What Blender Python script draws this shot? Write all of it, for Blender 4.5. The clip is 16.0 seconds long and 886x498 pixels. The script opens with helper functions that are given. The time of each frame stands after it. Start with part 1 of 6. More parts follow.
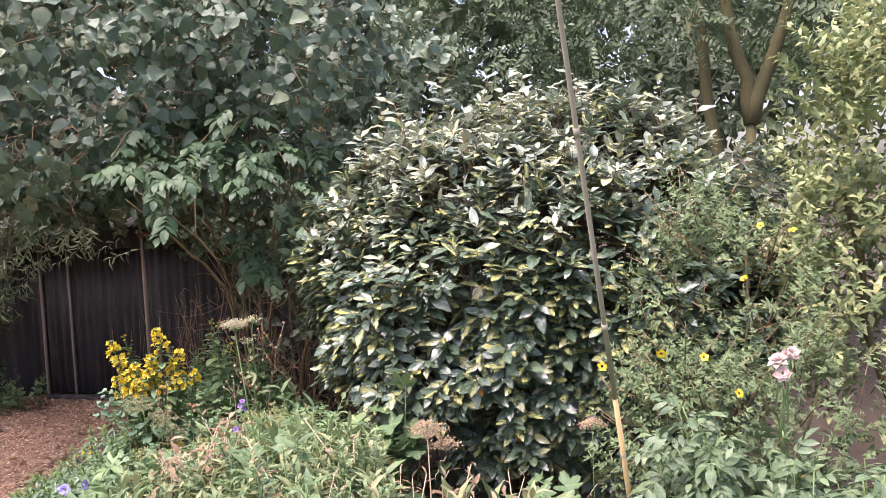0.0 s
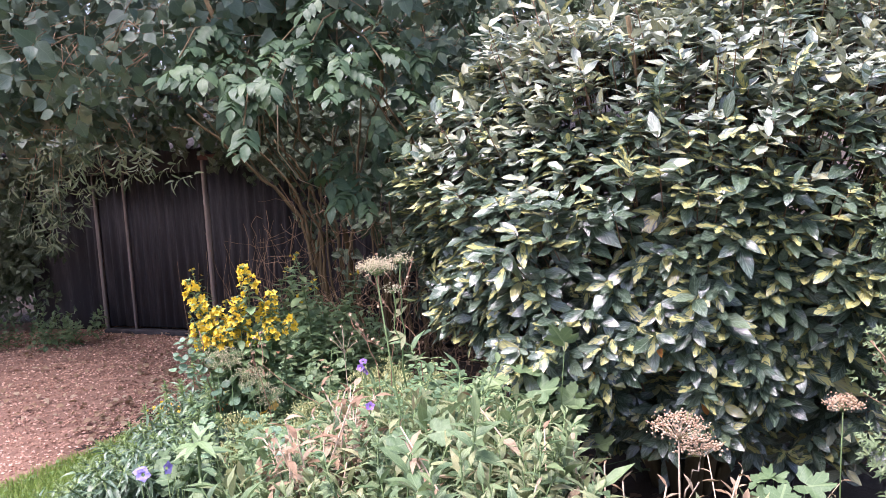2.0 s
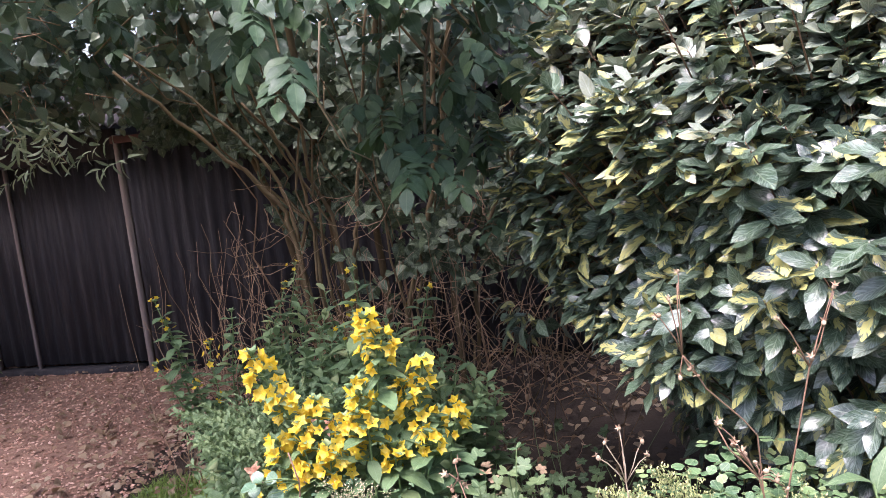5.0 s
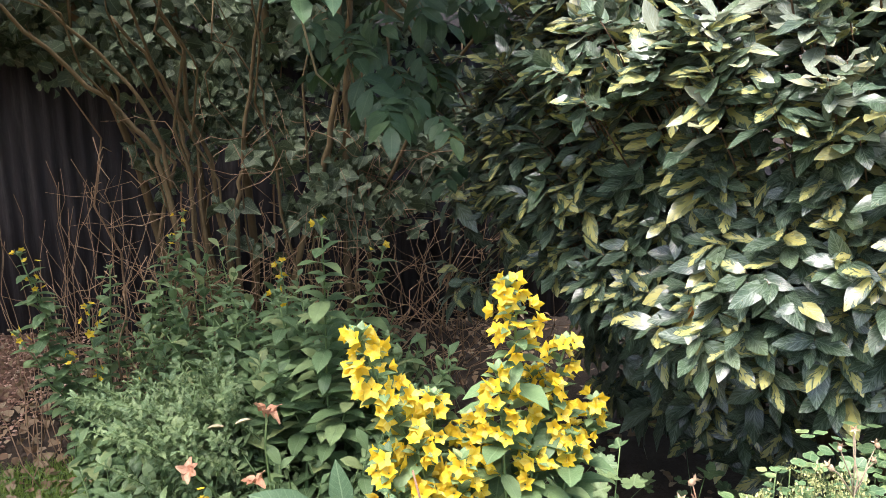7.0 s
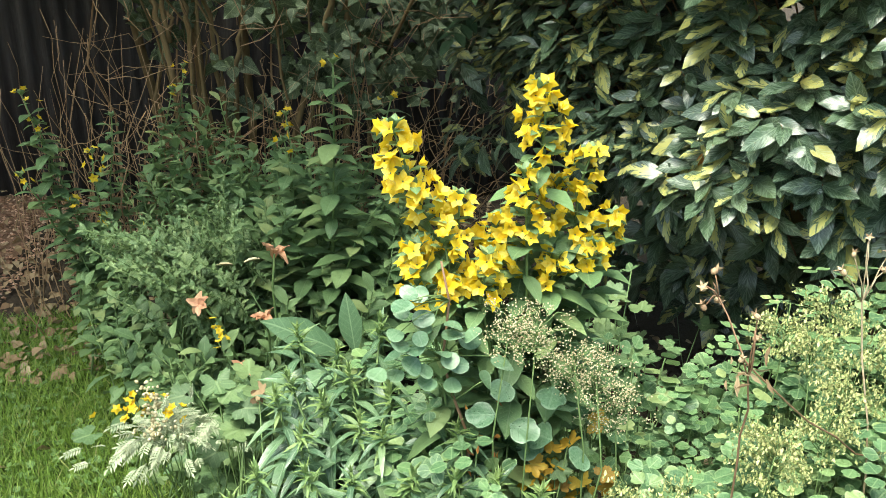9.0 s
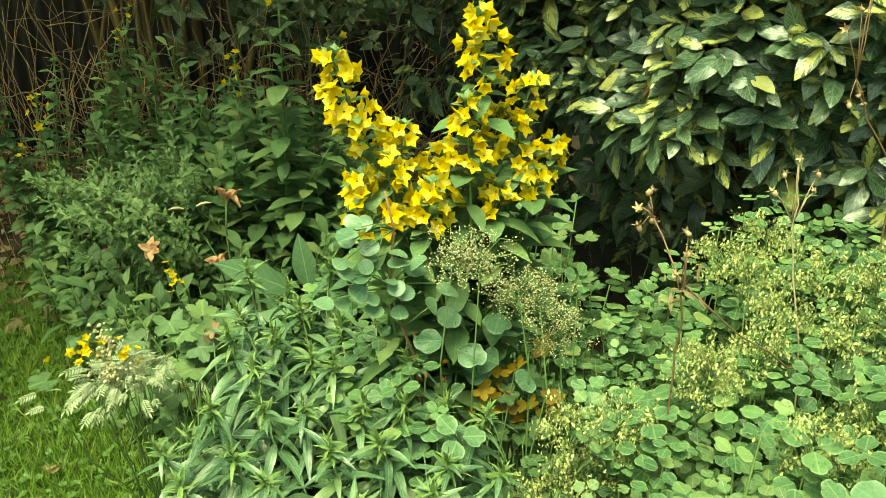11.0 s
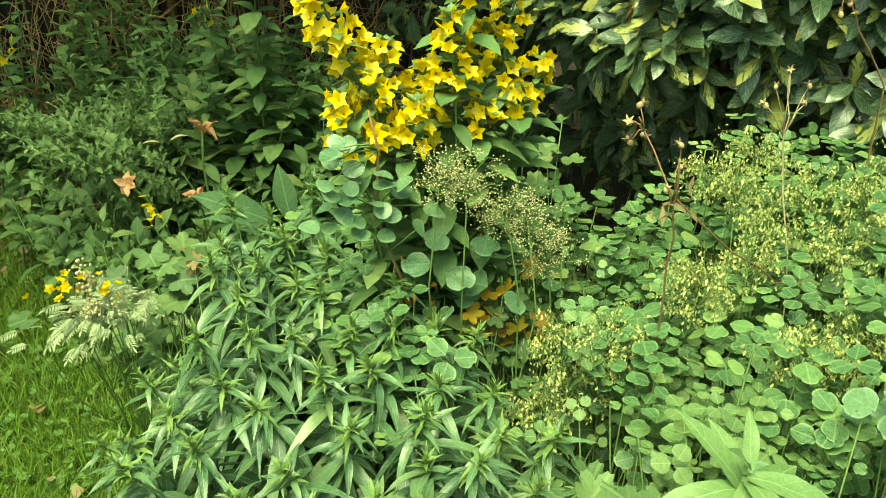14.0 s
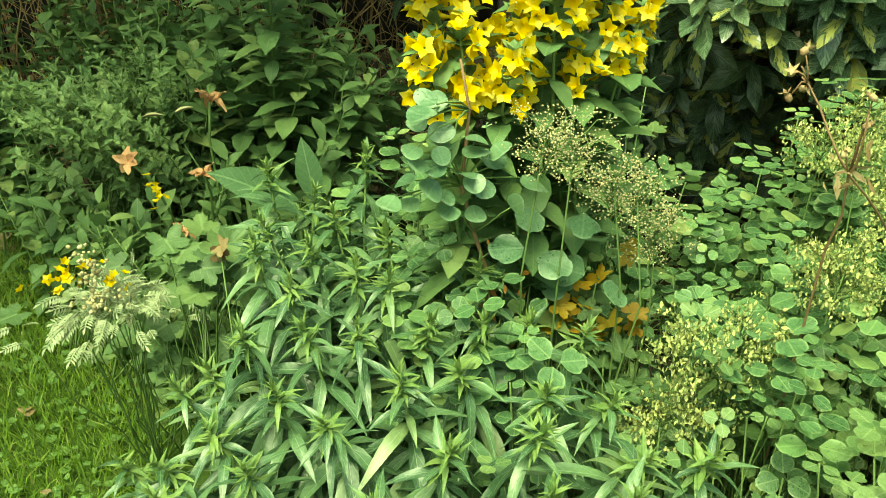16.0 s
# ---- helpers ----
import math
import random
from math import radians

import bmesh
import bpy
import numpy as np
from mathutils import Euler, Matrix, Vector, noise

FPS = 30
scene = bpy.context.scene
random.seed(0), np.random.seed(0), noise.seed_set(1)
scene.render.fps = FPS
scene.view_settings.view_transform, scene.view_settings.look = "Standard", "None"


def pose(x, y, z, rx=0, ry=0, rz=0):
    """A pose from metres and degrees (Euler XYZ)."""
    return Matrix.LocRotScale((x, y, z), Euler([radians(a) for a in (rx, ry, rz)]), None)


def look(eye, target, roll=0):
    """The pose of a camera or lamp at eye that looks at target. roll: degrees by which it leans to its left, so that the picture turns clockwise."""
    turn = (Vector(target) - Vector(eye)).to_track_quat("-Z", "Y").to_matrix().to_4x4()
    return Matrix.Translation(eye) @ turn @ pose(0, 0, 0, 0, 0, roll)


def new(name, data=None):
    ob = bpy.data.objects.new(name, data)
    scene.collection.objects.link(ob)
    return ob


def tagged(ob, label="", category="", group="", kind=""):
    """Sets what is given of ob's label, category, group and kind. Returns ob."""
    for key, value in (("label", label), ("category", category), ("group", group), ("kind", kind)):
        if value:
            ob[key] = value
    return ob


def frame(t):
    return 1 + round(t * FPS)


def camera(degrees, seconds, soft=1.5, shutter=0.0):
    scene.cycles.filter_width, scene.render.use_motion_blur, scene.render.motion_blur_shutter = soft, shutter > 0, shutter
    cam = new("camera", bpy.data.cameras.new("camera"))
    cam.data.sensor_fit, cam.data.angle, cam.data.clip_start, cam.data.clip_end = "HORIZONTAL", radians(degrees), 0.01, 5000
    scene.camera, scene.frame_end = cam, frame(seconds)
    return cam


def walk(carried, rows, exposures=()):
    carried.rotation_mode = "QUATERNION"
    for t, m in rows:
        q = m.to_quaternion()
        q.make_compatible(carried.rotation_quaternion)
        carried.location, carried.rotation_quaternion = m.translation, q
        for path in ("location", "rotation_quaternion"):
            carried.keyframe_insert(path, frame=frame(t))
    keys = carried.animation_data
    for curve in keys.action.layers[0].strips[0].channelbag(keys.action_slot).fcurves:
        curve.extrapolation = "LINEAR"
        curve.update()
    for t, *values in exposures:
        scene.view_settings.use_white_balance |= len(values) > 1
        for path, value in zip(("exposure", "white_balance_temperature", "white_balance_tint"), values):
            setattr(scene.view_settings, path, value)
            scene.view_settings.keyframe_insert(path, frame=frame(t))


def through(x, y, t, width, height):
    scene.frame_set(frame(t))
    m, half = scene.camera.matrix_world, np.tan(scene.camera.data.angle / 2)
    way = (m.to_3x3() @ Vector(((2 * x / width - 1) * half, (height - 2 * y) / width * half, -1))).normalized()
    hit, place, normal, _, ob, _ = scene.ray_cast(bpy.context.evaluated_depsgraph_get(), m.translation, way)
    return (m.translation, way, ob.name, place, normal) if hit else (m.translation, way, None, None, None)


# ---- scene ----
cam = camera(55.4, 16.0, soft=0.8)
PATH = [
    (0, (0.034, 0.117, 1.536), (0.016, 2.114, 1.427), -2.9),
    (0.5, (-0.117, 0.257, 1.534), (-0.216, 2.25, 1.392), -3.8),
    (1, (-0.216, 0.382, 1.515), (-0.328, 2.367, 1.292), -2.7),
    (1.5, (-0.263, 0.563, 1.491), (-0.371, 2.544, 1.237), -2.7),
    (2, (-0.307, 0.75, 1.483), (-0.433, 2.727, 1.215), -2.8),
    (2.5, (-0.415, 0.934, 1.462), (-0.575, 2.9, 1.13), -4.2),
    (3, (-0.527, 1.141, 1.476), (-0.668, 3.106, 1.135), -4.1),
    (3.5, (-0.599, 1.356, 1.449), (-0.736, 3.329, 1.149), -3.0),
    (4, (-0.712, 1.553, 1.447), (-0.84, 3.525, 1.14), -2.7),
    (4.2, (-0.777, 1.634, 1.443), (-0.902, 3.606, 1.135), -4.2),
    (6.3, (-1.324, 2.327, 1.374), (-0.728, 4.188, 0.95), -1.5),
    (6.5, (-1.361, 2.343, 1.373), (-0.742, 4.193, 0.93), -1.0),
    (7, (-1.408, 2.359, 1.367), (-0.779, 4.203, 0.915), -0.9),
    (7.5, (-1.435, 2.354, 1.351), (-0.798, 4.193, 0.89), -1.7),
    (8, (-1.451, 2.35, 1.324), (-0.809, 4.17, 0.8), -0.9),
    (8.5, (-1.461, 2.345, 1.289), (-0.824, 4.135, 0.665), 0.5),
    (9, (-1.466, 2.337, 1.268), (-0.828, 4.104, 0.582), 1.2),
    (9.2, (-1.468, 2.331, 1.268), (-0.827, 4.088, 0.558), 1.1),
    (11.5, (-1.453, 2.306, 1.243), (-0.736, 3.979, 0.415), 0.9),
    (12, (-1.458, 2.303, 1.235), (-0.742, 3.95, 0.355), 0.7),
    (12.5, (-1.463, 2.307, 1.234), (-0.745, 3.939, 0.329), 0.6),
    (13, (-1.465, 2.315, 1.237), (-0.742, 3.944, 0.329), 0.9),
    (13.5, (-1.464, 2.324, 1.233), (-0.738, 3.946, 0.315), 0.8),
    (14, (-1.46, 2.32, 1.228), (-0.731, 3.935, 0.302), 0.3),
    (14.5, (-1.446, 2.305, 1.215), (-0.689, 3.909, 0.289), 0.0),
    (15, (-1.452, 2.323, 1.204), (-0.682, 3.901, 0.247), 1.0),
    (15.5, (-1.467, 2.393, 1.177), (-0.699, 3.949, 0.182), 1.5),
    (16, (-1.507, 2.496, 1.149), (-0.728, 4.071, 0.194), 1.0),
]
EXPOSURES = [(0.0, 1.28, 6400, 30), (1.0, 1.38, 6050, 36), (4.2, 1.38, 5850, 35), (6.5, 1.40, 6200, 23), (8.0, 1.44, 6300, 9), (9.0, 1.28, 6600, -5),
             (11.5, 0.98, 10600, -42), (16.0, 0.96, 10900, -45)]
walk(cam, [(t, look(eye, target, roll)) for t, eye, target, roll in PATH], EXPOSURES)

# ---- light: a bright, thinly clouded sky and a broad, soft sun ----
world = bpy.data.worlds.new("sky")
scene.world = world
world.use_nodes = True
wn = world.node_tree
sky = wn.nodes.new("ShaderNodeTexSky")
sky.sky_type, sky.sun_disc = "NISHITA", False
sky.sun_elevation, sky.sun_rotation = radians(68), radians(232)
sky.air_density, sky.dust_density, sky.ozone_density = 1.2, 4.0, 1.0
wn.links.new(sky.outputs[0], wn.nodes["Background"].inputs[0])
wn.nodes["Background"].inputs[1].default_value = 0.15
sun = new("sun", bpy.data.lights.new("sun", "SUN"))
sun.data.energy, sun.data.angle, sun.data.color = 4.2, radians(42), (1.0, 0.95, 0.88)
sun.matrix_world = look((-2.9, -2.3, 9.3), (0.0, 0.0, 0.0))

# ---- materials ----
def shader(name):
    m = bpy.data.materials.new(name)
    m.use_nodes = True
    nt = m.node_tree
    nt.nodes.clear()
    return m, nt


def node(nt, kind, **values):
    n = nt.nodes.new(kind)
    for key, value in values.items():
        n.inputs[key.replace("_", " ")].default_value = value
    return n


def op(nt, kind, a, b=0.0, c=None):
    n = nt.nodes.new("ShaderNodeMath")
    n.operation = kind
    for i, v in enumerate((a, b) if c is None else (a, b, c)):
        if isinstance(v, (int, float)):
            n.inputs[i].default_value = v
        else:
            nt.links.new(v, n.inputs[i])
    return n.outputs[0]


def ramp(nt, fac, stops):
    n = nt.nodes.new("ShaderNodeValToRGB")
    e = n.color_ramp.elements
    while len(e) < len(stops):
        e.new(0.5)
    for el, (at, col) in zip(e, stops):
        el.position, el.color = at, (*col, 1)
    nt.links.new(fac, n.inputs[0])
    return n.outputs[0]


def blend(nt, fac, a, b, mode="MIX"):
    n = nt.nodes.new("ShaderNodeMix")
    n.data_type, n.blend_type = "RGBA", mode
    for i, v in ((0, fac), (6, a), (7, b)):
        if isinstance(v, (int, float)):
            n.inputs[i].default_value = v
        elif isinstance(v, tuple):
            n.inputs[i].default_value = (*v, 1)
        else:
            nt.links.new(v, n.inputs[i])
    return n.outputs[2]


def noise_tex(nt, scale, detail=3.0, where=None, rough=0.55):
    n = node(nt, "ShaderNodeTexNoise", Scale=scale, Detail=detail, Roughness=rough)
    if where is not None:
        nt.links.new(where, n.inputs["Vector"])
    return n.outputs["Fac"]


def own_random(nt):
    """A number of its own for each piece: by the island in a joined mesh, by the object for a loose one."""
    a, b = nt.nodes.new("ShaderNodeNewGeometry"), nt.nodes.new("ShaderNodeObjectInfo")
    return op(nt, "FRACT", op(nt, "ADD", a.outputs["Random Per Island"], b.outputs["Random"]))


def finish(nt, color, rough, bump=None, strength=0.3, distance=0.002, through=0.0, specular=0.5, metallic=0.0, coat=0.0):
    p = node(nt, "ShaderNodeBsdfPrincipled", Metallic=metallic, Coat_Weight=coat, Coat_Roughness=0.18)
    p.inputs["Specular IOR Level"].default_value = specular
    nt.links.new(color, p.inputs["Base Color"])
    if isinstance(rough, float):
        p.inputs["Roughness"].default_value = rough
    else:
        nt.links.new(rough, p.inputs["Roughness"])
    if bump is not None:
        b = node(nt, "ShaderNodeBump", Strength=strength, Distance=distance)
        nt.links.new(bump, b.inputs["Height"])
        nt.links.new(b.outputs[0], p.inputs["Normal"])
    result = p.outputs[0]
    if through > 0:
        t = nt.nodes.new("ShaderNodeBsdfTranslucent")
        nt.links.new(color, t.inputs["Color"])
        mix = nt.nodes.new("ShaderNodeMixShader")
        mix.inputs[0].default_value = through
        nt.links.new(result, mix.inputs[1])
        nt.links.new(t.outputs[0], mix.inputs[2])
        result = mix.outputs[0]
    out = nt.nodes.new("ShaderNodeOutputMaterial")
    nt.links.new(result, out.inputs[0])


def leaf_material(name, stops, rough=0.45, through=0.25, vein=(0.5, 0.6, 0.35), vein_amount=0.25, veins=9.0, blotch=None, specular=0.5, spots=0.0, wet=0.0, coat=0.0, rim=0.0, sheen=0.5):
    """A leaf: colours by the leaf, a pale midrib with side veins, mottling; blotch: colour and share of yellow-hearted leaves."""
    m, nt = shader(name)
    r = own_random(nt)
    col = ramp(nt, r, stops)
    uv = nt.nodes.new("ShaderNodeUVMap").outputs[0]
    sep = nt.nodes.new("ShaderNodeSeparateXYZ")
    nt.links.new(uv, sep.inputs[0])
    across = op(nt, "ABSOLUTE", op(nt, "SUBTRACT", sep.outputs[0], 0.5))
    along = sep.outputs[1]
    geo = nt.nodes.new("ShaderNodeTexCoord").outputs["Object"]
    mottle = noise_tex(nt, 60.0, 4.0, geo)
    col = blend(nt, op(nt, "MULTIPLY", mottle, 0.55), col, tuple(0.45 * c for c in stops[0][1]))
    if blotch:
        tint, share = blotch

        def streaks(by_length, by_width, shift):
            """Streaks that slant from the midrib as the side veins do, another pattern on each leaf."""
            at = nt.nodes.new("ShaderNodeCombineXYZ")
            nt.links.new(op(nt, "MULTIPLY", op(nt, "SUBTRACT", along, op(nt, "MULTIPLY", across, 0.9)), by_length), at.inputs[0])
            nt.links.new(op(nt, "MULTIPLY", sep.outputs[0], by_width), at.inputs[1])
            nt.links.new(op(nt, "ADD", op(nt, "MULTIPLY", r, 90.0), shift), at.inputs[2])
            return op(nt, "SUBTRACT", noise_tex(nt, 1.0, 2.5, at.outputs[0]), 0.5)

        # sky sheen between the veins, painted as pale streaks into the colour
        silver = op(nt, "MINIMUM", op(nt, "MAXIMUM", op(nt, "MULTIPLY", op(nt, "ADD", streaks(15.0, 3.5, 0.0), 0.01), 9.0), 0.0), 1.0)
        col = blend(nt, op(nt, "MULTIPLY", silver, sheen), col, (0.34, 0.42, 0.35))
        core = op(nt, "MULTIPLY", op(nt, "SUBTRACT", 0.23, op(nt, "ADD", across, op(nt, "MULTIPLY", streaks(7.0, 5.0, 31.0), 1.3))), 14.0)
        core = op(nt, "MINIMUM", op(nt, "MAXIMUM", core, 0.0), 1.0)
        pick = op(nt, "LESS_THAN", op(nt, "FRACT", op(nt, "MULTIPLY", r, 7.31)), share)
        col = blend(nt, op(nt, "MULTIPLY", op(nt, "MULTIPLY", core, pick), 0.92), col, tint)
    rib = op(nt, "LESS_THAN", across, 0.025)
    wave = op(nt, "FRACT", op(nt, "MULTIPLY", op(nt, "SUBTRACT", along, op(nt, "MULTIPLY", across, 0.5)), veins))
    side = op(nt, "LESS_THAN", op(nt, "ABSOLUTE", op(nt, "SUBTRACT", wave, 0.5)), 0.06)
    lines = op(nt, "MAXIMUM", rib, op(nt, "MULTIPLY", side, 0.4))
    col = blend(nt, op(nt, "MULTIPLY", lines, vein_amount), col, vein)
    if spots > 0:
        dots = op(nt, "GREATER_THAN", noise_tex(nt, 170.0, 2.0, geo), 0.72 - 0.1 * spots)
        col = blend(nt, op(nt, "MULTIPLY", dots, 0.5), col, (0.3, 0.24, 0.1))
    if rim > 0:
        du = op(nt, "MULTIPLY", op(nt, "SUBTRACT", sep.outputs[0], 0.5), 2.5)
        dv = op(nt, "SUBTRACT", op(nt, "MULTIPLY", op(nt, "SUBTRACT", along, 0.1), 2.0), 0.35)
        reach = op(nt, "ADD", op(nt, "MULTIPLY", du, du), op(nt, "MULTIPLY", dv, dv))
        edge = op(nt, "MINIMUM", op(nt, "MAXIMUM", op(nt, "MULTIPLY", op(nt, "SUBTRACT", reach, 0.62), 4.0), 0.0), 1.0)
        col = blend(nt, op(nt, "MULTIPLY", edge, rim), col, vein)
    fine = noise_tex(nt, 320.0, 2.0, geo)
    col = blend(nt, op(nt, "MULTIPLY", op(nt, "SUBTRACT", fine, 0.35), 0.5), col, vein)
    height = op(nt, "ADD", op(nt, "MULTIPLY", lines, -0.8), op(nt, "ADD", op(nt, "MULTIPLY", mottle, 0.9), op(nt, "MULTIPLY", fine, 0.25)))
    gloss = op(nt, "ADD", rough - 0.12, op(nt, "MULTIPLY", mottle, 0.3))
    if wet > 0:
        drops = node(nt, "ShaderNodeTexVoronoi", Scale=260.0)
        nt.links.new(geo, drops.inputs["Vector"])
        bead = op(nt, "MAXIMUM", op(nt, "SUBTRACT", 0.28, drops.outputs["Distance"]), 0.0)
        bead = op(nt, "MULTIPLY", bead, op(nt, "GREATER_THAN", mottle, 0.52))
        height = op(nt, "ADD", height, op(nt, "MULTIPLY", bead, 3.0 * wet))
        gloss = op(nt, "MULTIPLY", gloss, op(nt, "SUBTRACT", 1.0, op(nt, "MULTIPLY", op(nt, "GREATER_THAN", bead, 0.02), 0.8)))
    finish(nt, col, gloss, height, 0.7, 0.002, through, specular, 0.0, coat)
    return m


def rough_material(name, stops, scale, fine, rough=0.85, strength=0.5, distance=0.004, stretch=None, specular=0.3, by_piece=0.0, metallic=0.0):
    """Bark, soil, rust, stalks: two scales of mottling and relief, streaked where stretch says so."""
    m, nt = shader(name)
    where = nt.nodes.new("ShaderNodeTexCoord").outputs["Object"]
    if stretch:
        mp = nt.nodes.new("ShaderNodeMapping")
        mp.inputs["Scale"].default_value = stretch
        nt.links.new(where, mp.inputs[0])
        where = mp.outputs[0]
    broad, grain = noise_tex(nt, scale, 5.0, where), noise_tex(nt, fine, 4.0, where, 0.7)
    fac = op(nt, "ADD", op(nt, "MULTIPLY", broad, 0.65), op(nt, "MULTIPLY", grain, 0.35))
    if by_piece:
        fac = op(nt, "ADD", op(nt, "MULTIPLY", fac, 1 - by_piece), op(nt, "MULTIPLY", own_random(nt), by_piece))
    finish(nt, ramp(nt, fac, stops), rough, op(nt, "ADD", op(nt, "MULTIPLY", broad, 0.5), grain), strength, distance, 0.0, specular, metallic)
    return m


M_EBB = leaf_material("elaeagnus_leaf", [(0.0, (0.016, 0.044, 0.02)), (0.45, (0.03, 0.07, 0.032)), (0.8, (0.052, 0.10, 0.044)), (0.95, (0.10, 0.15, 0.065)), (1.0, (0.4, 0.37, 0.11))],
                      0.3, 0.14, (0.27, 0.35, 0.23), 0.4, 9.0, ((0.5, 0.47, 0.14), 0.27), 0.8, 0.2, coat=0.22, sheen=0.32)
# silvery new growth, its colour also lightened for skylight on the bush's top
M_EBBTOP = leaf_material("young_toplit_leaf", [(0.0, (0.14, 0.185, 0.12)), (0.5, (0.23, 0.28, 0.185)), (0.85, (0.34, 0.375, 0.25)), (1.0, (0.5, 0.47, 0.22))],
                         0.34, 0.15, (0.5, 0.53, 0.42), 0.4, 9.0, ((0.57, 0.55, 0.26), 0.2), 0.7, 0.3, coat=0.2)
M_LILAC = leaf_material("lilac_leaf", [(0.0, (0.08, 0.13, 0.085)), (0.5, (0.125, 0.185, 0.115)), (0.9, (0.18, 0.245, 0.15)), (1.0, (0.26, 0.31, 0.16))], 0.4, 0.2, (0.2, 0.28, 0.18), 0.25)
M_WILLOW = leaf_material("willow_leaf", [(0.0, (0.12, 0.17, 0.09)), (0.6, (0.2, 0.26, 0.14)), (1.0, (0.32, 0.36, 0.2))], 0.4, 0.25)
M_ELDER = leaf_material("elder_leaf", [(0.0, (0.032, 0.08, 0.034)), (0.6, (0.058, 0.12, 0.052)), (1.0, (0.10, 0.17, 0.065))], 0.48, 0.22, (0.14, 0.2, 0.1), 0.3)
M_DARKLEAF = leaf_material("shade_leaf", [(0.0, (0.035, 0.06, 0.03)), (0.6, (0.055, 0.09, 0.045)), (1.0, (0.085, 0.13, 0.055))], 0.55, 0.2)
M_ASH = leaf_material("pinnate_leaf", [(0.0, (0.035, 0.07, 0.028)), (0.6, (0.05, 0.10, 0.038)), (1.0, (0.09, 0.16, 0.05))], 0.5, 0.25)
M_PRIVET = leaf_material("golden_shrub_leaf", [(0.0, (0.13, 0.19, 0.07)), (0.4, (0.26, 0.32, 0.13)), (0.8, (0.43, 0.45, 0.19)), (1.0, (0.6, 0.55, 0.24))], 0.4, 0.22)
M_POT = leaf_material("potentilla_leaf", [(0.0, (0.10, 0.165, 0.065)), (0.6, (0.16, 0.24, 0.095)), (1.0, (0.25, 0.32, 0.13))], 0.6, 0.25)
M_ROSE = leaf_material("rose_leaf", [(0.0, (0.06, 0.11, 0.05)), (0.6, (0.10, 0.17, 0.08)), (1.0, (0.17, 0.24, 0.10))], 0.45, 0.22)
M_PHLOX = leaf_material("pale_lance_leaf", [(0.0, (0.13, 0.19, 0.075)), (0.45, (0.23, 0.285, 0.12)), (0.8, (0.35, 0.385, 0.175)), (0.95, (0.46, 0.43, 0.22)), (1.0, (0.36, 0.23, 0.13))], 0.55, 0.3, (0.5, 0.5, 0.3), 0.35, 7.0)
M_GOLDENROD = leaf_material("dark_lance_leaf", [(0.0, (0.04, 0.10, 0.048)), (0.5, (0.085, 0.17, 0.08)), (0.9, (0.16, 0.265, 0.125)), (1.0, (0.26, 0.34, 0.15))], 0.36, 0.25, (0.32, 0.42, 0.28), 0.55, 3.0, None, 0.8)
M_TIP = leaf_material("young_tip_leaf", [(0.0, (0.14, 0.25, 0.07)), (1.0, (0.27, 0.37, 0.11))], 0.5, 0.3)
M_AQUI = leaf_material("columbine_leaf", [(0.0, (0.05, 0.125, 0.055)), (0.45, (0.10, 0.205, 0.09)), (0.8, (0.17, 0.30, 0.115)), (0.95, (0.28, 0.39, 0.15)), (1.0, (0.40, 0.47, 0.19))], 0.45, 0.3, (0.36, 0.47, 0.24), 0.3, 5.0, wet=0.8, rim=0.4)
M_LOOSE = leaf_material("loosestrife_leaf", [(0.0, (0.10, 0.18, 0.075)), (0.5, (0.17, 0.28, 0.115)), (0.9, (0.26, 0.37, 0.15)), (1.0, (0.36, 0.42, 0.17))], 0.5, 0.28, (0.25, 0.35, 0.18), 0.35)
M_YOUNG = leaf_material("young_columbine_leaf", [(0.0, (0.11, 0.20, 0.075)), (1.0, (0.21, 0.30, 0.115))], 0.5, 0.3, (0.42, 0.5, 0.28), 0.3, 5.0, wet=0.5)
M_DISC = leaf_material("glaucous_disc_leaf", [(0.0, (0.09, 0.185, 0.10)), (1.0, (0.17, 0.285, 0.155))], 0.33, 0.25, (0.38, 0.49, 0.36), 0.14, 5.0, wet=1.2, rim=0.3)
M_ORANGE = leaf_material("orange_dead_leaf", [(0.0, (0.38, 0.13, 0.03)), (1.0, (0.55, 0.26, 0.05))], 0.5, 0.3, (0.3, 0.1, 0.03), 0.4)
M_BIG = leaf_material("broad_basal_leaf", [(0.0, (0.08, 0.16, 0.075)), (1.0, (0.12, 0.22, 0.10))], 0.6, 0.2, (0.25, 0.36, 0.2), 0.45, 8.0)
M_FEATHER = leaf_material("feathery_herb_leaf", [(0.0, (0.12, 0.21, 0.08)), (0.6, (0.2, 0.3, 0.12)), (1.0, (0.3, 0.4, 0.17))], 0.55, 0.28)
M_PALM = leaf_material("lobed_leaf", [(0.0, (0.075, 0.145, 0.06)), (0.6, (0.12, 0.20, 0.08)), (1.0, (0.2, 0.28, 0.11))], 0.55, 0.3, (0.3, 0.4, 0.2), 0.35, 6.0)
M_YELLOWED = leaf_material("yellowed_leaf", [(0.0, (0.5, 0.27, 0.035)), (0.5, (0.68, 0.43, 0.04)), (0.75, (0.42, 0.36, 0.07)), (1.0, (0.44, 0.2, 0.06))], 0.55, 0.35, (0.5, 0.45, 0.1), 0.3)
M_DEADLEAF = leaf_material("dead_leaf", [(0.0, (0.22, 0.14, 0.075)), (0.5, (0.34, 0.25, 0.14)), (1.0, (0.44, 0.37, 0.24))], 0.7, 0.2, (0.2, 0.1, 0.06), 0.3)
M_SILVER = leaf_material("silver_leaf", [(0.0, (0.36, 0.42, 0.27)), (1.0, (0.6, 0.63, 0.46))], 0.7, 0.25)
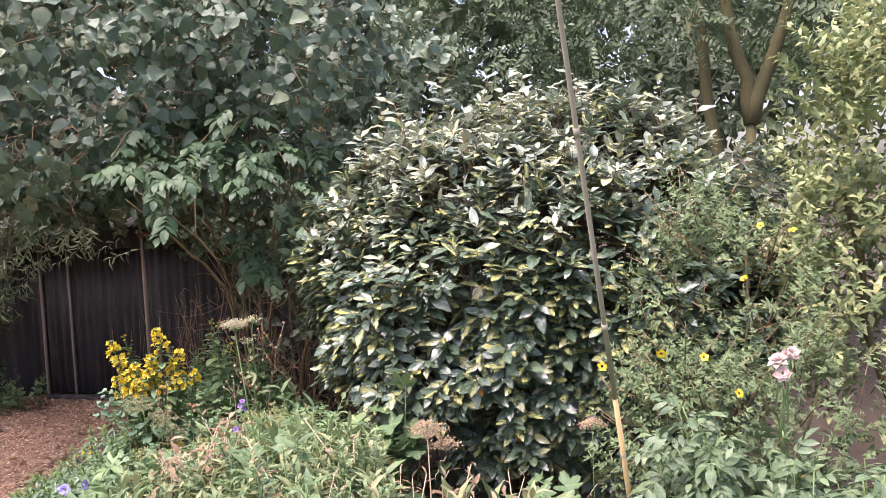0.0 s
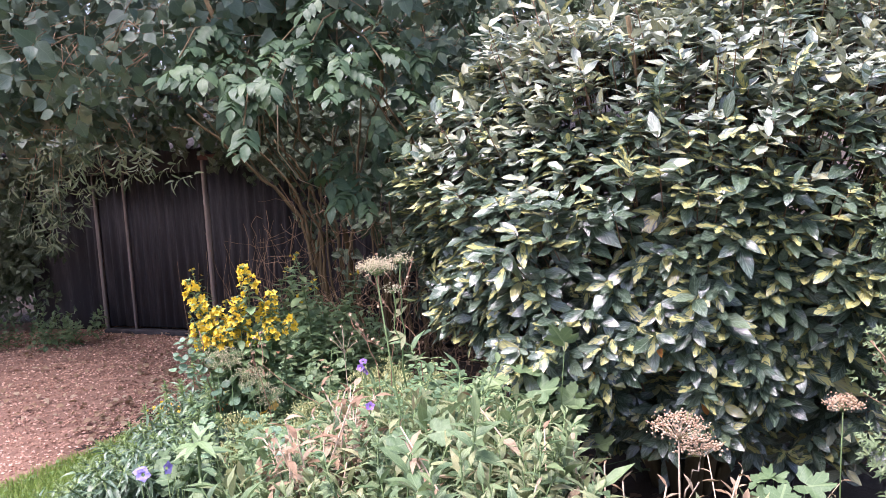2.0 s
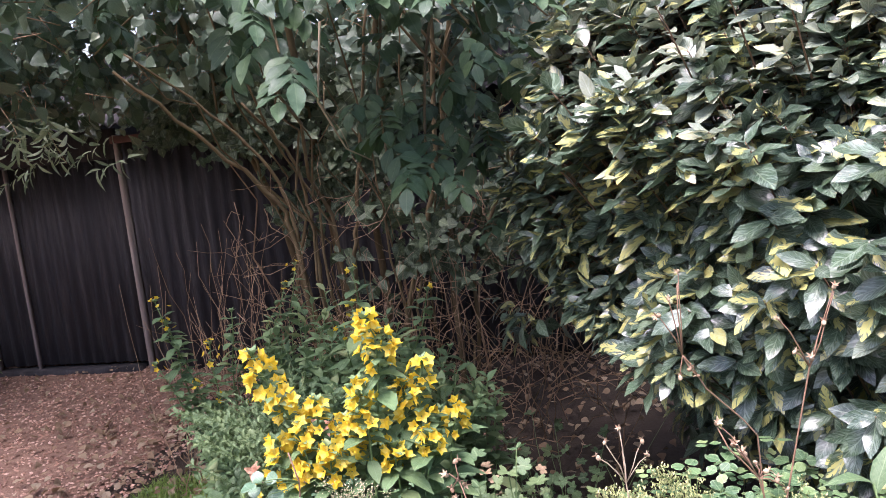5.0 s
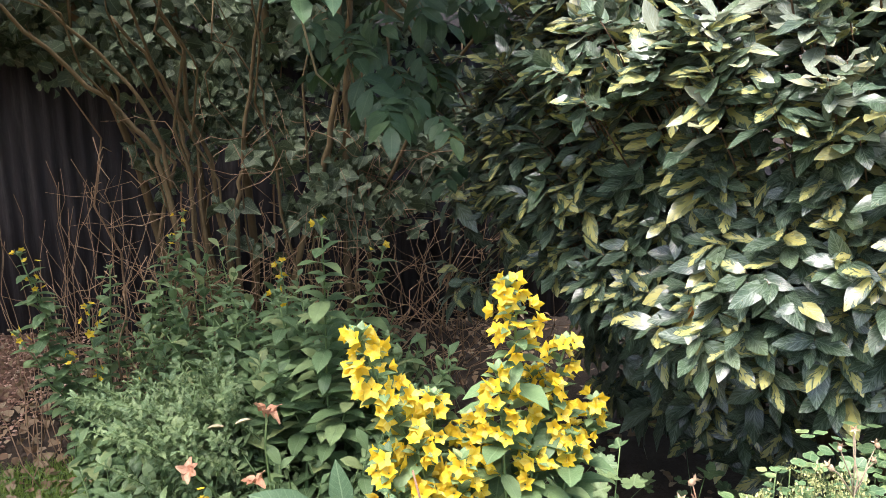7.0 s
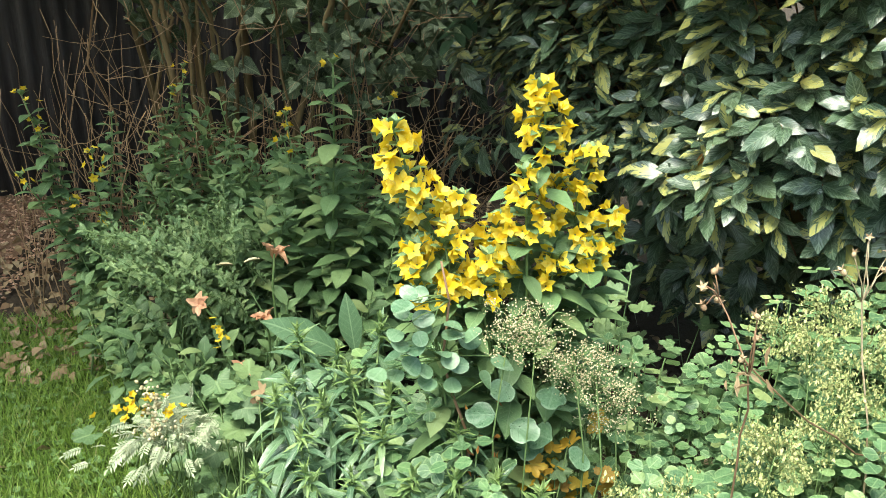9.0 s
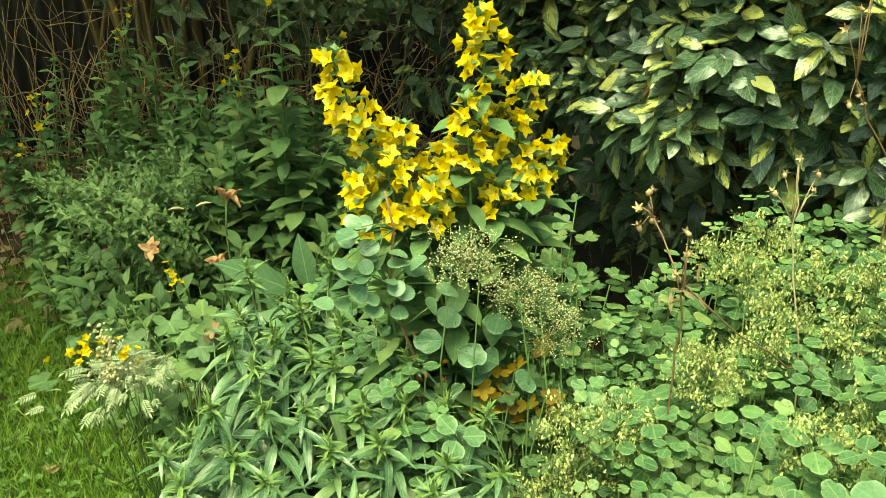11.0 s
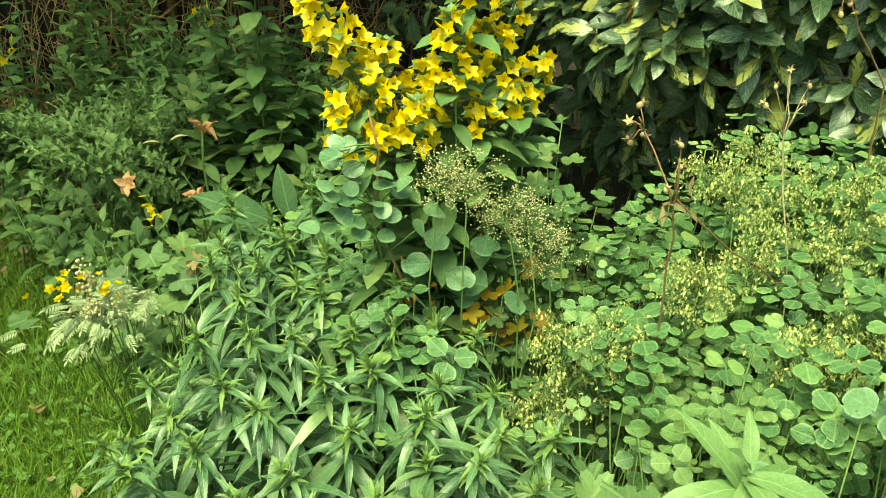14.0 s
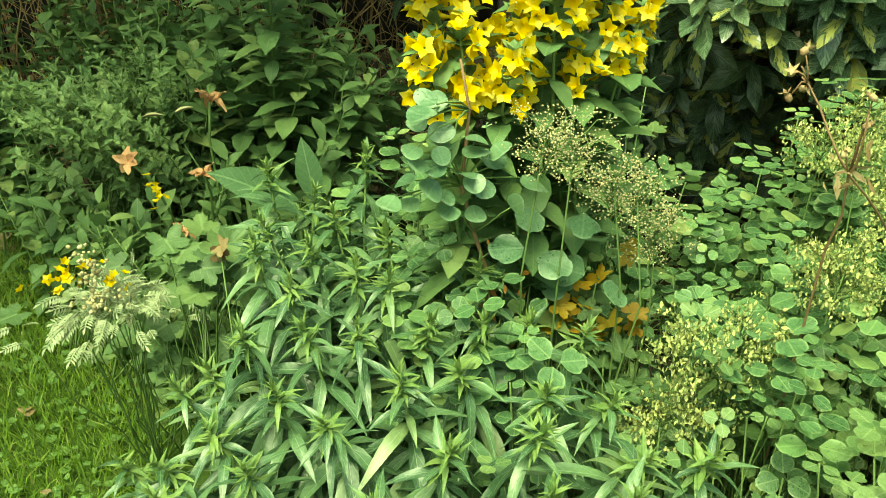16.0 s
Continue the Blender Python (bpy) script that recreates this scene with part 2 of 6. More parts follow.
M_FLOWER = leaf_material("yellow_petal", [(0.0, (0.93, 0.66, 0.025)), (0.6, (0.95, 0.76, 0.06)), (1.0, (0.95, 0.85, 0.2))], 0.5, 0.45, (0.85, 0.5, 0.01), 0.25, 4.0)
M_LILY = leaf_material("faded_lily_petal", [(0.0, (0.66, 0.34, 0.2)), (1.0, (0.8, 0.5, 0.32))], 0.6, 0.3, (0.5, 0.12, 0.08), 0.4)
M_PINK = leaf_material("pink_petal", [(0.0, (0.78, 0.52, 0.48)), (0.6, (0.84, 0.72, 0.68)), (1.0, (0.88, 0.83, 0.79))], 0.5, 0.3, (0.8, 0.5, 0.5), 0.1)
M_VIOLET = leaf_material("violet_petal", [(0.0, (0.3, 0.26, 0.6)), (1.0, (0.46, 0.42, 0.76))], 0.5, 0.3, (0.2, 0.1, 0.5), 0.3)
M_PURPLE = leaf_material("purple_petal", [(0.0, (0.22, 0.12, 0.4)), (1.0, (0.36, 0.24, 0.58))], 0.5, 0.3, (0.2, 0.05, 0.4), 0.3)
M_CLOVER = leaf_material("clover_leaf", [(0.0, (0.09, 0.20, 0.04)), (1.0, (0.2, 0.34, 0.08))], 0.6, 0.3)
M_GRASS = leaf_material("grass_blade", [(0.0, (0.14, 0.25, 0.03)), (0.6, (0.23, 0.36, 0.05)), (0.93, (0.33, 0.44, 0.09)), (1.0, (0.46, 0.42, 0.18))], 0.5, 0.3, (0.2, 0.3, 0.1), 0.2)
M_SEED = rough_material("green_seed", [(0.2, (0.28, 0.32, 0.12)), (0.8, (0.5, 0.49, 0.23))], 40, 200, 0.7, by_piece=0.5)
M_DRYSEED = rough_material("dry_seed_head", [(0.2, (0.25, 0.15, 0.09)), (0.8, (0.52, 0.40, 0.26))], 40, 200, 0.85, by_piece=0.5)
M_CREAM = rough_material("cream_umbel", [(0.2, (0.26, 0.22, 0.12)), (0.8, (0.55, 0.5, 0.33))], 40, 200, 0.8, by_piece=0.5)
M_STEM = rough_material("green_stem", [(0.2, (0.08, 0.14, 0.05)), (0.8, (0.17, 0.24, 0.09))], 20, 120, 0.6)
M_REDSTEM = rough_material("red_brown_stem", [(0.2, (0.14, 0.08, 0.05)), (0.8, (0.3, 0.18, 0.11))], 20, 120, 0.6)
M_DRYSTEM = rough_material("dry_stalk", [(0.2, (0.26, 0.19, 0.12)), (0.8, (0.48, 0.4, 0.28))], 20, 120, 0.8)
M_TWIG = rough_material("brown_twig", [(0.2, (0.19, 0.12, 0.07)), (0.8, (0.4, 0.27, 0.16))], 15, 90, 0.85)
M_BARK = rough_material("shrub_bark", [(0.2, (0.085, 0.062, 0.03)), (0.55, (0.145, 0.108, 0.054)), (0.85, (0.22, 0.17, 0.09))], 12, 90, 0.9, 0.8, 0.006, (1, 1, 0.25))
M_TRUNK = rough_material("tree_bark", [(0.2, (0.05, 0.046, 0.02)), (0.55, (0.10, 0.09, 0.04)), (0.85, (0.17, 0.155, 0.075))], 12, 90, 0.9, 0.8, 0.006, (1, 1, 0.25))
M_SHOOT = leaf_material("fresh_shoot_leaf", [(0.0, (0.13, 0.23, 0.09)), (1.0, (0.23, 0.34, 0.145))], 0.45, 0.3, (0.4, 0.5, 0.25), 0.4, 6.0)
M_CANE = rough_material("weathered_cane", [(0.25, (0.28, 0.24, 0.18)), (0.75, (0.45, 0.40, 0.32))], 9, 150, 0.6, 0.4, 0.002, (1, 1, 0.15))
M_CANETAN = rough_material("tan_cane", [(0.25, (0.42, 0.28, 0.13)), (0.75, (0.58, 0.42, 0.22))], 9, 150, 0.6, 0.4, 0.002, (1, 1, 0.15))
M_SOIL = rough_material("soil", [(0.2, (0.025, 0.018, 0.012)), (0.6, (0.055, 0.04, 0.027)), (0.85, (0.10, 0.075, 0.05))], 6, 70, 0.95, 0.9, 0.02)
M_LITTER = rough_material("gravel_bed", [(0.15, (0.09, 0.05, 0.034)), (0.5, (0.2, 0.12, 0.08)), (0.85, (0.36, 0.235, 0.165))], 22, 90, 0.95, 0.9, 0.01)
M_CHIP = rough_material("gravel_chip", [(0.0, (0.075, 0.04, 0.025)), (0.35, (0.27, 0.15, 0.10)), (0.7, (0.43, 0.27, 0.19)), (1.0, (0.62, 0.45, 0.35))], 30, 160, 0.85, 0.4, 0.002, by_piece=0.75)
M_IRON = rough_material("tarred_iron", [(0.25, (0.016, 0.015, 0.017)), (0.5, (0.032, 0.03, 0.032)), (0.62, (0.06, 0.055, 0.055)), (0.8, (0.14, 0.125, 0.12))], 6, 60, 0.8, 0.4, 0.003, (2.5, 2.5, 0.22), 0.4)
M_RUST = rough_material("rusty_iron", [(0.2, (0.05, 0.03, 0.025)), (0.6, (0.13, 0.07, 0.05)), (0.85, (0.24, 0.15, 0.11))], 8, 60, 0.85, 0.5, 0.003, (1, 1, 0.5))
M_TIMBER = rough_material("grey_timber", [(0.2, (0.12, 0.10, 0.085)), (0.55, (0.3, 0.25, 0.22)), (0.8, (0.56, 0.5, 0.45))], 10, 120, 0.85, 0.6, 0.003, (1, 1, 0.08))

# ---- tools for meshes ----
RNG = np.random.default_rng(7)
UP = np.array([0.0, 0.0, 1.0])


def unit(v):
    v = np.asarray(v, float)
    return v / np.maximum(np.linalg.norm(v, axis=-1, keepdims=True), 1e-9)


def tri_mesh(name, verts, tris, mat, uv=None, smooth=True):
    verts, tris = np.asarray(verts, np.float32), np.asarray(tris, np.int32)
    me = bpy.data.meshes.new(name)
    me.vertices.add(len(verts))
    me.vertices.foreach_set("co", verts.ravel())
    me.loops.add(3 * len(tris))
    me.loops.foreach_set("vertex_index", tris.ravel())
    me.polygons.add(len(tris))
    me.polygons.foreach_set("loop_start", np.arange(len(tris), dtype=np.int32) * 3)
    me.polygons.foreach_set("use_smooth", np.full(len(tris), smooth))
    if uv is not None:
        layer = me.uv_layers.new(name="UVMap")
        layer.data.foreach_set("uv", np.asarray(uv, np.float32)[tris.ravel()].ravel())
    me.materials.append(mat)
    me.update(calc_edges=True)
    return me


def thing(name, base, label, category, group="", kind=""):
    ob = new(name)
    ob.location, ob.empty_display_size = base, 0.05
    return tagged(ob, label, category, group, kind)


def world_base(ob):
    return np.array(ob.location if ob.parent is None else Vector(ob.location) + Vector(ob.parent.location))


def part(name, geometry, mat, parent, label="", kind="", smooth=True):
    """One mesh under a thing. geometry: verts in world metres, triangles, uv."""
    verts, tris, uv = geometry
    ob = new(name, tri_mesh(name, np.asarray(verts) - world_base(parent), tris, mat, uv, smooth))
    ob.parent = parent
    return tagged(ob, label, "", "", kind)


def solid(name, geometry, mat, label, category="", kind="", group="", smooth=True):
    """A top-level mesh."""
    verts, tris, uv = geometry
    return tagged(new(name, tri_mesh(name, verts, tris, mat, uv, smooth)), label, category, group, kind)


def joined(parts):
    vs, ts, us, n = [], [], [], 0
    for v, t, u in parts:
        vs.append(v), ts.append(np.asarray(t) + n), us.append(u if u is not None else np.zeros((len(v), 2)))
        n += len(v)
    return np.concatenate(vs), np.concatenate(ts), np.concatenate(us)


def blade(length, profile, fold=0.25, curl=0.25, rows=4, wave=0.0):
    """A leaf along +y, face to +z. profile: half widths at even steps from stalk to tip."""
    s = np.linspace(0, 1, rows + 1)
    w = np.interp(s, np.linspace(0, 1, len(profile)), profile)
    v, uv, t = [], [], []
    for i, (a, b) in enumerate(zip(s, w)):
        lift = -curl * a * a * length
        for k, side in enumerate((-1, 0, 1)):
            v.append((side * b, a * length * (1 - 0.25 * curl * a), lift + abs(side) * b * fold + wave * b * math.sin(9 * a + 2 * side)))
            uv.append((0.5 + 0.5 * side * min(1, b / max(w)), a))
    for i in range(rows):
        for k in (0, 1):
            a, b, c, d = 3 * i + k, 3 * i + k + 1, 3 * i + k + 4, 3 * i + k + 3
            t += [(a, b, c), (a, c, d)]
    return np.array(v), np.array(t), np.array(uv)


def fan(radius, lobes, depth, start=0.6, steps=15, cup=0.2, teeth=0.0):
    """A round, lobed leaf in the xy plane with its stalk at the origin, growing to +y. start: the open angle at the stalk."""
    a = np.linspace(-math.pi + start, math.pi - start, steps)
    width = math.pi - start
    r = radius * (1 - depth + depth * np.abs(np.cos(a / width * math.pi / 2 * lobes * 0.98)) ** 0.7)
    r = r * (1 + teeth * np.where(np.arange(steps) % 2, 1.0, -1.0))
    mid = 0.35 * radius if start < 1.0 else 0.0
    v = [(0, mid * 0.4, 0)] + [(q * math.sin(b), mid + q * math.cos(b), cup * q * q / radius * (1 + 0.6 * math.cos(3 * b)) + 0.06 * radius * math.sin(5 * b)) for b, q in zip(a, r)]
    v = np.array(v)
    t = [(0, i + 1, i + 2) for i in range(steps - 1)]
    uv = np.stack([0.5 + 0.4 * v[:, 0] / radius, 0.1 + 0.5 * v[:, 1] / radius], 1)
    return v, np.array(t)[:, [0, 2, 1]], uv


def turned(geometry, angle=0.0, move=(0, 0, 0), size=1.0, pitch=0.0):
    v, t, u = geometry
    m = np.array(Matrix.Rotation(angle, 3, "Z") @ Matrix.Rotation(pitch, 3, "X"))
    return size * v @ m.T + np.array(move), t, u


def frames(pos, along, face, size):
    """Poses for leaves: n x 4 x 4, y along, z as near face as can be."""
    y = unit(along)
    x = unit(np.cross(y, face))
    z = np.cross(x, y)
    m = np.zeros((len(pos), 4, 4))
    size = np.broadcast_to(np.asarray(size, float), (len(pos),))[:, None]
    m[:, :3, 0], m[:, :3, 1], m[:, :3, 2], m[:, :3, 3], m[:, 3, 3] = x * size, y * size, z * size, pos, 1
    return m


def spread(templates, poses):
    """All poses filled with the templates in turn, as one mesh."""
    out = []
    for k, (v, t, u) in enumerate(templates):
        m = poses[k :: len(templates)]
        if len(m) == 0:
            continue
        vv = np.einsum("nij,vj->nvi", m[:, :3, :3], v) + m[:, None, :3, 3]
        tt = t[None] + (np.arange(len(m)) * len(v))[:, None, None]
        out.append((vv.reshape(-1, 3), tt.reshape(-1, 3), np.tile(u, (len(m), 1))))
    return joined(out)


MESHES = {}


def pieces(name, templates, poses, mat, parent, label=""):
    """Each pose an object of its own; alike pieces share their mesh."""
    base = Vector(world_base(parent))
    for k, m in enumerate(poses):
        key = (id(templates), k % len(templates), mat.name)
        if key not in MESHES:
            v, t, u = templates[k % len(templates)]
            MESHES[key] = tri_mesh(name, v, t, mat, u)
        ob = new(name, MESHES[key])
        ob.parent, ob.matrix_basis = parent, Matrix.Translation(-base) @ Matrix(m.tolist())
        if label:
            tagged(ob, label)


def leaves(templates, poses, mat, parent, single=120, near=None, label="", name="leaf", rest="foliage"):
    """The leaves nearest to a stretch of the plan as pieces, all the others in one mesh."""
    single = min(single, len(poses))
    if near is not None:
        poses = poses[np.argsort(np.linalg.norm(poses[:, :3, 3] - np.array(near), axis=1))]
    pieces(name, templates, poses[:single], mat, parent, label)
    if len(poses) > single:
        part(rest, spread(templates, poses[single:]), mat, parent, label, "stuff")


def tube(points, r0, r1, sides=5):
    p = np.asarray(points, float)
    d = unit(np.gradient(p, axis=0))
    ref = np.where(np.abs(d[:, 2:3]) > 0.9, np.array([[1.0, 0, 0]]), UP[None])
    x = unit(np.cross(d, ref))
    y = np.cross(d, x)
    r = np.linspace(r0, r1, len(p))[:, None, None]
    a = np.linspace(0, 2 * math.pi, sides, endpoint=False)
    ring = p[:, None] + r * (np.cos(a)[None, :, None] * x[:, None] + np.sin(a)[None, :, None] * y[:, None])
    n, t = len(p), []
    for i in range(n - 1):
        for k in range(sides):
            q, w = i * sides + k, i * sides + (k + 1) % sides
            t += [(q, w, w + sides), (q, w + sides, q + sides)]
    t += [(0, k + 1, k) for k in range(1, sides - 1)]
    e = (n - 1) * sides
    t += [(e, e + k, e + k + 1) for k in range(1, sides - 1)]
    v = ring.reshape(-1, 3)
    return v, np.array(t), np.zeros((len(v), 2))


def bend(a, b, sag=0.0, wob=0.0, n=6, lean=None):
    """A bowed line from a to b; sag lifts (or drops) the middle; lean pulls it sideways."""
    s = np.linspace(0, 1, n)[:, None]
    a, b = np.asarray(a, float), np.asarray(b, float)
    p = a + (b - a) * s + np.array([0, 0, 1.0]) * sag * 4 * s * (1 - s)
    if lean is not None:
        p = p + np.asarray(lean) * 4 * s * (1 - s)
    if wob:
        p[1:-1] += RNG.normal(0, wob, (n - 2, 3))
    return p


def ring_dirs(n, jitter=0.3):
    """Unit vectors round the z axis by the golden angle."""
    a = np.arange(n) * 2.39996 + RNG.normal(0, jitter, n)
    return np.stack([np.cos(a), np.sin(a), np.zeros(n)], 1)


def shoots(tips, dirs, count, length, open_angle=(0.9, 0.4), size=1.0, vary=0.25, face_up=0.6, droop=0.25):
    """Leaves set in a spiral along the last part of each shoot. open_angle: lean of the lowest and of the top leaves."""
    tips, dirs = np.asarray(tips, float), unit(dirs)
    n = len(tips)
    side = unit(np.cross(dirs, unit(RNG.normal(0, 1, (n, 3)))))
    other = np.cross(dirs, side)
    pos, along, face, sizes = [], [], [], []
    for k in range(count):
        f = k / max(count - 1, 1)
        a = k * 2.39996 + RNG.normal(0, 0.35, n)
        out = np.cos(a)[:, None] * side + np.sin(a)[:, None] * other
        lean = (open_angle[0] * (1 - f) + open_angle[1] * f + RNG.normal(0, 0.15, n))[:, None]
        pos.append(tips - dirs * (length * (1 - f)))
        al = dirs * np.cos(lean) + out * np.sin(lean)
        al[:, 2] -= droop * (1 - f)
        along.append(al)
        face.append(dirs * 0.8 + face_up * UP - out * 0.3 + RNG.normal(0, 0.2, (n, 3)))
        sizes.append(size * (1 - 0.35 * f) * (1 + RNG.normal(0, vary, n)).clip(0.5, 1.5))
    return frames(np.concatenate(pos), np.concatenate(along), np.concatenate(face), np.concatenate(sizes))


def lumpy(p, scale, amount, seed=0.0):
    """Smooth, seeded lumps for each point."""
    return np.array([noise.noise(Vector(q) * scale + Vector((seed, seed * 1.7, 3.1))) for q in p]) * amount


def dome(n, centre, radii, power=2.2, low=-0.7, lump=0.12, lump_scale=2.2, inset=0.0, seed=0.0, front=None):
    """Points on a lumpy rounded form and their outward directions."""
    d = unit(RNG.normal(0, 1, (n * 3, 3)))
    d = d[d[:, 2] > low]
    if front is not None:
        d = d[d @ unit(np.array(front)) > -0.25]
    d = d[:n]
    r = (np.abs(d / np.array(radii)) ** power).sum(1) ** (-1 / power)
    p = d * r[:, None]
    p = p * (1 + lumpy(p, lump_scale, lump * 2, seed) - inset * RNG.random(len(p)))[:, None]
    out = unit(np.sign(d) * np.abs(p / np.array(radii)) ** (power - 1) / np.array(radii))
    return p + np.array(centre), out


# leaf shapes, full size in metres
OVAL = [blade(0.092, [0.004, 0.0125, 0.0175, 0.0192, 0.0185, 0.0155, 0.0095, 0.001], f, c, 5, w) for f, c, w in ((0.2, 0.15, 0.18), (0.1, 0.3, 0.28), (0.3, 0.05, 0.2), (0.25, -0.1, 0.3))]
HEART = [blade(0.085, [0.006, 0.028, 0.034, 0.031, 0.022, 0.010, 0.0], f, c, 4, w) for f, c, w in ((0.2, 0.3, 0.1), (0.35, 0.5, 0.2), (0.1, 0.15, 0.2))]
POINTED = [blade(0.10, [0.004, 0.02, 0.025, 0.018, 0.0], f, c, 4, w) for f, c, w in ((0.2, 0.3, 0.1), (0.3, 0.15, 0.2), (0.1, 0.45, 0.1))]
POINTED_PLAIN = [blade(0.10, [0.006, 0.025, 0.0], f, c, 2) for f, c in ((0.2, 0.3), (0.3, 0.15), (0.1, 0.45))]
SMALL = [blade(0.03, [0.002, 0.006, 0.007, 0.004, 0.0], f, c, 2) for f, c in ((0.3, 0.2), (0.15, 0.4))]
TINY = [blade(0.022, [0.001, 0.003, 0.0035, 0.0], 0.3, c, 2) for c in (0.1, 0.4)]
GOLD_LEAF = [blade(0.094, [0.0024, 0.0072, 0.0092, 0.0084, 0.0062, 0.0033, 0.0], f, c, 7, w) for f, c, w in ((0.35, 0.4, 0.1), (0.25, 0.65, 0.16), (0.4, 0.25, 0.14), (0.25, 0.85, 0.1))]
TIP_LEAF = [blade(0.026, [0.0014, 0.0031, 0.0026, 0.0012, 0.0], 0.5, c, 3) for c in (0.3, 0.7, -0.2)]
LANCE = [blade(0.082, [0.002, 0.0052, 0.0074, 0.0072, 0.0046, 0.0], f, c, 5, w) for f, c, w in ((0.45, 0.3, 0.1), (0.3, 0.55, 0.2), (0.5, 0.1, 0.15), (0.35, 0.8, 0.1))]
PHLOX = [blade(0.095, [0.003, 0.013, 0.014, 0.008, 0.0], f, c, 4, w) for f, c, w in ((0.35, 0.3, 0.2), (0.2, 0.6, 0.3), (0.45, 0.1, 0.2))]
BROAD = [blade(0.19, [0.010, 0.032, 0.037, 0.026, 0.0], f, c, 6, w) for f, c, w in ((0.15, 0.2, 0.12), (0.3, 0.1, 0.1))]
STRAP = [blade(0.32, [0.006, 0.008, 0.008, 0.005, 0.0], 0.4, c, 7) for c in (0.5, 0.8, 0.3)]
LOBED = [fan(0.042, 5, 0.45, 0.35, 41, 0.25, 0.05), fan(0.042, 5, 0.38, 0.3, 41, 0.1, 0.06)]


def scallop(radius, depth, cup):
    """A round leaflet of three shallow lobes."""
    s = np.linspace(-1, 1, 19)
    a = s * (math.pi - 0.85)
    r = radius * (1 - depth * np.exp(-(((np.abs(s) - 0.37) / 0.085) ** 2)) - 0.06 * s * s)
    v = np.array([(0, -0.6 * radius, 0)] + [(q * math.sin(b), 0.35 * radius + q * math.cos(b), cup * q * q / radius * (1 + 0.5 * math.cos(3 * b))) for b, q in zip(a, r)])
    t = np.array([(0, i + 2, i + 1) for i in range(18)])
    return v, t, np.stack([0.5 + 0.4 * v[:, 0] / radius, 0.1 + 0.5 * v[:, 1] / radius], 1)


ROUNDLET = [scallop(0.0155, d, c) for d, c in ((0.22, 0.1), (0.3, 0.18), (0.16, -0.1))]
OVAL_PLAIN = [blade(0.096, [0.003, 0.0175, 0.018, 0.001], f, c, 3) for f, c in ((0.25, 0.3), (0.1, 0.5))]


def trefoil(leaflet, gap=0.0155):
    return joined([turned(leaflet, a, (-gap * math.sin(a), gap * math.cos(a), 0)) for a in (0, 2.0, -2.0)])


def ladder(leaflet, pairs, length, droop=0.3):
    """A feather leaf: leaflets in pairs along a stalk with one at the end."""
    out = [tube(bend((0, 0, 0), (0, length, -droop * length * 0.5), 0.1 * length, 0, 5), 0.0016, 0.0008, 3)]
    for k in range(pairs):
        f = (k + 1) / (pairs + 0.6)
        for s in (-1, 1):
            out.append(turned(leaflet, s * 1.05, (0, f * length, 0.1 * length * 4 * f * (1 - f) - droop * 0.5 * length * f), 1.0 - 0.15 * abs(f - 0.5), -0.25))
    out.append(turned(leaflet, 0, (0, length, -droop * 0.5 * length), 1.05, -0.3))
    return joined(out)


HAND = [joined([turned(TINY[k % 2], a, size=1.0 - 0.12 * abs(a)) for k, a in enumerate((0, 0.85, -0.85))])]
TREFOIL = [trefoil(r) for r in ROUNDLET]
ELDER = [ladder(POINTED[k], 3, 0.15, d) for k, d in ((0, 0.4), (1, 0.8), (2, 0.2))]
PINNATE = [ladder(blade(0.062, [0.003, 0.015, 0.0], 0.2, 0.3, 2), 5, 0.22, d) for d in (0.5, 0.9)]
ROSELEAF = [ladder(turned(OVAL_PLAIN[k], size=0.45), 2, 0.05, 0.3) for k in (0, 1)]


def star_flower(petals, length, width, cup, inner=0.004):
    b = blade(length, [width * 0.45, width, width * 0.7, 0.0], 0.3, 0.25, 3)
    return joined([turned(b, 2 * math.pi * k / petals, (-inner * math.sin(2 * math.pi * k / petals), inner * math.cos(2 * math.pi * k / petals), 0), 1.0, cup) for k in range(petals)])


STAR = [star_flower(5, 0.0124, 0.0049, c, 0.001) for c in (0.6, 1.0, 0.8, 0.45)]
CUP = [star_flower(5, 0.014, 0.009, c) for c in (0.3, 0.6)]

# ---- the ground, drive, lawn and shed ----
GROUND = 0.05


def grid(x0, x1, y0, y1, nx, ny, height):
    xs, ys = np.linspace(x0, x1, nx), np.linspace(y0, y1, ny)
    x, y = np.meshgrid(xs, ys)
    v = np.stack([x.ravel(), y.ravel(), np.zeros(x.size)], 1)
    v[:, 2] = height(v)
    i = (np.arange(ny - 1)[:, None] * nx + np.arange(nx - 1)[None]).ravel()
    t = np.concatenate([np.stack([i, i + 1, i + nx + 1], 1), np.stack([i, i + nx + 1, i + nx], 1)])
    return v, t, v[:, :2] * 0.2


def uneven(v):
    far = np.linalg.norm(v[:, :2] - np.array([-0.5, 3.5]), axis=1)
    return GROUND - 0.012 + lumpy(v, 1.6, 0.02) * (far < 12) - 0.02 * np.clip(far - 12, 0, 30) / 30


ring = np.concatenate([np.linspace(-600, -8, 12), np.linspace(-7, 5, 90), np.linspace(6, 600, 12)])


def ground_sheet():
    ys = np.concatenate([np.linspace(-600, -4, 12), np.linspace(-3, 9, 90), np.linspace(10, 600, 12)])
    v, t, u = grid(0, 1, 0, 1, len(ring), len(ys), lambda p: np.zeros(len(p)))
    x, y = np.meshgrid(ring, ys)
    v = np.stack([x.ravel(), y.ravel(), np.zeros(x.size)], 1)
    v[:, 2] = uneven(v)
    return v, t, u


solid("ground", ground_sheet(), M_SOIL, "dark bare garden soil with leaf litter", "ground", "structure")


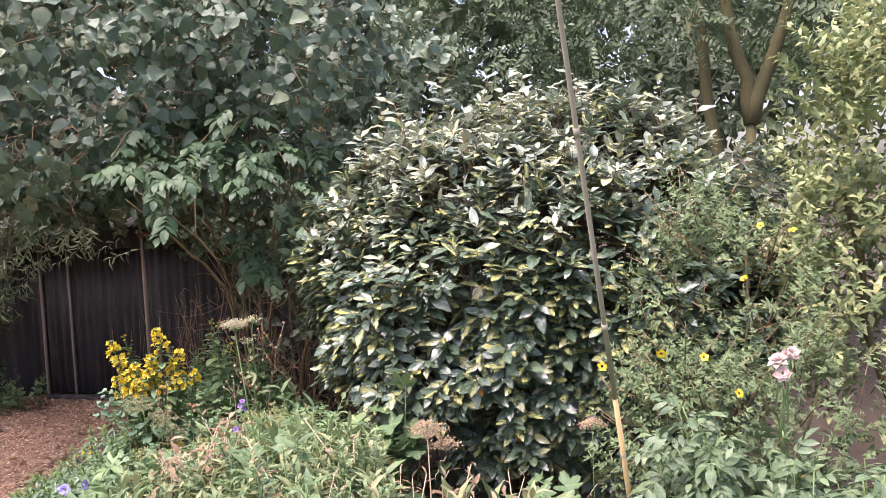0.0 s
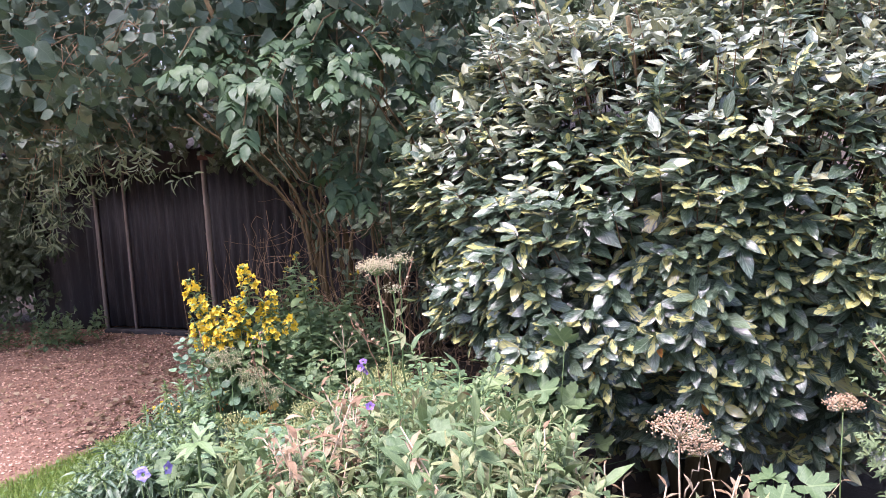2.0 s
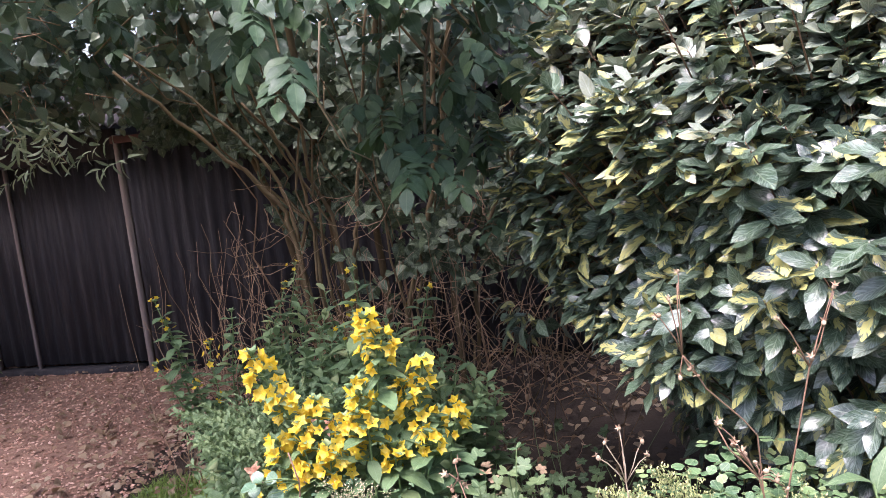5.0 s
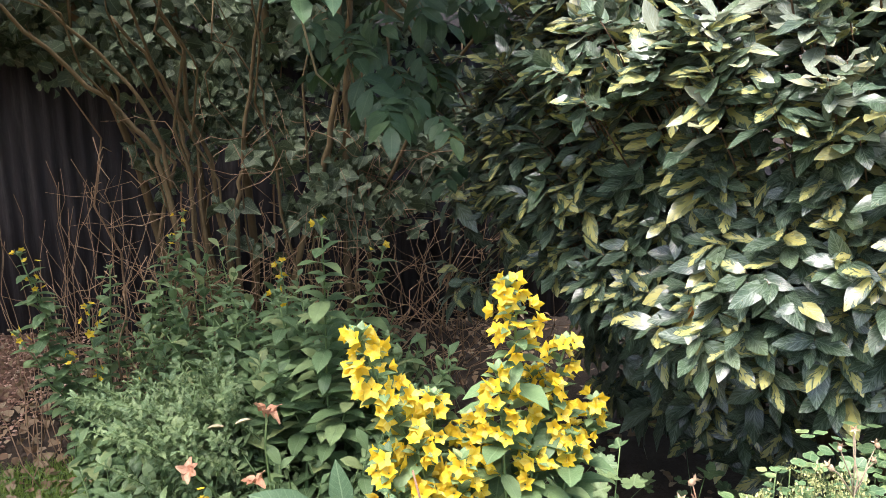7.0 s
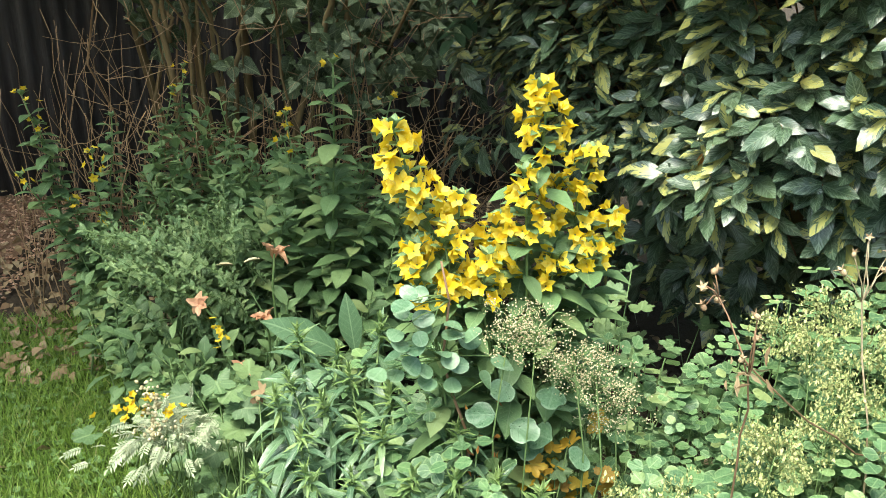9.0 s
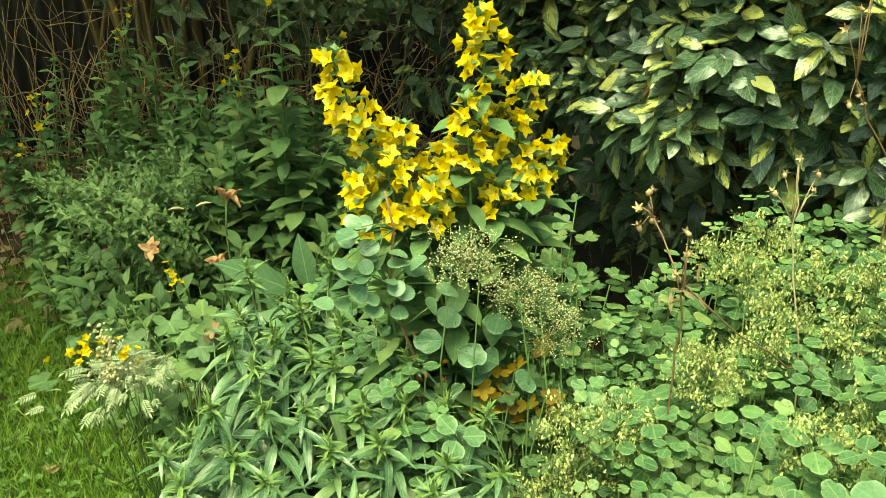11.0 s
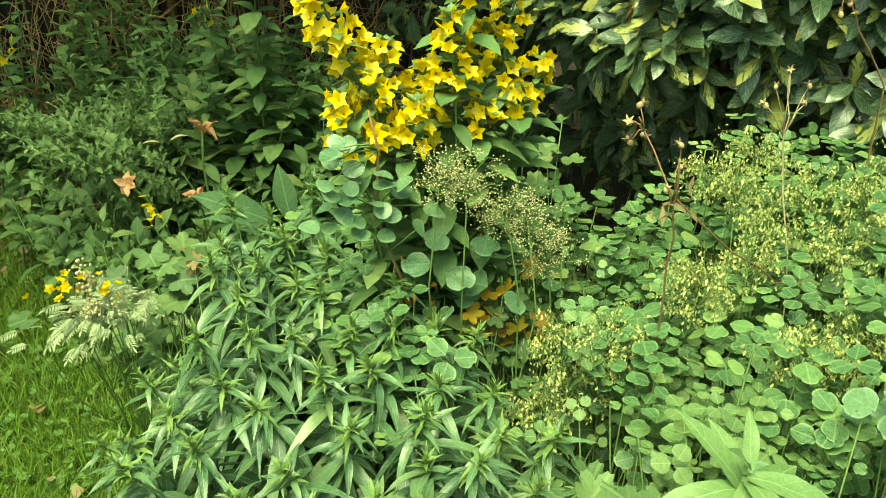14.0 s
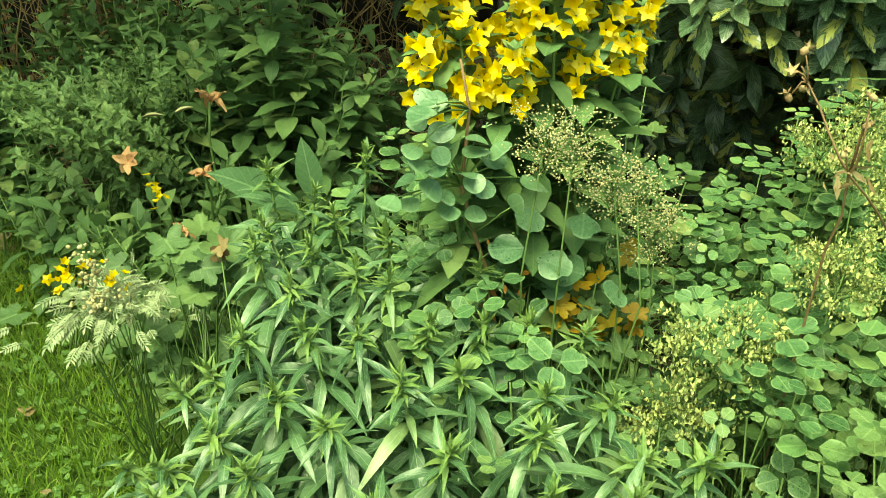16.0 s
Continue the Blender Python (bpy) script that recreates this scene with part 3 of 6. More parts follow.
def edge_x(y):
    """The line where the lawn ends and the drive begins."""
    return np.interp(y, [1.5, 3.0, 4.0, 4.7, 5.2, 6.0], [-3.6, -3.2, -2.6, -2.26, -2.05, -1.75])


def drive_height(v):
    return GROUND + 0.006 + lumpy(v, 1.1, 0.02) + lumpy(v, 6.0, 0.008)


def drive_sheet():
    ys = np.concatenate([np.linspace(-9.0, 0.3, 20), np.linspace(0.5, 7.6, 70)])
    v = []
    for y in ys:
        v.append(np.stack([np.linspace(-9, edge_x(y), 70), np.full(70, y), np.zeros(70)], 1))
    v = np.concatenate(v)
    v[:, 2] = drive_height(v) - 0.045 * np.clip((v[:, 0] - edge_x(v[:, 1]) + 0.3) / 0.3, 0, 1) * (v[:, 1] > 4.6)
    i = (np.arange(89)[:, None] * 70 + np.arange(69)[None]).ravel()
    t = np.concatenate([np.stack([i, i + 1, i + 71], 1), np.stack([i, i + 71, i + 70], 1)])
    return v, t, v[:, :2] * 0.2


drive = solid("gravel_drive", drive_sheet(), M_LITTER, "pinkish brown gravel drive strewn with dry leaf litter", "drive", "structure")

CHIP = []
for k in range(4):
    ang = np.linspace(0, 2 * math.pi, 6)[:-1] + RNG.normal(0, 0.25, 5)
    rim = np.stack([0.011 * np.cos(ang), 0.0075 * np.sin(ang), np.zeros(5)], 1) * RNG.uniform(0.7, 1.2, (5, 1))
    cv = np.concatenate([rim, [[0.001, 0, 0.006]], [[0, 0, -0.004]]])
    ct = [(a, (a + 1) % 5, 5) for a in range(5)] + [((a + 1) % 5, a, 6) for a in range(5)]
    CHIP.append((cv, np.array(ct), np.full((7, 2), 0.5)))


def chips():
    n = 18000
    y = 3.6 + 3.7 * RNG.random(n) ** 0.9
    x = edge_x(y) - 0.02 - 3.3 * RNG.random(n) ** 1.2
    p = np.stack([x, y, np.zeros(n)], 1)
    p[:, 0] += 0.05 * RNG.random(n) * (RNG.random(n) < 0.3)
    p[:, 2] = drive_height(p) + 0.002
    return frames(p, np.concatenate([RNG.normal(0, 1, (n, 2)), RNG.normal(0, 0.15, (n, 1))], 1), UP + RNG.normal(0, 0.25, (n, 3)), RNG.uniform(0.5, 1.15, n))


gravel = solid("gravel", spread(CHIP, chips()), M_CHIP, "loose pinkish brown gravel chips on the drive", "gravel", "stuff", smooth=False)


def lawn_points(n):
    """Points on the lawn: thick where it is seen close, ragged towards the beds."""
    y = 0.8 + 4.4 * RNG.random(n) ** 0.7
    left, right = edge_x(y) + 0.05, np.interp(y, [0.8, 2.2, 2.9, 3.6, 4.3, 5.0], [-1.4, -1.55, -1.6, -1.45, -1.35, -1.6])
    x = left + (right - left) * RNG.random(n)
    p = np.stack([x, y, np.zeros(n)], 1)
    p[:, 2] = uneven(p) + 0.016
    keep = (p[:, 0] > left) & (RNG.random(n) < 1.15 - np.clip((y - 4.2) / 1.2, 0, 0.95))
    return p[keep]


def lawn_sheet():
    ys = np.concatenate([np.linspace(-9.0, 0.2, 12), np.linspace(0.3, 5.2, 38)])
    right = np.interp(ys, [0.9, 1.35], [7.0, -0.9])
    v = np.concatenate([np.stack([np.linspace(edge_x(y), r, 26), np.full(26, y), np.zeros(26)], 1) for y, r in zip(ys, right)])
    v[:, 2] = uneven(v) + 0.016 - 0.03 * np.clip((v[:, 0] + 1.25) / 0.3, 0, 1) * (v[:, 1] > 1.2) - 0.03 * np.clip((v[:, 1] - 4.9) / 0.3, 0, 1)
    i = (np.arange(49)[:, None] * 26 + np.arange(25)[None]).ravel()
    t = np.concatenate([np.stack([i, i + 1, i + 27], 1), np.stack([i, i + 27, i + 26], 1)])
    return v, t, v[:, :2] * 0.2


M_TURF = rough_material("turf", [(0.2, (0.035, 0.06, 0.012)), (0.6, (0.06, 0.10, 0.02)), (0.9, (0.12, 0.12, 0.05))], 9, 80, 0.95, 0.9, 0.012)
solid("lawn", lawn_sheet(), M_TURF, "mown green turf with clover", "lawn", "structure")
BLADE = [(np.array([(-0.0013, 0, 0), (0.0013, 0, 0), (-0.001, 0.024, -0.1 * c * 0.024), (0.001, 0.024, -0.1 * c * 0.024), (0, 0.045, -0.4 * c * 0.045)]), np.array([(0, 1, 3), (0, 3, 2), (2, 3, 4)]), np.array([(0, 0), (1, 0), (0, 0.5), (1, 0.5), (0.5, 1)])) for c in (0.3, 1.0, 1.6)]
gp = lawn_points(64000)
lean = RNG.normal(0, 0.45, (len(gp), 3))
lean[:, 2] = 1.0
solid("grass", spread(BLADE, frames(gp, lean, RNG.normal(0, 1, gp.shape) + [0, -0.5, 0.1], RNG.uniform(0.6, 1.35, len(gp)))), M_GRASS, "short green lawn grass", "grass", "stuff")
CLOVER = [trefoil(fan(0.0075, 1, 0.1, 1.2, 6, 0.2), 0.001)]
cp = lawn_points(4000) + [0, 0, 0.022]
solid("clover", spread(CLOVER, frames(cp, RNG.normal(0, 1, cp.shape) * [1, 1, 0.2], UP + RNG.normal(0, 0.3, cp.shape), RNG.uniform(0.6, 1.4, len(cp)))), M_CLOVER, "small clover leaves in the lawn", "clover", "stuff")


def litter(n, box, z=None):
    x0, x1, y0, y1 = box
    p = np.stack([RNG.uniform(x0, x1, n), RNG.uniform(y0, y1, n), np.zeros(n)], 1)
    p[:, 2] = GROUND + 0.03 + 0.01 * RNG.random(n)
    return frames(p, RNG.normal(0, 1, p.shape) * [1, 1, 0.15], UP + RNG.normal(0, 0.35, p.shape), RNG.uniform(0.25, 0.6, n))


solid("leaf_litter", spread(HEART, np.concatenate([litter(900, (-2.2, 0.4, 4.7, 6.6)), litter(420, (-4.2, -2.1, 4.6, 7.0)), litter(14, (-2.1, -1.5, 3.6, 4.4)), litter(420, (-2.5, -1.4, 4.7, 6.0)), litter(260, (-0.95, 0.6, 3.3, 4.8))])), M_DEADLEAF, "scattered brown fallen leaves", "leaf litter", "stuff")


def edging():
    ys = np.linspace(3.4, 4.7, 60)
    v, t = [], []
    for k, y in enumerate(ys):
        x, z = edge_x(y), GROUND + 0.012 + 0.006 * math.sin(5 * y)
        w = 0.012 * math.sin(17 * y) + 0.01 * math.sin(41 * y)
        v += [(x - 0.05 + w, y, z - 0.05), (x - 0.03 + w, y, z - 0.004), (x + 0.01 + w, y, z + 0.004), (x + 0.09, y, z - 0.012), (x + 0.2, y, z - 0.05)]
    for k in range(len(ys) - 1):
        for j in range(4):
            a = 5 * k + j
            t += [(a, a + 5, a + 6), (a, a + 6, a + 1)]
    return np.array(v), np.array(t), np.zeros((len(v), 2))


solid("lawn_edging", edging(), M_LITTER, "low worn brown earth edge between lawn and gravel", "edging", "structure")

# the shed: one long wall of tarred sheets, with a recessed sliding door
SHED, WAY = np.array([-2.415, 6.835]), np.array([0.968, -0.25])
BACK = np.array([0.25, 0.968])


def sheet(s0, s1, z0, z1, set_back=0.0, pitch=0.076, deep=0.011):
    """A corrugated sheet along the wall, two millimetres thick."""
    n = max(4, int((s1 - s0) / pitch * 8))
    s = np.linspace(s0, s1, n)
    v = []
    for off in (0.0, 0.003):
        for z in (z0, z1):
            d = set_back + off + deep * np.cos(2 * math.pi * s / pitch)
            xy = SHED + s[:, None] * WAY + d[:, None] * BACK
            v.append(np.concatenate([xy, np.full((n, 1), z)], 1))
    v = np.concatenate(v)
    t = []
    for i in range(n - 1):
        for a, b in ((0, n), (3 * n, 2 * n)):
            t += [(a + i, a + i + 1, b + i + 1), (a + i, b + i + 1, b + i)]
        for a, b in ((n, 3 * n), (2 * n, 0)):
            t += [(a + i, a + i + 1, b + i + 1), (a + i, b + i + 1, b + i)]
    return v, np.array(t), np.zeros((len(v), 2))


def box_along(s0, s1, z0, z1, d0, d1, chamfer=0.004):
    """A bar along the wall with eased edges."""
    v, t = [], []
    prof = [(d0, z0 + chamfer), (d0, z1 - chamfer), (d0 + chamfer, z1), (d1 - chamfer, z1), (d1, z1 - chamfer), (d1, z0 + chamfer), (d1 - chamfer, z0), (d0 + chamfer, z0)]
    for s in (s0, s1):
        for d, z in prof:
            v.append((*(SHED + s * WAY + d * BACK), z))
    for k in range(8):
        a, b = k, (k + 1) % 8
        t += [(a, b, b + 8), (a, b + 8, a + 8)]
    t += [(0, k + 1, k) for k in range(1, 7)] + [(8, 8 + k, 9 + k) for k in range(1, 7)]
    return np.array(v, float), np.array(t), np.zeros((16, 2))


shed = thing("shed", (*SHED, 0.0), "low tarred corrugated iron shed under overhanging shrubs", "shed")
for k in range(5):
    part("corrugated_sheet", sheet(0.02 + 0.6 * k, 0.65 + 0.6 * k, 0.06, 1.41, -0.005 * (k % 2)), M_IRON, shed, "black tarred sheet with rust streaks")
for k in range(2):
    part("door", sheet(-0.62 - 0.57 * k, -0.03 - 0.57 * k, 0.10, 1.42, 0.09 + 0.005 * k), M_IRON, shed, "black corrugated door leaf set back in the wall")
part("wall_board", box_along(-1.75, -1.2, 0.0, 1.4, 0.12, 0.16), M_IRON, shed, "black boarded wall")
part("corner_post", box_along(-0.018, 0.006, 0.0, 1.43, -0.02, 0.04), M_TIMBER, shed, "weathered grey timber post")
part("post", box_along(-1.07, -1.056, 0.0, 1.38, 0.06, 0.10), M_TIMBER, shed, "weathered grey timber post")
part("post", box_along(-0.79, -0.778, 0.0, 1.38, 0.06, 0.09), M_TIMBER, shed, "weathered grey timber post")
part("threshold", box_along(-1.05, -0.1, 0.03, 0.085, 0.02, 0.12), M_IRON, shed, "tarred timber sill")
part("rail", box_along(-0.03, 0.9, 1.385, 1.425, -0.03, 0.03), M_RUST, shed, "rusty top rail")
part("back_wall", box_along(-1.75, 3.0, 0.0, 1.9, 1.8, 1.86), M_IRON, shed, "black back wall")
part("side_wall", box_along(-1.78, -1.74, 0.0, 1.6, 0.1, 1.8), M_IRON, shed, "black end wall")
part("fascia", box_along(-1.78, -0.03, 1.3, 1.47, 0.02, 0.06), M_IRON, shed, "black board under the roof edge")
part("side_wall", box_along(2.97, 3.02, 0.0, 1.5, 0.05, 1.8), M_IRON, shed, "black end wall")


def roof():
    v, t, u = sheet(-1.8, 3.1, 0.0, 1.0)
    n = len(v) // 4
    d = np.tile(np.concatenate([np.full(n, -0.12), np.full(n, 1.95)]), 2)
    w = (v[:, :2] - SHED) @ BACK
    s = (v[:, :2] - SHED) @ WAY
    xy = SHED + s[:, None] * WAY + d[:, None] * BACK
    return np.concatenate([xy, (1.48 + 0.27 * (d + 0.12) + w)[:, None]], 1), t, u


part("roof", roof(), M_IRON, shed, "low corrugated iron roof")

# ---- the trees and shrubs ----
def twig_lines(tips, dirs, length, r0=0.0022, r1=0.0012, sides=3):
    return joined([tube(np.stack([p - d * length + [0, 0, -0.12 * length], p - d * 0.4 * length, p]), r0, r1, sides) for p, d in zip(tips, unit(dirs))])


# variegated evergreen, the large rounded bush
ebb = thing("elaeagnus_bush", (0.4, 4.0, GROUND), "large rounded evergreen bush with glossy yellow-splashed oval leaves", "bush")
C, R = (0.43, 4.05, 1.02), (1.08, 1.23, 0.9)


def layered(tips, out, count, size):
    """Leaves round each shoot, spread flat at the top of the bush and hanging like shingles further down."""
    n = len(tips)
    s = unit(out * [0.7, 0.7, 0.4] + [0, 0, 0.6] + RNG.normal(0, 0.22, (n, 3)))
    a0 = unit(np.cross(s, unit(RNG.normal(0, 1, (n, 3)))))
    b0 = np.cross(s, a0)
    hang = np.clip((1.5 - tips[:, 2]) / 0.5 + RNG.normal(0, 0.25, n), 0, 1.1)[:, None]
    poses = []
    for k in range(count):
        f = k / max(count - 1, 1)
        a = k * 2.39996 + RNG.normal(0, 0.3, n)
        ring_dir = np.cos(a)[:, None] * a0 + np.sin(a)[:, None] * b0
        lean = (1.55 - 0.75 * f + RNG.normal(0, 0.15, n))[:, None]
        al = s * np.cos(lean) + ring_dir * np.sin(lean) + out * 0.2
        al = unit(al) * [1, 1, 0.45] + UP * (0.1 - 0.6 * hang * (1 - 0.5 * f))
        face = UP * (1.0 - 0.35 * hang) + out * (0.5 + 0.35 * hang) + RNG.normal(0, 0.24, (n, 3))
        poses.append(frames(tips - s * (0.05 * (1 - f)), al, face, size * (1 - 0.3 * f) * (1 + RNG.normal(0, 0.2, n)).clip(0.5, 1.45)))
    return np.concatenate(poses)


p1, d1 = dome(2800, C, R, 2.25, -0.47, 0.075, 3.2, 0.08, 1.0, (-0.35, -1, 0.35))
p2, d2 = dome(1300, C, tuple(0.87 * r for r in R), 2.25, -0.5, 0.08, 2.6, 0.12, 2.0, (-0.35, -1, 0.25))
p3, d3 = dome(420, C, R, 2.25, -0.3, 0.09, 2.6, 0.05, 3.0, (0.3, 1, 0.4))
p4, d4 = dome(150, C, tuple(1.04 * r for r in R), 2.25, 0.2, 0.08, 2.6, 0.0, 4.0, (-0.35, -1, 0.6))
p5, d5 = dome(600, (0.55, 4.5, 0.75), (0.75, 0.75, 0.8), 2.2, -0.75, 0.06, 2.6, 0.1, 5.0, (-0.35, -1, 0.0))


def above_skirt(p, d, at):
    keep = p[:, 2] > at + 0.05 * np.sin(7 * p[:, 0]) - 0.9 * np.clip(p[:, 0] + 0.15, 0, 0.28)
    return p[keep], d[keep]


P, D = above_skirt(np.concatenate([p1, p4]), np.concatenate([d1, d4]), 0.79)
under = 1 - 0.13 * np.clip((1.2 - P[:, 2:3]) / 0.45, 0, 1)
P[:, :2] = np.array(C[:2]) + (P[:, :2] - np.array(C[:2])) * under
# more pale leaves with height: new growth, and top light put into colour
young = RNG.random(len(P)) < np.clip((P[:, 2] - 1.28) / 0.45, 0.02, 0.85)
leaves(OVAL, layered(P[~young], D[~young], 8, 0.9), M_EBB, ebb, 300, (-0.55, 3.3, 1.1))
leaves(OVAL, layered(P[young], D[young], 8, 0.84), M_EBBTOP, ebb, 100, (-0.2, 3.1, 1.6), "silvery young leaf, also paled for the skylight on top", "leaf", "young_foliage")
p2, d2 = above_skirt(p2, d2, 0.72)
p2[:, :2] = np.array(C[:2]) + (p2[:, :2] - np.array(C[:2])) * (1 - 0.13 * np.clip((1.2 - p2[:, 2:3]) / 0.45, 0, 1))
part("inner_foliage", spread(OVAL_PLAIN, np.concatenate([layered(p2, d2, 6, 1.05), layered(p3, d3, 6, 1.0), layered(p5[p5[:, 2] > 0.15], d5[p5[:, 2] > 0.15], 7, 1.1)])), M_EBB, ebb, "", "stuff")
# single tall sprouts standing out of the top
tops = P[P[:, 2] > 1.62]
tops = tops[RNG.choice(len(tops), 46, replace=False)]
sprout_poses = []
for q in tops:
    way = unit(np.array([RNG.normal(-0.05, 0.3), RNG.normal(-0.1, 0.3), 1.0]))
    tall = RNG.uniform(0.1, 0.24)
    part("sprout", tube(bend(q - way * 0.08, q + way * tall, 0, 0.004, 4), 0.002, 0.0012, 4), M_REDSTEM, ebb, "thin reddish sprout")
    n = int(tall / 0.028)
    at = q + way * np.linspace(0.25, 1.0, n)[:, None] * tall
    sprout_poses.append(frames(at, ring_dirs(n, 0.4) + [0, 0, 0.35], np.tile(UP + [-0.1, -0.3, 0], (n, 1)) + RNG.normal(0, 0.2, (n, 3)), RNG.uniform(0.6, 0.95, n)))
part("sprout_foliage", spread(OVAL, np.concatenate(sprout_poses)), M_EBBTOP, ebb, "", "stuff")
part("twig_mass", twig_lines(P, D * [0.7, 0.7, 0.4] + [0, 0, 0.6], 0.16), M_REDSTEM, ebb, "thin reddish twigs", "stuff")
for k in range(16):
    a = 2.4 * k
    end = np.array([0.42 + 0.8 * math.cos(a) * RNG.uniform(0.4, 1), 4.05 + 0.9 * math.sin(a) * RNG.uniform(0.4, 1), RNG.uniform(0.9, 1.8)])
    part("limb", tube(bend((0.42 + 0.1 * math.cos(a), 4.05 + 0.1 * math.sin(a), 0.0), end, 0.1, 0.03, 6), 0.028, 0.007, 6), M_BARK, ebb)


def crown(n, centre, radii, seed, low=-0.8, front=None, inset=0.25):
    p, d = dome(n, centre, radii, 2.0, low, 0.2, 1.3, inset, seed, front)
    return p, unit(d * [1, 1, 0.5] + RNG.normal(0, 0.3, p.shape) + [0, 0, -0.1])


# lilac overhanging the shed
lilac = thing("lilac_tree", (-1.4, 6.15, GROUND), "overhanging lilac tree with heart-shaped dull green leaves", "tree")
lp, ld = [], []
for k, (c, r, n) in enumerate((((-1.7, 4.5, 2.3), (0.95, 0.95, 0.72), 480), ((-0.85, 4.75, 2.35), (0.7, 0.85, 0.72), 360), ((-2.75, 4.95, 2.15), (0.95, 1.1, 0.85), 470), ((-2.0, 5.3, 3.1), (1.5, 1.2, 0.8), 260), ((-3.7, 5.6, 2.6), (1.1, 1.2, 1.3), 520), ((-2.2, 6.1, 2.0), (1.3, 0.6, 0.5), 420), ((-3.6, 6.2, 1.9), (0.9, 0.6, 0.6), 260), ((-0.6, 6.0, 2.3), (1.0, 0.6, 0.7), 300), ((-1.75, 5.75, 1.8), (0.9, 0.35, 0.3), 90), ((-0.6, 5.8, 1.75), (0.6, 0.35, 0.4), 110), ((-2.6, 5.9, 1.72), (0.7, 0.4, 0.35), 150), ((-3.5, 6.5, 1.6), (0.7, 0.35, 0.35), 220), ((-1.6, 6.6, 1.66), (1.3, 0.3, 0.22), 330))):
    a, b = crown(n, c, r, 10.0 + k, -0.85, (-0.1, -1, 0.1) if k < 3 else None)
    lp.append(a), ld.append(b)
lp, ld = np.concatenate(lp), np.concatenate(ld)
leaves(HEART, shoots(lp, unit(ld + [0, -0.15, 0.1]), 5, 0.11, (1.5, 0.7), 0.96, 0.3, 0.5, 0.75), M_LILAC, lilac, 260, (-1.5, 3.6, 1.8))
part("twig_mass", twig_lines(lp, ld, 0.22), M_TWIG, lilac, "", "stuff")
for k in range(3):
    part("trunk", tube(bend((-1.3 + 0.13 * k, 6.1 + 0.06 * k, 0), (-1.9 + 0.5 * k, 5.5, 2.4), 0.2, 0.03, 7), 0.02, 0.012, 7), M_BARK, lilac, "thin grey brown stem")

# leaves on the shed's edge, given a dark colour in place of shade
ivy = thing("shade_foliage", (-1.2, 6.2, GROUND), "leaves over the edge of the shed, coloured dark for shade", "ivy")
ip, idr = [], []
for k, (c, r, n) in enumerate((((-1.9, 6.3, 1.5), (1.0, 0.15, 0.2), 260), ((-0.8, 6.05, 1.5), (0.8, 0.2, 0.32), 300), ((-1.1, 5.8, 1.2), (0.6, 0.12, 0.4), 200), ((-0.3, 5.75, 0.95), (0.45, 0.15, 0.5), 220), ((-1.45, 5.7, 1.45), (0.6, 0.15, 0.25), 140), ((-0.8, 5.45, 0.85), (0.6, 0.15, 0.3), 90))):
    a, b = crown(n, c, r, 20.0 + k)
    ip.append(a), idr.append(b)
leaves(HEART, shoots(np.concatenate(ip), np.concatenate(idr), 5, 0.1, (1.5, 0.7), 0.7, 0.3, 0.6), M_DARKLEAF, ivy, 120, (-1.0, 5.6, 1.3))
for k in range(5):
    part("stem", tube(bend((-1.6 + 0.35 * k, 6.3 - 0.08 * k, GROUND), (-1.7 + 0.4 * k, 6.2 - 0.08 * k, 1.5), 0, 0.03, 7), 0.006, 0.003, 5), M_TWIG, ivy)

# narrow-leaved sprays hanging from the canopy beside the drive
willow = thing("willow_spray", (-2.7, 5.5, 1.9), "narrow pale willow leaves hanging in sprays over the drive", "branch")
wp = np.array([(-2.74, 5.2, 1.02), (-2.83, 5.2, 1.23), (-2.66, 5.2, 1.12), (-2.64, 5.2, 1.32), (-2.51, 5.2, 1.41), (-2.39, 5.2, 1.28), (-2.27, 5.2, 1.35), (-2.74, 5.2, 1.53), (-2.81, 5.2, 1.64), (-2.64, 5.2, 1.7), (-2.14, 5.2, 1.34), (-2.91, 5.2, 1.09)])
for q in wp:
    part("twig", tube(bend((-2.7 + 0.3 * (q[0] + 2.7), 5.5, 1.9), q, 0.05, 0.01, 6), 0.003, 0.001, 4), M_TWIG, willow)
wp = np.concatenate([wp + RNG.normal(0, 0.05, wp.shape) for k in range(4)])
leaves([turned(b, size=0.9) for b in LANCE], shoots(wp, RNG.normal(0, 0.4, wp.shape) + [-0.3, -0.3, -0.8], 12, 0.16, (1.2, 0.5), 1.0, 0.25, 0.8), M_WILLOW, willow, 120, (-2.7, 5.0, 1.2))

# elder: arching stems with feather leaves
elder = thing("elder_shrub", (-1.25, 5.55, GROUND), "many-stemmed elder shrub arching over the shed wall", "shrub")
tips = [(-1.18, 3.72, 1.55), (-1.3, 3.85, 1.7), (-1.0, 4.0, 1.7), (-0.98, 4.19, 1.30), (-0.885, 4.13, 1.19), (-0.75, 4.06, 1.6), (-0.55, 4.25, 1.75), (-1.2, 4.4, 1.9), (-0.6, 4.5, 1.5), (-0.95, 3.9, 1.85), (-1.45, 4.3, 1.9),
        (-0.6, 4.6, 1.2), (-0.5, 4.5, 1.05), (-1.1, 3.8, 1.75), (-0.8, 4.3, 1.9), (-1.9, 5.0, 1.8), (-1.6, 4.7, 1.85), (-2.1, 5.6, 1.75), (-0.3, 4.9, 1.5), (-0.35, 5.0, 1.9), (-1.4, 3.75, 1.8), (-0.7, 4.0, 1.75), (-0.85, 3.85, 1.65), (-1.05, 3.75, 1.68)]
branches, ep, ed = [], [], []
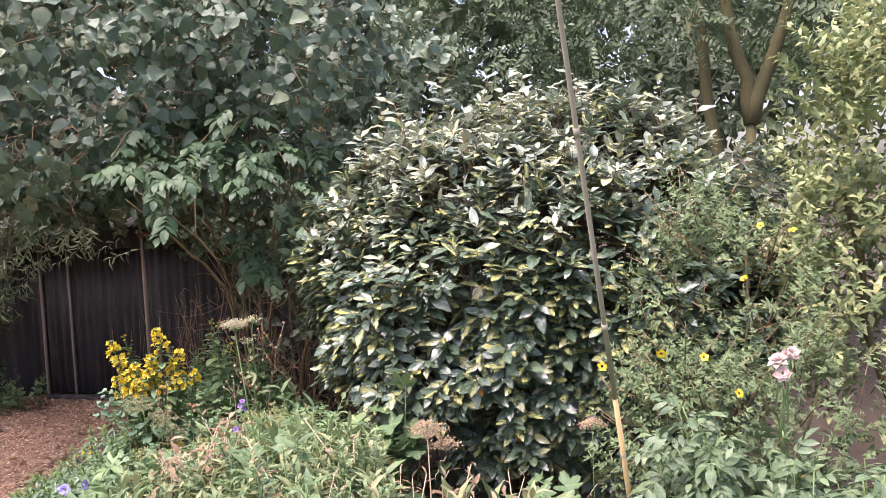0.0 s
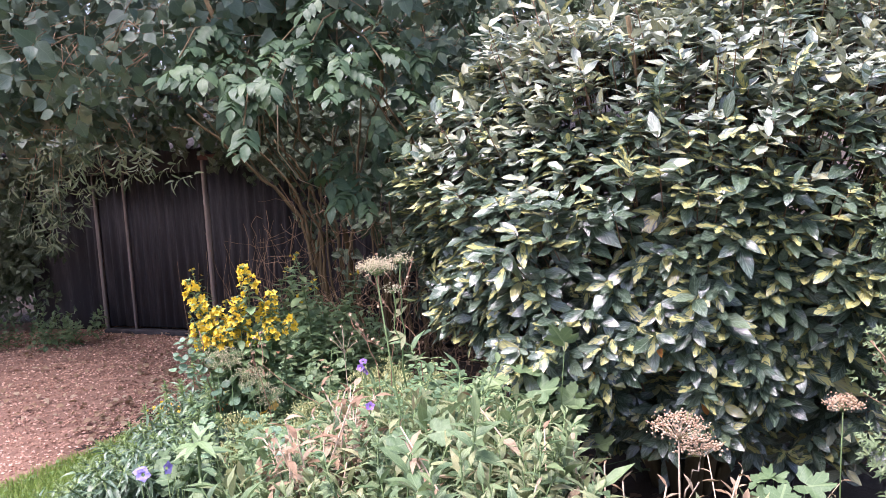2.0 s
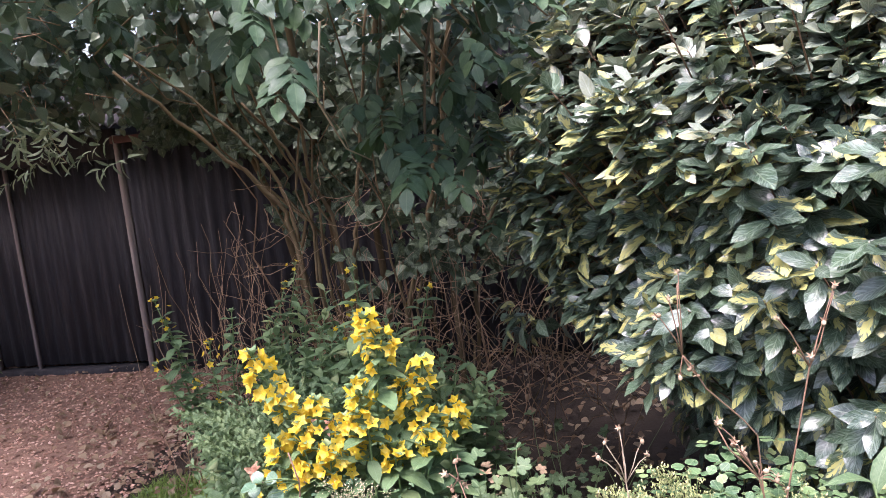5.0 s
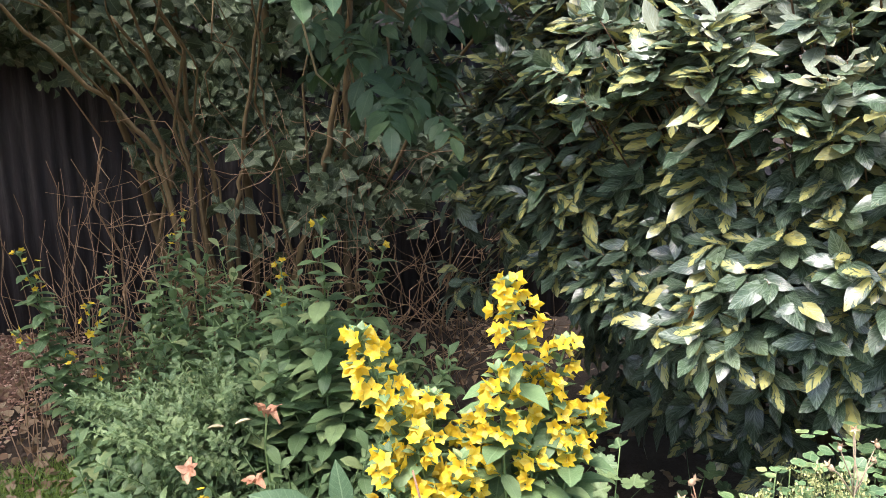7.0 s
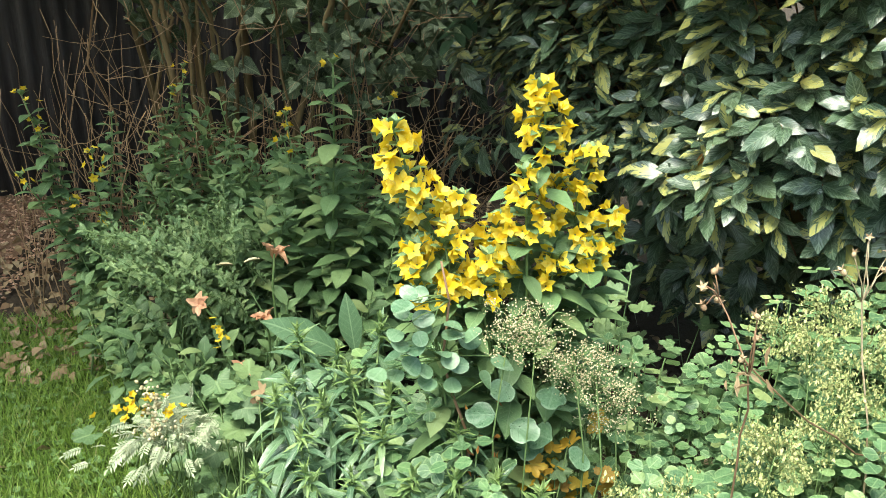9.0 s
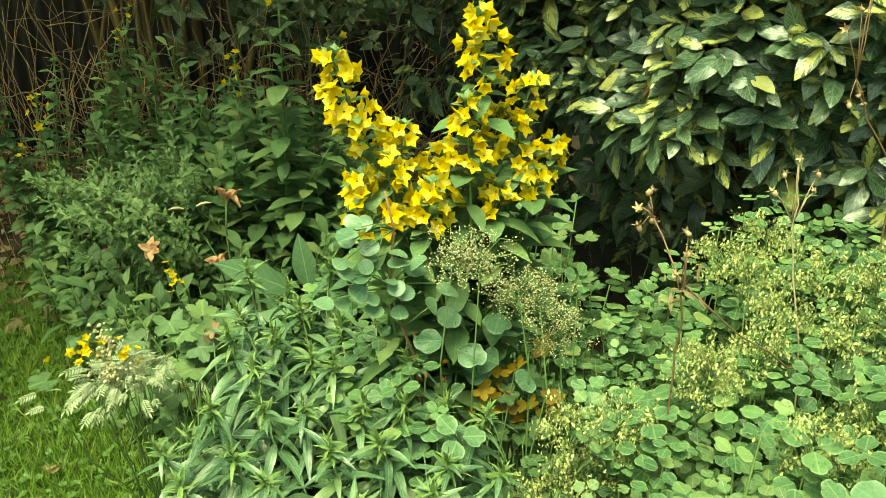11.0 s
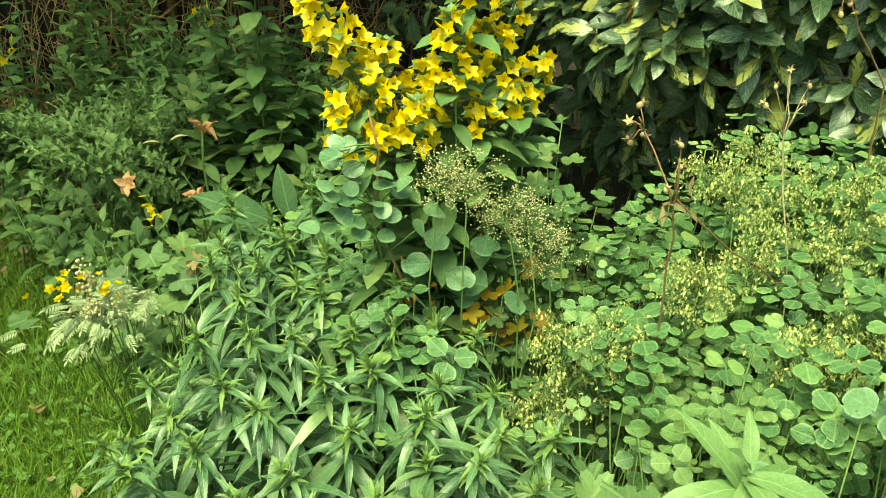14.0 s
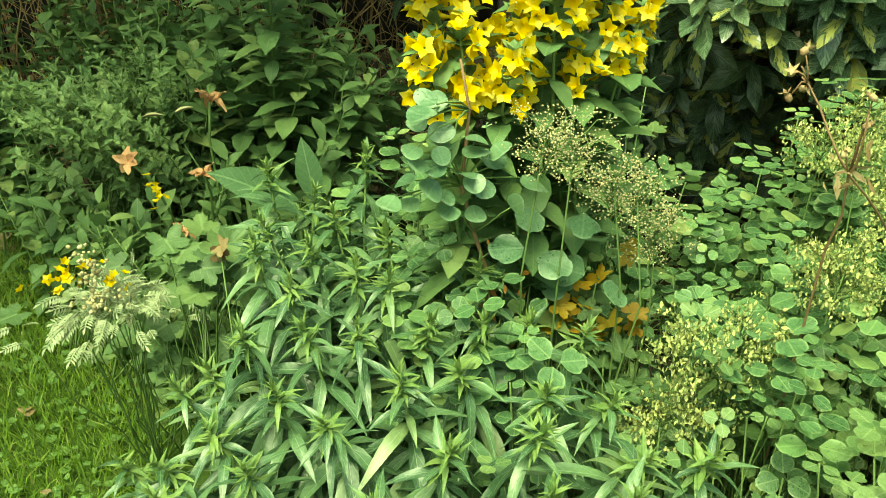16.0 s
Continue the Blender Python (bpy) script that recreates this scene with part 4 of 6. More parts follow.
for k, tip in enumerate(tips):
    top = np.array([-1.5 + 0.2 * (k % 5) + RNG.normal(0, 0.05), 5.25 + RNG.normal(0, 0.06), 1.95 + 0.04 * (k % 4)])
    path = bend(top, tip, 0.16, 0.015, 8)
    branches.append(tube(path, 0.008, 0.003, 5))
    way = unit(path[-1] - path[-3])
    for j in range(11):
        q = path[-1] - way * 0.045 * j + RNG.normal(0, 0.045, 3)
        ep.append(q), ed.append(way * [0.5, 0.5, 0.2] + RNG.normal(0, 0.6, 3) * [1, 1, 0.35] + [0, -0.25, -0.12])
ep, ed = np.array(ep), unit(ed)
leaves(ELDER, frames(ep, ed, UP + RNG.normal(0, 0.3, ep.shape) + [0, -0.3, 0], RNG.uniform(0.5, 0.8, len(ep))), M_ELDER, elder, 200, None, "feather-shaped green elder leaf")
for b in branches:
    part("branch", b, M_BARK, elder)
part("hanging_tendril", tube(np.array([(-1.1, 3.9, 1.62), (-1.13, 3.98, 1.45), (-1.08, 4.1, 1.33), (-1.02, 4.19, 1.29)]), 0.003, 0.002, 5), M_DRYSTEM, elder, "pale hanging tendril")
for k in range(15):
    foot = np.array([-1.34 + 0.045 * k + RNG.normal(0, 0.02), 5.52 + RNG.normal(0, 0.08), 0.0])
    fan_out = (k - 9.5) / 9.5
    knee = foot + np.array([0.12 * fan_out + RNG.normal(0, 0.03), RNG.normal(-0.03, 0.04), RNG.uniform(0.75, 1.05)])
    top = knee + np.array([(0.75 if fan_out > 0 else 0.42) * fan_out + RNG.normal(0, 0.1), RNG.normal(-0.25, 0.12), RNG.uniform(0.75, 1.1)])
    r = RNG.choice([0.004, 0.006, 0.008, 0.011])
    part("stem", tube(np.concatenate([bend(foot, knee, 0, 0.025, 6), bend(knee, top, 0.06, 0.035, 7)[1:]]), r, 0.45 * r, 7), M_BARK, elder)
def limb(points, r0, r1):
    """A smooth limb through a few points."""
    q = np.asarray(points, float)
    u = np.linspace(0, len(q) - 1, 4 * len(q))
    way = np.stack([np.interp(u, np.arange(len(q)), q[:, i]) for i in range(3)], 1)
    for _ in range(2):
        way[1:-1] = 0.25 * way[:-2] + 0.5 * way[1:-1] + 0.25 * way[2:]
    way[1:-1] += RNG.normal(0, 0.004, way[1:-1].shape)
    return tube(way, r0, r1, 8)


for path, r0, r1 in (
        ([(-1.32, 5.47, 0.0), (-1.344, 5.45, 0.68), (-1.384, 5.45, 0.99), (-1.433, 5.45, 1.125), (-1.66, 5.42, 1.354), (-1.95, 5.3, 1.66)], 0.021, 0.009),
        ([(-1.357, 5.45, 0.92), (-1.385, 5.44, 1.1), (-1.436, 5.43, 1.25), (-1.647, 5.4, 1.494), (-1.9, 5.3, 1.72)], 0.014, 0.006),
        ([(-1.17, 5.46, 0.0), (-1.145, 5.45, 0.79), (-1.118, 5.45, 0.974), (-1.073, 5.43, 1.213), (-1.044, 5.4, 1.415), (-0.98, 5.3, 1.8)], 0.017, 0.008),
        ([(-1.03, 5.5, 0.0), (-0.943, 5.45, 0.58), (-0.831, 5.45, 0.896), (-0.771, 5.43, 1.142), (-0.74, 5.4, 1.56), (-0.72, 5.3, 2.05)], 0.023, 0.013),
        ([(-0.73, 5.5, 0.0), (-0.725, 5.47, 0.936), (-0.715, 5.45, 1.337), (-0.70, 5.4, 1.56), (-0.62, 5.3, 2.0)], 0.024, 0.014),
        ([(-1.27, 5.5, 0.0), (-1.291, 5.48, 0.62), (-1.291, 5.46, 0.98), (-1.308, 5.45, 1.13), (-1.361, 5.42, 1.32), (-1.5, 5.35, 1.5)], 0.016, 0.009)):
    part("stem", limb(path, 0.62 * r0, 0.62 * r1), M_BARK, elder, "stout olive brown stem")

# dead twigs under the elder
brush = thing("dead_brushwood", (-0.9, 5.0, GROUND), "tangle of thin dead brown twigs", "brushwood")
tw = []
for k in range(200):
    a = np.array([RNG.uniform(-1.55, -0.25), RNG.uniform(4.7, 5.7), RNG.uniform(0.05, 0.5)])
    b = a + np.array([RNG.normal(0, 0.25), RNG.normal(-0.05, 0.18), RNG.uniform(0.05, 0.6)])
    tw.append(tube(bend(a, b, RNG.normal(0.03, 0.05), 0.01, 8, RNG.normal(0, 0.04, 3)), 0.0025, 0.0008, 3))
for k in range(210):
    a = np.array([RNG.uniform(-1.6, -0.15), RNG.uniform(5.0, 5.75), RNG.uniform(0.2, 1.15)])
    b = a + RNG.normal(0, 1, 3) * [0.24, 0.12, 0.2]
    tw.append(tube(bend(a, b, RNG.normal(0, 0.05), 0.008, 8, RNG.normal(0, 0.04, 3)), 0.0018, 0.0006, 3))
part("twig_tangle", joined(tw), M_TWIG, brush, "", "stuff")
tw = []
for k in range(70):
    a = np.array([RNG.uniform(-1.9, -1.3), RNG.uniform(5.0, 5.9), 0.05])
    b = a + np.array([RNG.normal(0, 0.12), RNG.normal(-0.05, 0.12), RNG.uniform(0.4, 1.0)])
    tw.append(tube(bend(a, b, 0.0, 0.012, 8, RNG.normal(0, 0.05, 3)), 0.0022, 0.0008, 3))
part("stalk_tangle", joined(tw), M_TWIG, brush, "", "stuff")


def leafy_mass(name, label, category, lobes, templates, mat, count, length, size, stem_from, seed, single=0, near=None, trunk_r=0.05, face=0.8, lift=0.0, angle=(1.4, 0.6)):
    """A tree or hedge: trunks and a lobed crown of leaves."""
    base = thing(name, (*stem_from[0][:2], GROUND), label, category)
    pp, dd = [], []
    for k, (c, r, n) in enumerate(lobes):
        a, b = crown(n, c, r, seed + k)
        pp.append(a), dd.append(b)
    pp, dd = np.concatenate(pp), unit(np.concatenate(dd) + UP * lift)
    leaves(templates, shoots(pp, dd, count, length, angle, size, 0.25, face), mat, base, single, near)
    for f, t in zip(stem_from[::2], stem_from[1::2]):
        part("trunk", tube(bend(f, t, 0.0, 0.012, 7), trunk_r, trunk_r * 0.6, 8), M_TRUNK, base, "dark olive brown bark")
    return base, pp, dd


leafy_mass("ash_tree", "forked young tree with drooping feather leaves behind the bush", "tree",
           [((1.7, 6.3, 3.1), (1.2, 1.0, 0.9), 175), ((2.9, 6.0, 3.0), (1.1, 1.0, 1.0), 160), ((0.6, 6.4, 3.0), (1.0, 0.8, 1.0), 160)], PINNATE, M_ASH, 3, 0.2, 1.0,
           [(2.05, 5.72, 0), (2.05, 5.7, 2.05), (2.05, 5.7, 1.95), (2.35, 5.6, 2.9), (2.05, 5.7, 1.95), (1.9, 5.75, 2.9), (2.02, 5.9, 0), (1.7, 5.75, 3.2)], 30.0, 120, (1.8, 5.2, 2.3), 0.055)
leafy_mass("background_tree", "dark dense trees closing the garden", "tree",
           [((-0.2, 7.6, 2.6), (1.6, 0.9, 1.6), 760), ((2.0, 8.0, 2.2), (1.9, 0.9, 2.2), 820), ((4.4, 6.4, 2.4), (1.7, 1.6, 2.6), 620), ((-1.2, 7.9, 3.4), (1.6, 0.8, 1.3), 520)], POINTED_PLAIN, M_DARKLEAF, 6, 0.16, 1.25,
           [(0.2, 7.8, 0), (0.1, 7.8, 3.0), (2.4, 8.0, 0), (2.3, 7.9, 3.2), (4.6, 7.2, 0), (4.5, 7.0, 3.0)], 40.0)
leafy_mass("hedge", "dark overgrown hedge beside the shed", "hedge",
           [((-5.2, 7.0, 0.7), (1.3, 0.8, 1.0), 280), ((-4.6, 7.6, 0.6), (0.9, 0.5, 0.9), 360), ((-6.5, 7.6, 1.0), (1.2, 0.8, 1.4), 300), ((-4.6, 5.9, 2.2), (0.8, 0.8, 0.9), 300), ((-4.9, 6.6, 1.6), (1.0, 1.6, 1.9), 420), ((-4.25, 7.0, 1.0), (0.65, 0.5, 1.3), 280), ((-4.35, 7.5, 0.6), (0.6, 0.35, 0.9), 320), ((-6.3, 4.6, 1.6), (0.9, 1.5, 1.6), 260)], POINTED_PLAIN, M_DARKLEAF, 6, 0.14, 0.95,
           [(-4.8, 6.8, 0), (-4.8, 6.7, 2.2), (-5.6, 4.8, 0), (-5.6, 4.7, 2.0)], 50.0)
leafy_mass("tall_tree", "tall dark trees behind the shed", "tree",
           [((-3.0, 9.0, 4.0), (2.6, 1.2, 2.4), 950), ((1.5, 10.0, 4.6), (3.0, 1.0, 3.0), 1000), ((4.2, 9.2, 3.6), (2.2, 1.0, 2.6), 700), ((-6.5, 8.0, 4.0), (2.0, 2.0, 3.0), 380), ((6.5, 9.0, 4.0), (2.5, 2.0, 3.4), 420)], POINTED_PLAIN, M_DARKLEAF, 4, 0.25, 2.7,
           [(-3, 9, 0), (-3, 9, 4), (1.5, 10, 0), (1.5, 10, 4.5), (-6.5, 8, 0), (-6.5, 8, 4), (6.5, 9, 0), (6.5, 9, 4)], 60.0, trunk_r=0.14)
leafy_mass("golden_shrub", "tall small-leaved shrub with yellow-green shoot tips", "shrub",
           [((1.55, 3.2, 1.15), (0.42, 0.4, 0.6), 190), ((1.62, 3.25, 1.75), (0.36, 0.4, 0.42), 120), ((1.28, 3.1, 1.45), (0.18, 0.2, 0.28), 36), ((1.42, 3.1, 2.0), (0.2, 0.2, 0.28), 34), ((1.7, 3.3, 2.2), (0.3, 0.3, 0.3), 40)], SMALL, M_PRIVET, 18, 0.26, 1.7,
           [(1.75, 3.25, 0), (1.75, 3.2, 1.5), (1.75, 3.25, 0), (1.45, 3.15, 1.5), (1.75, 3.25, 0), (1.95, 3.3, 1.9)], 70.0, 120, (1.4, 2.8, 1.6), 0.02, 0.8, 0.9, (1.0, 0.5))
pot, pp, dd = leafy_mass("potentilla_bush", "grey-green potentilla bush with small yellow flowers beside the cane", "bush",
           [((0.85, 2.6, 1.15), (0.32, 0.32, 0.42), 270), ((0.62, 2.3, 0.95), (0.27, 0.27, 0.3), 225), ((0.95, 2.35, 0.9), (0.3, 0.3, 0.32), 185), ((0.75, 2.55, 1.5), (0.16, 0.16, 0.16), 80)], HAND, M_POT, 8, 0.1, 1.05,
           [(0.8, 2.5, 0), (0.7, 2.3, 1.0), (0.8, 2.5, 0), (0.9, 2.6, 1.4), (0.8, 2.5, 0), (1.0, 2.35, 1.0)], 80.0, 120, (0.5, 2.0, 1.1), 0.006, 0.6, 0.9, (1.2, 0.5))
part("twig_mass", twig_lines(pp[::4], dd[::4], 0.15), M_REDSTEM, pot, "", "stuff")
fl = np.array([(0.361, 2.0, 1.151), (0.88, 2.42, 1.43), (1.0, 2.5, 1.41), (0.62, 2.1, 1.14), (0.5, 2.02, 1.17), (0.82, 2.05, 0.87), (0.7, 2.1, 1.05), (0.79, 2.3, 1.3)])
pieces("flower", CUP, frames(fl, RNG.normal(0, 1, fl.shape), np.array([[-0.2, -0.8, 0.5]]) + RNG.normal(0, 0.2, fl.shape), np.full(len(fl), 0.75)), M_FLOWER, pot, "small bright yellow flower")

def cloud(n, c, r):
    return RNG.normal(0, 1, (n, 3)) * np.array(r) + np.array(c)


# ---- the flower bed ----
def stalk(a, b, r0=0.003, r1=0.0018, sag=0.0, wob=0.006, n=6):
    return tube(bend(a, b, sag, wob, n), r0, r1, 5)


def loosestrife(base, tops, spike, label, flower_count, leaf_from=0.12, leaf_size=0.75, near=None, single=60):
    """Upright stems with pairs of leaves and spikes of yellow stars. tops: stem ends; spike: flowering length of each."""
    plant = thing("yellow_loosestrife", (*base, GROUND), label, "flower")
    stems, lp, la, lf, ls, fp, fa = [], [], [], [], [], [], []
    for k, top in enumerate(tops):
        foot = np.array([base[0] + 0.12 * math.cos(2.4 * k) * (0.4 + 0.6 * (k % 3) / 2), base[1] + 0.12 * math.sin(2.4 * k), GROUND])
        path = bend(foot, top, 0.02, 0.006, 9)
        stems.append(tube(path, 0.0035, 0.0018, 5))
        length = np.linalg.norm(np.array(top) - foot)
        up = unit(path[-1] - path[-3])
        n = int(length / 0.036)
        for j in range(n):
            f = leaf_from + (1 - leaf_from) * j / n
            q = foot + (np.array(top) - foot) * f + [0, 0, 0.02 * 4 * f * (1 - f)]
            for a in (0, 2.1, 4.2):
                d = np.array([math.cos(a + 1.05 * j), math.sin(a + 1.05 * j), 0.25 + RNG.normal(0, 0.2)])
                lp.append(q), la.append(d), lf.append(UP + 0.4 * d), ls.append(leaf_size * (1.0 if f < 1 - spike[k] / length else 0.4) * (1.0 if f < 0.85 else 0.75) * RNG.uniform(0.7, 1.15))
        m = int(flower_count * spike[k])
        fp.append([]), fa.append([])
        for j in range(m):
            f = j / max(m, 1)
            q = path[-1] - up * spike[k] * f * 0.92
            a = 2.39996 * j + RNG.normal(0, 0.3)
            o = np.array([math.cos(a), math.sin(a), 0.0])
            wide = 0.006 + 0.021 * min(1, f * 3) * RNG.uniform(0.6, 1.2)
            fp[-1].append(q + o * wide + [0, 0, 0.012]), fa[-1].append(o + [0, 0, 0.7] + RNG.normal(0, 0.5, 3))
        for j in range(6):
            a = 1.05 * j
            d = np.array([0.5 * math.cos(a), 0.5 * math.sin(a), 0.9])
            lp.append(path[-1] + [0, 0, -0.004]), la.append(d), lf.append(UP), ls.append(0.22)
    stems = [part("stem", s, M_STEM, plant) for s in stems]
    leaves(POINTED, frames(np.array(lp), np.array(la), np.array(lf), np.array(ls)), M_LOOSE, plant, single, near)
    for stem, p, a in zip(stems, fp, fa):
        if p:
            p, a = np.array(p), np.array(a)
            pieces("flower", STAR, frames(p, RNG.normal(0, 1, p.shape), a, RNG.uniform(0.75, 1.15, len(p))), M_FLOWER, stem, "bright yellow star-shaped flower")
    return plant


def flowering_loosestrife(base, spikes, label):
    """Stems that end in spikes of star flowers, set in whorls with small leaves between them. spikes: lines of x, y, z from the tip down."""
    plant = thing("yellow_loosestrife", (*base, GROUND), label, "flower")
    lp, la, lf, ls = [], [], [], []
    for k, line in enumerate(spikes):
        pts = np.array(line, float)
        foot = np.array([base[0] + 0.09 * math.cos(2.4 * k), base[1] + 0.07 * math.sin(2.4 * k), GROUND])
        low = bend(foot, pts[-1], 0.02, 0.005, 8)
        path = np.concatenate([low[:-1], pts[::-1]])
        stem = part("stem", tube(path, 0.0032, 0.0013, 5), M_STEM, plant)
        run = np.concatenate([[0], np.cumsum(np.linalg.norm(np.diff(pts, axis=0), axis=1))])
        n = max(2, round(run[-1] / 0.0155))
        fp, fa = [], []
        for j in range(n + 1):
            at = np.array([np.interp(run[-1] * j / n, run, pts[:, i]) for i in range(3)])
            wide = 0.005 + 0.017 * min(1, 0.25 + j / 4)
            for m in range(3 if j == 0 else RNG.integers(4, 7)):
                a = 2.1 * m + 0.9 * j + RNG.normal(0, 0.4)
                o = np.array([math.cos(a), math.sin(a), 0.0])
                fp.append(at + o * wide * RNG.uniform(0.7, 1.25) + [0, 0, RNG.normal(0.004, 0.005)])
                fa.append(o * 1.1 + [-0.1, -0.2, 0.6] + RNG.normal(0, 0.35, 3))
            for m in range(3):
                a = 2.1 * m + 0.9 * j + 1.0
                d = np.array([math.cos(a), math.sin(a), 0.5])
                lp.append(at - [0, 0, 0.006]), la.append(d), lf.append(UP + 0.3 * d), ls.append(RNG.uniform(0.16, 0.24) + 0.03 * min(j, 4))
        for m in range(6):
            d = np.array([0.45 * math.cos(1.05 * m), 0.45 * math.sin(1.05 * m), 0.9])
            lp.append(pts[0] - [0, 0, 0.002]), la.append(d), lf.append(UP), ls.append(0.2)
        drop = pts[-1][2] - 0.55
        for j in range(int(drop / 0.034)):
            f = 1 - (0.034 * j + 0.015) / (pts[-1][2] - GROUND)
            at = foot + (pts[-1] - foot) * f + [0, 0, 0.08 * f * (1 - f)]
            for m in range(3):
                a = 2.1 * m + 1.05 * j + RNG.normal(0, 0.2)
                d = np.array([math.cos(a), math.sin(a), RNG.normal(0.1, 0.2)])
                lp.append(at), la.append(d), lf.append(UP + 0.4 * d), ls.append(RNG.uniform(0.38, 0.66))
        fp, fa = np.array(fp), np.array(fa)
        pieces("flower", STAR, frames(fp, RNG.normal(0, 1, fp.shape), fa, RNG.uniform(0.85, 1.15, len(fp))), M_FLOWER, stem, "bright yellow star-shaped flower")
    leaves(POINTED, frames(np.array(lp), np.array(la), np.array(lf), np.array(ls)), M_LOOSE, plant, 120, (-1.1, 3.0, 0.9))
    return plant


flowering_loosestrife((-1.07, 3.2), [
    [(-1.224, 3.168, 1.085), (-1.200, 3.172, 1.017), (-1.172, 3.176, 0.955)], [(-1.17, 3.15, 0.958), (-1.157, 3.155, 0.895)], [(-1.204, 3.15, 0.955), (-1.187, 3.155, 0.893)],
    [(-1.143, 3.18, 0.998), (-1.144, 3.18, 0.962)], [(-1.104, 3.17, 0.968), (-1.102, 3.17, 0.893)], [(-1.127, 3.13, 0.945), (-1.13, 3.14, 0.892)],
    [(-1.058, 3.172, 1.118), (-1.045, 3.176, 1.09), (-1.045, 3.18, 1.045)], [(-1.078, 3.15, 1.03), (-1.07, 3.155, 0.955)], [(-1.082, 3.19, 0.95), (-1.078, 3.19, 0.925)],
    [(-0.979, 3.185, 1.038), (-0.989, 3.19, 0.994), (-0.990, 3.19, 0.955)], [(-1.012, 3.2, 1.0), (-1.012, 3.2, 0.96)], [(-0.929, 3.2, 0.952), (-0.942, 3.2, 0.925)], [(-0.982, 3.16, 0.932), (-0.98, 3.165, 0.912)],
    [(-1.035, 3.15, 0.925), (-1.035, 3.155, 0.897)]], "tall yellow loosestrife in full flower in the bed")
back = [(-1.1, 4.02, 1.035), (-0.908, 4.268, 0.91), (-1.13, 4.45, 0.85), (-1.16, 4.3, 0.82), (-1.0, 4.5, 0.76), (-1.3, 4.5, 0.72), (-0.95, 4.1, 0.75), (-1.05, 4.2, 0.8), (-1.2, 4.15, 0.7), (-0.85, 4.4, 0.7), (-1.35, 4.35, 0.65), (-1.42, 4.6, 0.66), (-0.8, 4.15, 0.62), (-1.25, 4.6, 0.75), (-1.1, 4.6, 0.72), (-1.3, 4.2, 0.6), (-0.92, 4.0, 0.66), (-1.0, 4.05, 0.72)]
loosestrife((-1.1, 4.3), back, [0.035, 0.03, 0.06, 0.05, 0.0, 0, 0, 0, 0, 0, 0, 0, 0, 0, 0, 0, 0, 0], "leafy loosestrife with a few last yellow flowers", 70, 0.1, 0.85, (-1.05, 4.0, 0.7), 90)
side = [(-1.74, 4.6, 0.90), (-1.716, 4.6, 0.83), (-1.6, 4.63, 0.74), (-1.656, 4.6, 0.62), (-1.588, 4.6, 0.57), (-1.77, 4.6, 0.70), (-1.55, 4.8, 0.8), (-1.38, 4.95, 0.84), (-1.34, 5.0, 0.9), (-1.5, 4.55, 0.55), (-1.65, 4.7, 0.5)]
loosestrife((-1.6, 4.72), side, [0.05, 0.05, 0.09, 0.05, 0.05, 0.05, 0.0, 0.05, 0.04, 0.02, 0], "loosestrife with scattered yellow flower clusters by the shed", 90, 0.2, 0.62, (-1.6, 4.5, 0.6))


def bushy_herb(name, label, tips, dirs, templates, mat, count, length, size, angle=(1.3, 0.4), foot=None, single=80, near=None, stem_mat=None, tip_leaves=None, group="", category="plant", wander=0.1, droop=0.25):
    """A clump: stems from the ground to the tips, leaves in spirals along their ends."""
    tips, dirs = np.asarray(tips, float), np.asarray(dirs, float)
    centre = tips.mean(0) if foot is None else np.array([*foot, 0])
    plant = thing(name, (centre[0], centre[1], GROUND), label, category, group)
    stems = []
    for p, d in zip(tips, unit(dirs)):
        f = np.array([centre[0] + 0.55 * (p[0] - centre[0]) + RNG.normal(0, wander * 0.4), centre[1] + 0.55 * (p[1] - centre[1]) + RNG.normal(0, wander * 0.4), GROUND])
        knee = p - d * length
        stems.append(tube(np.concatenate([bend(f, knee, 0.02, 0.006, 4), [p]]), 0.003, 0.0015, 4))
    part("stem_mass", joined(stems), stem_mat or M_STEM, plant, "", "stuff")
    leaves(templates, shoots(tips, dirs, count, length, angle, size, 0.33, 0.6, droop), mat, plant, single, near)
    if tip_leaves:
        leaves(LANCE[:2], shoots(tips + unit(dirs) * 0.012, dirs, 9, 0.02, (1.0, 0.15), 0.5 * tip_leaves, 0.25, 0.3), M_TIP, plant, 0, rest="tip_foliage")
    return plant


def mound(n, box, top, fall):
    """Stem tips over a bed: box x0 x1 y0 y1; top: height by place; leaning outwards by fall."""
    x0, x1, y0, y1 = box
    p = np.stack([RNG.uniform(x0, x1, n), RNG.uniform(y0, y1, n), np.zeros(n)], 1)
    c = np.array([(x0 + x1) / 2, (y0 + y1) / 2, 0])
    rel = (p - c) / np.array([(x1 - x0) / 2, (y1 - y0) / 2, 1])
    keep = (rel[:, :2] ** 2).sum(1) < 1.1
    p, rel = p[keep], rel[keep]
    p[:, 2] = [top(q) for q in p]
    d = rel * fall + RNG.normal(0, 0.18, p.shape)
    d[:, 2] = 1.0
    return p, d


def clump_top(q):
    return 0.70 + 0.16 * max(0, q[1] - 3.0) - 0.72 * max(0, -1.33 - q[0]) + RNG.normal(0, 0.014)


def spaced(n, box, gap, inside):
    """Places no nearer to one another than gap, within a box and a shape."""
    got = []
    for k in range(n):
        q = np.array([RNG.uniform(box[0], box[1]), RNG.uniform(box[2], box[3])])
        if inside(q) and all((q[0] - w[0]) ** 2 + (q[1] - w[1]) ** 2 > gap * gap for w in got):
            got.append(q)
    return np.array(got)


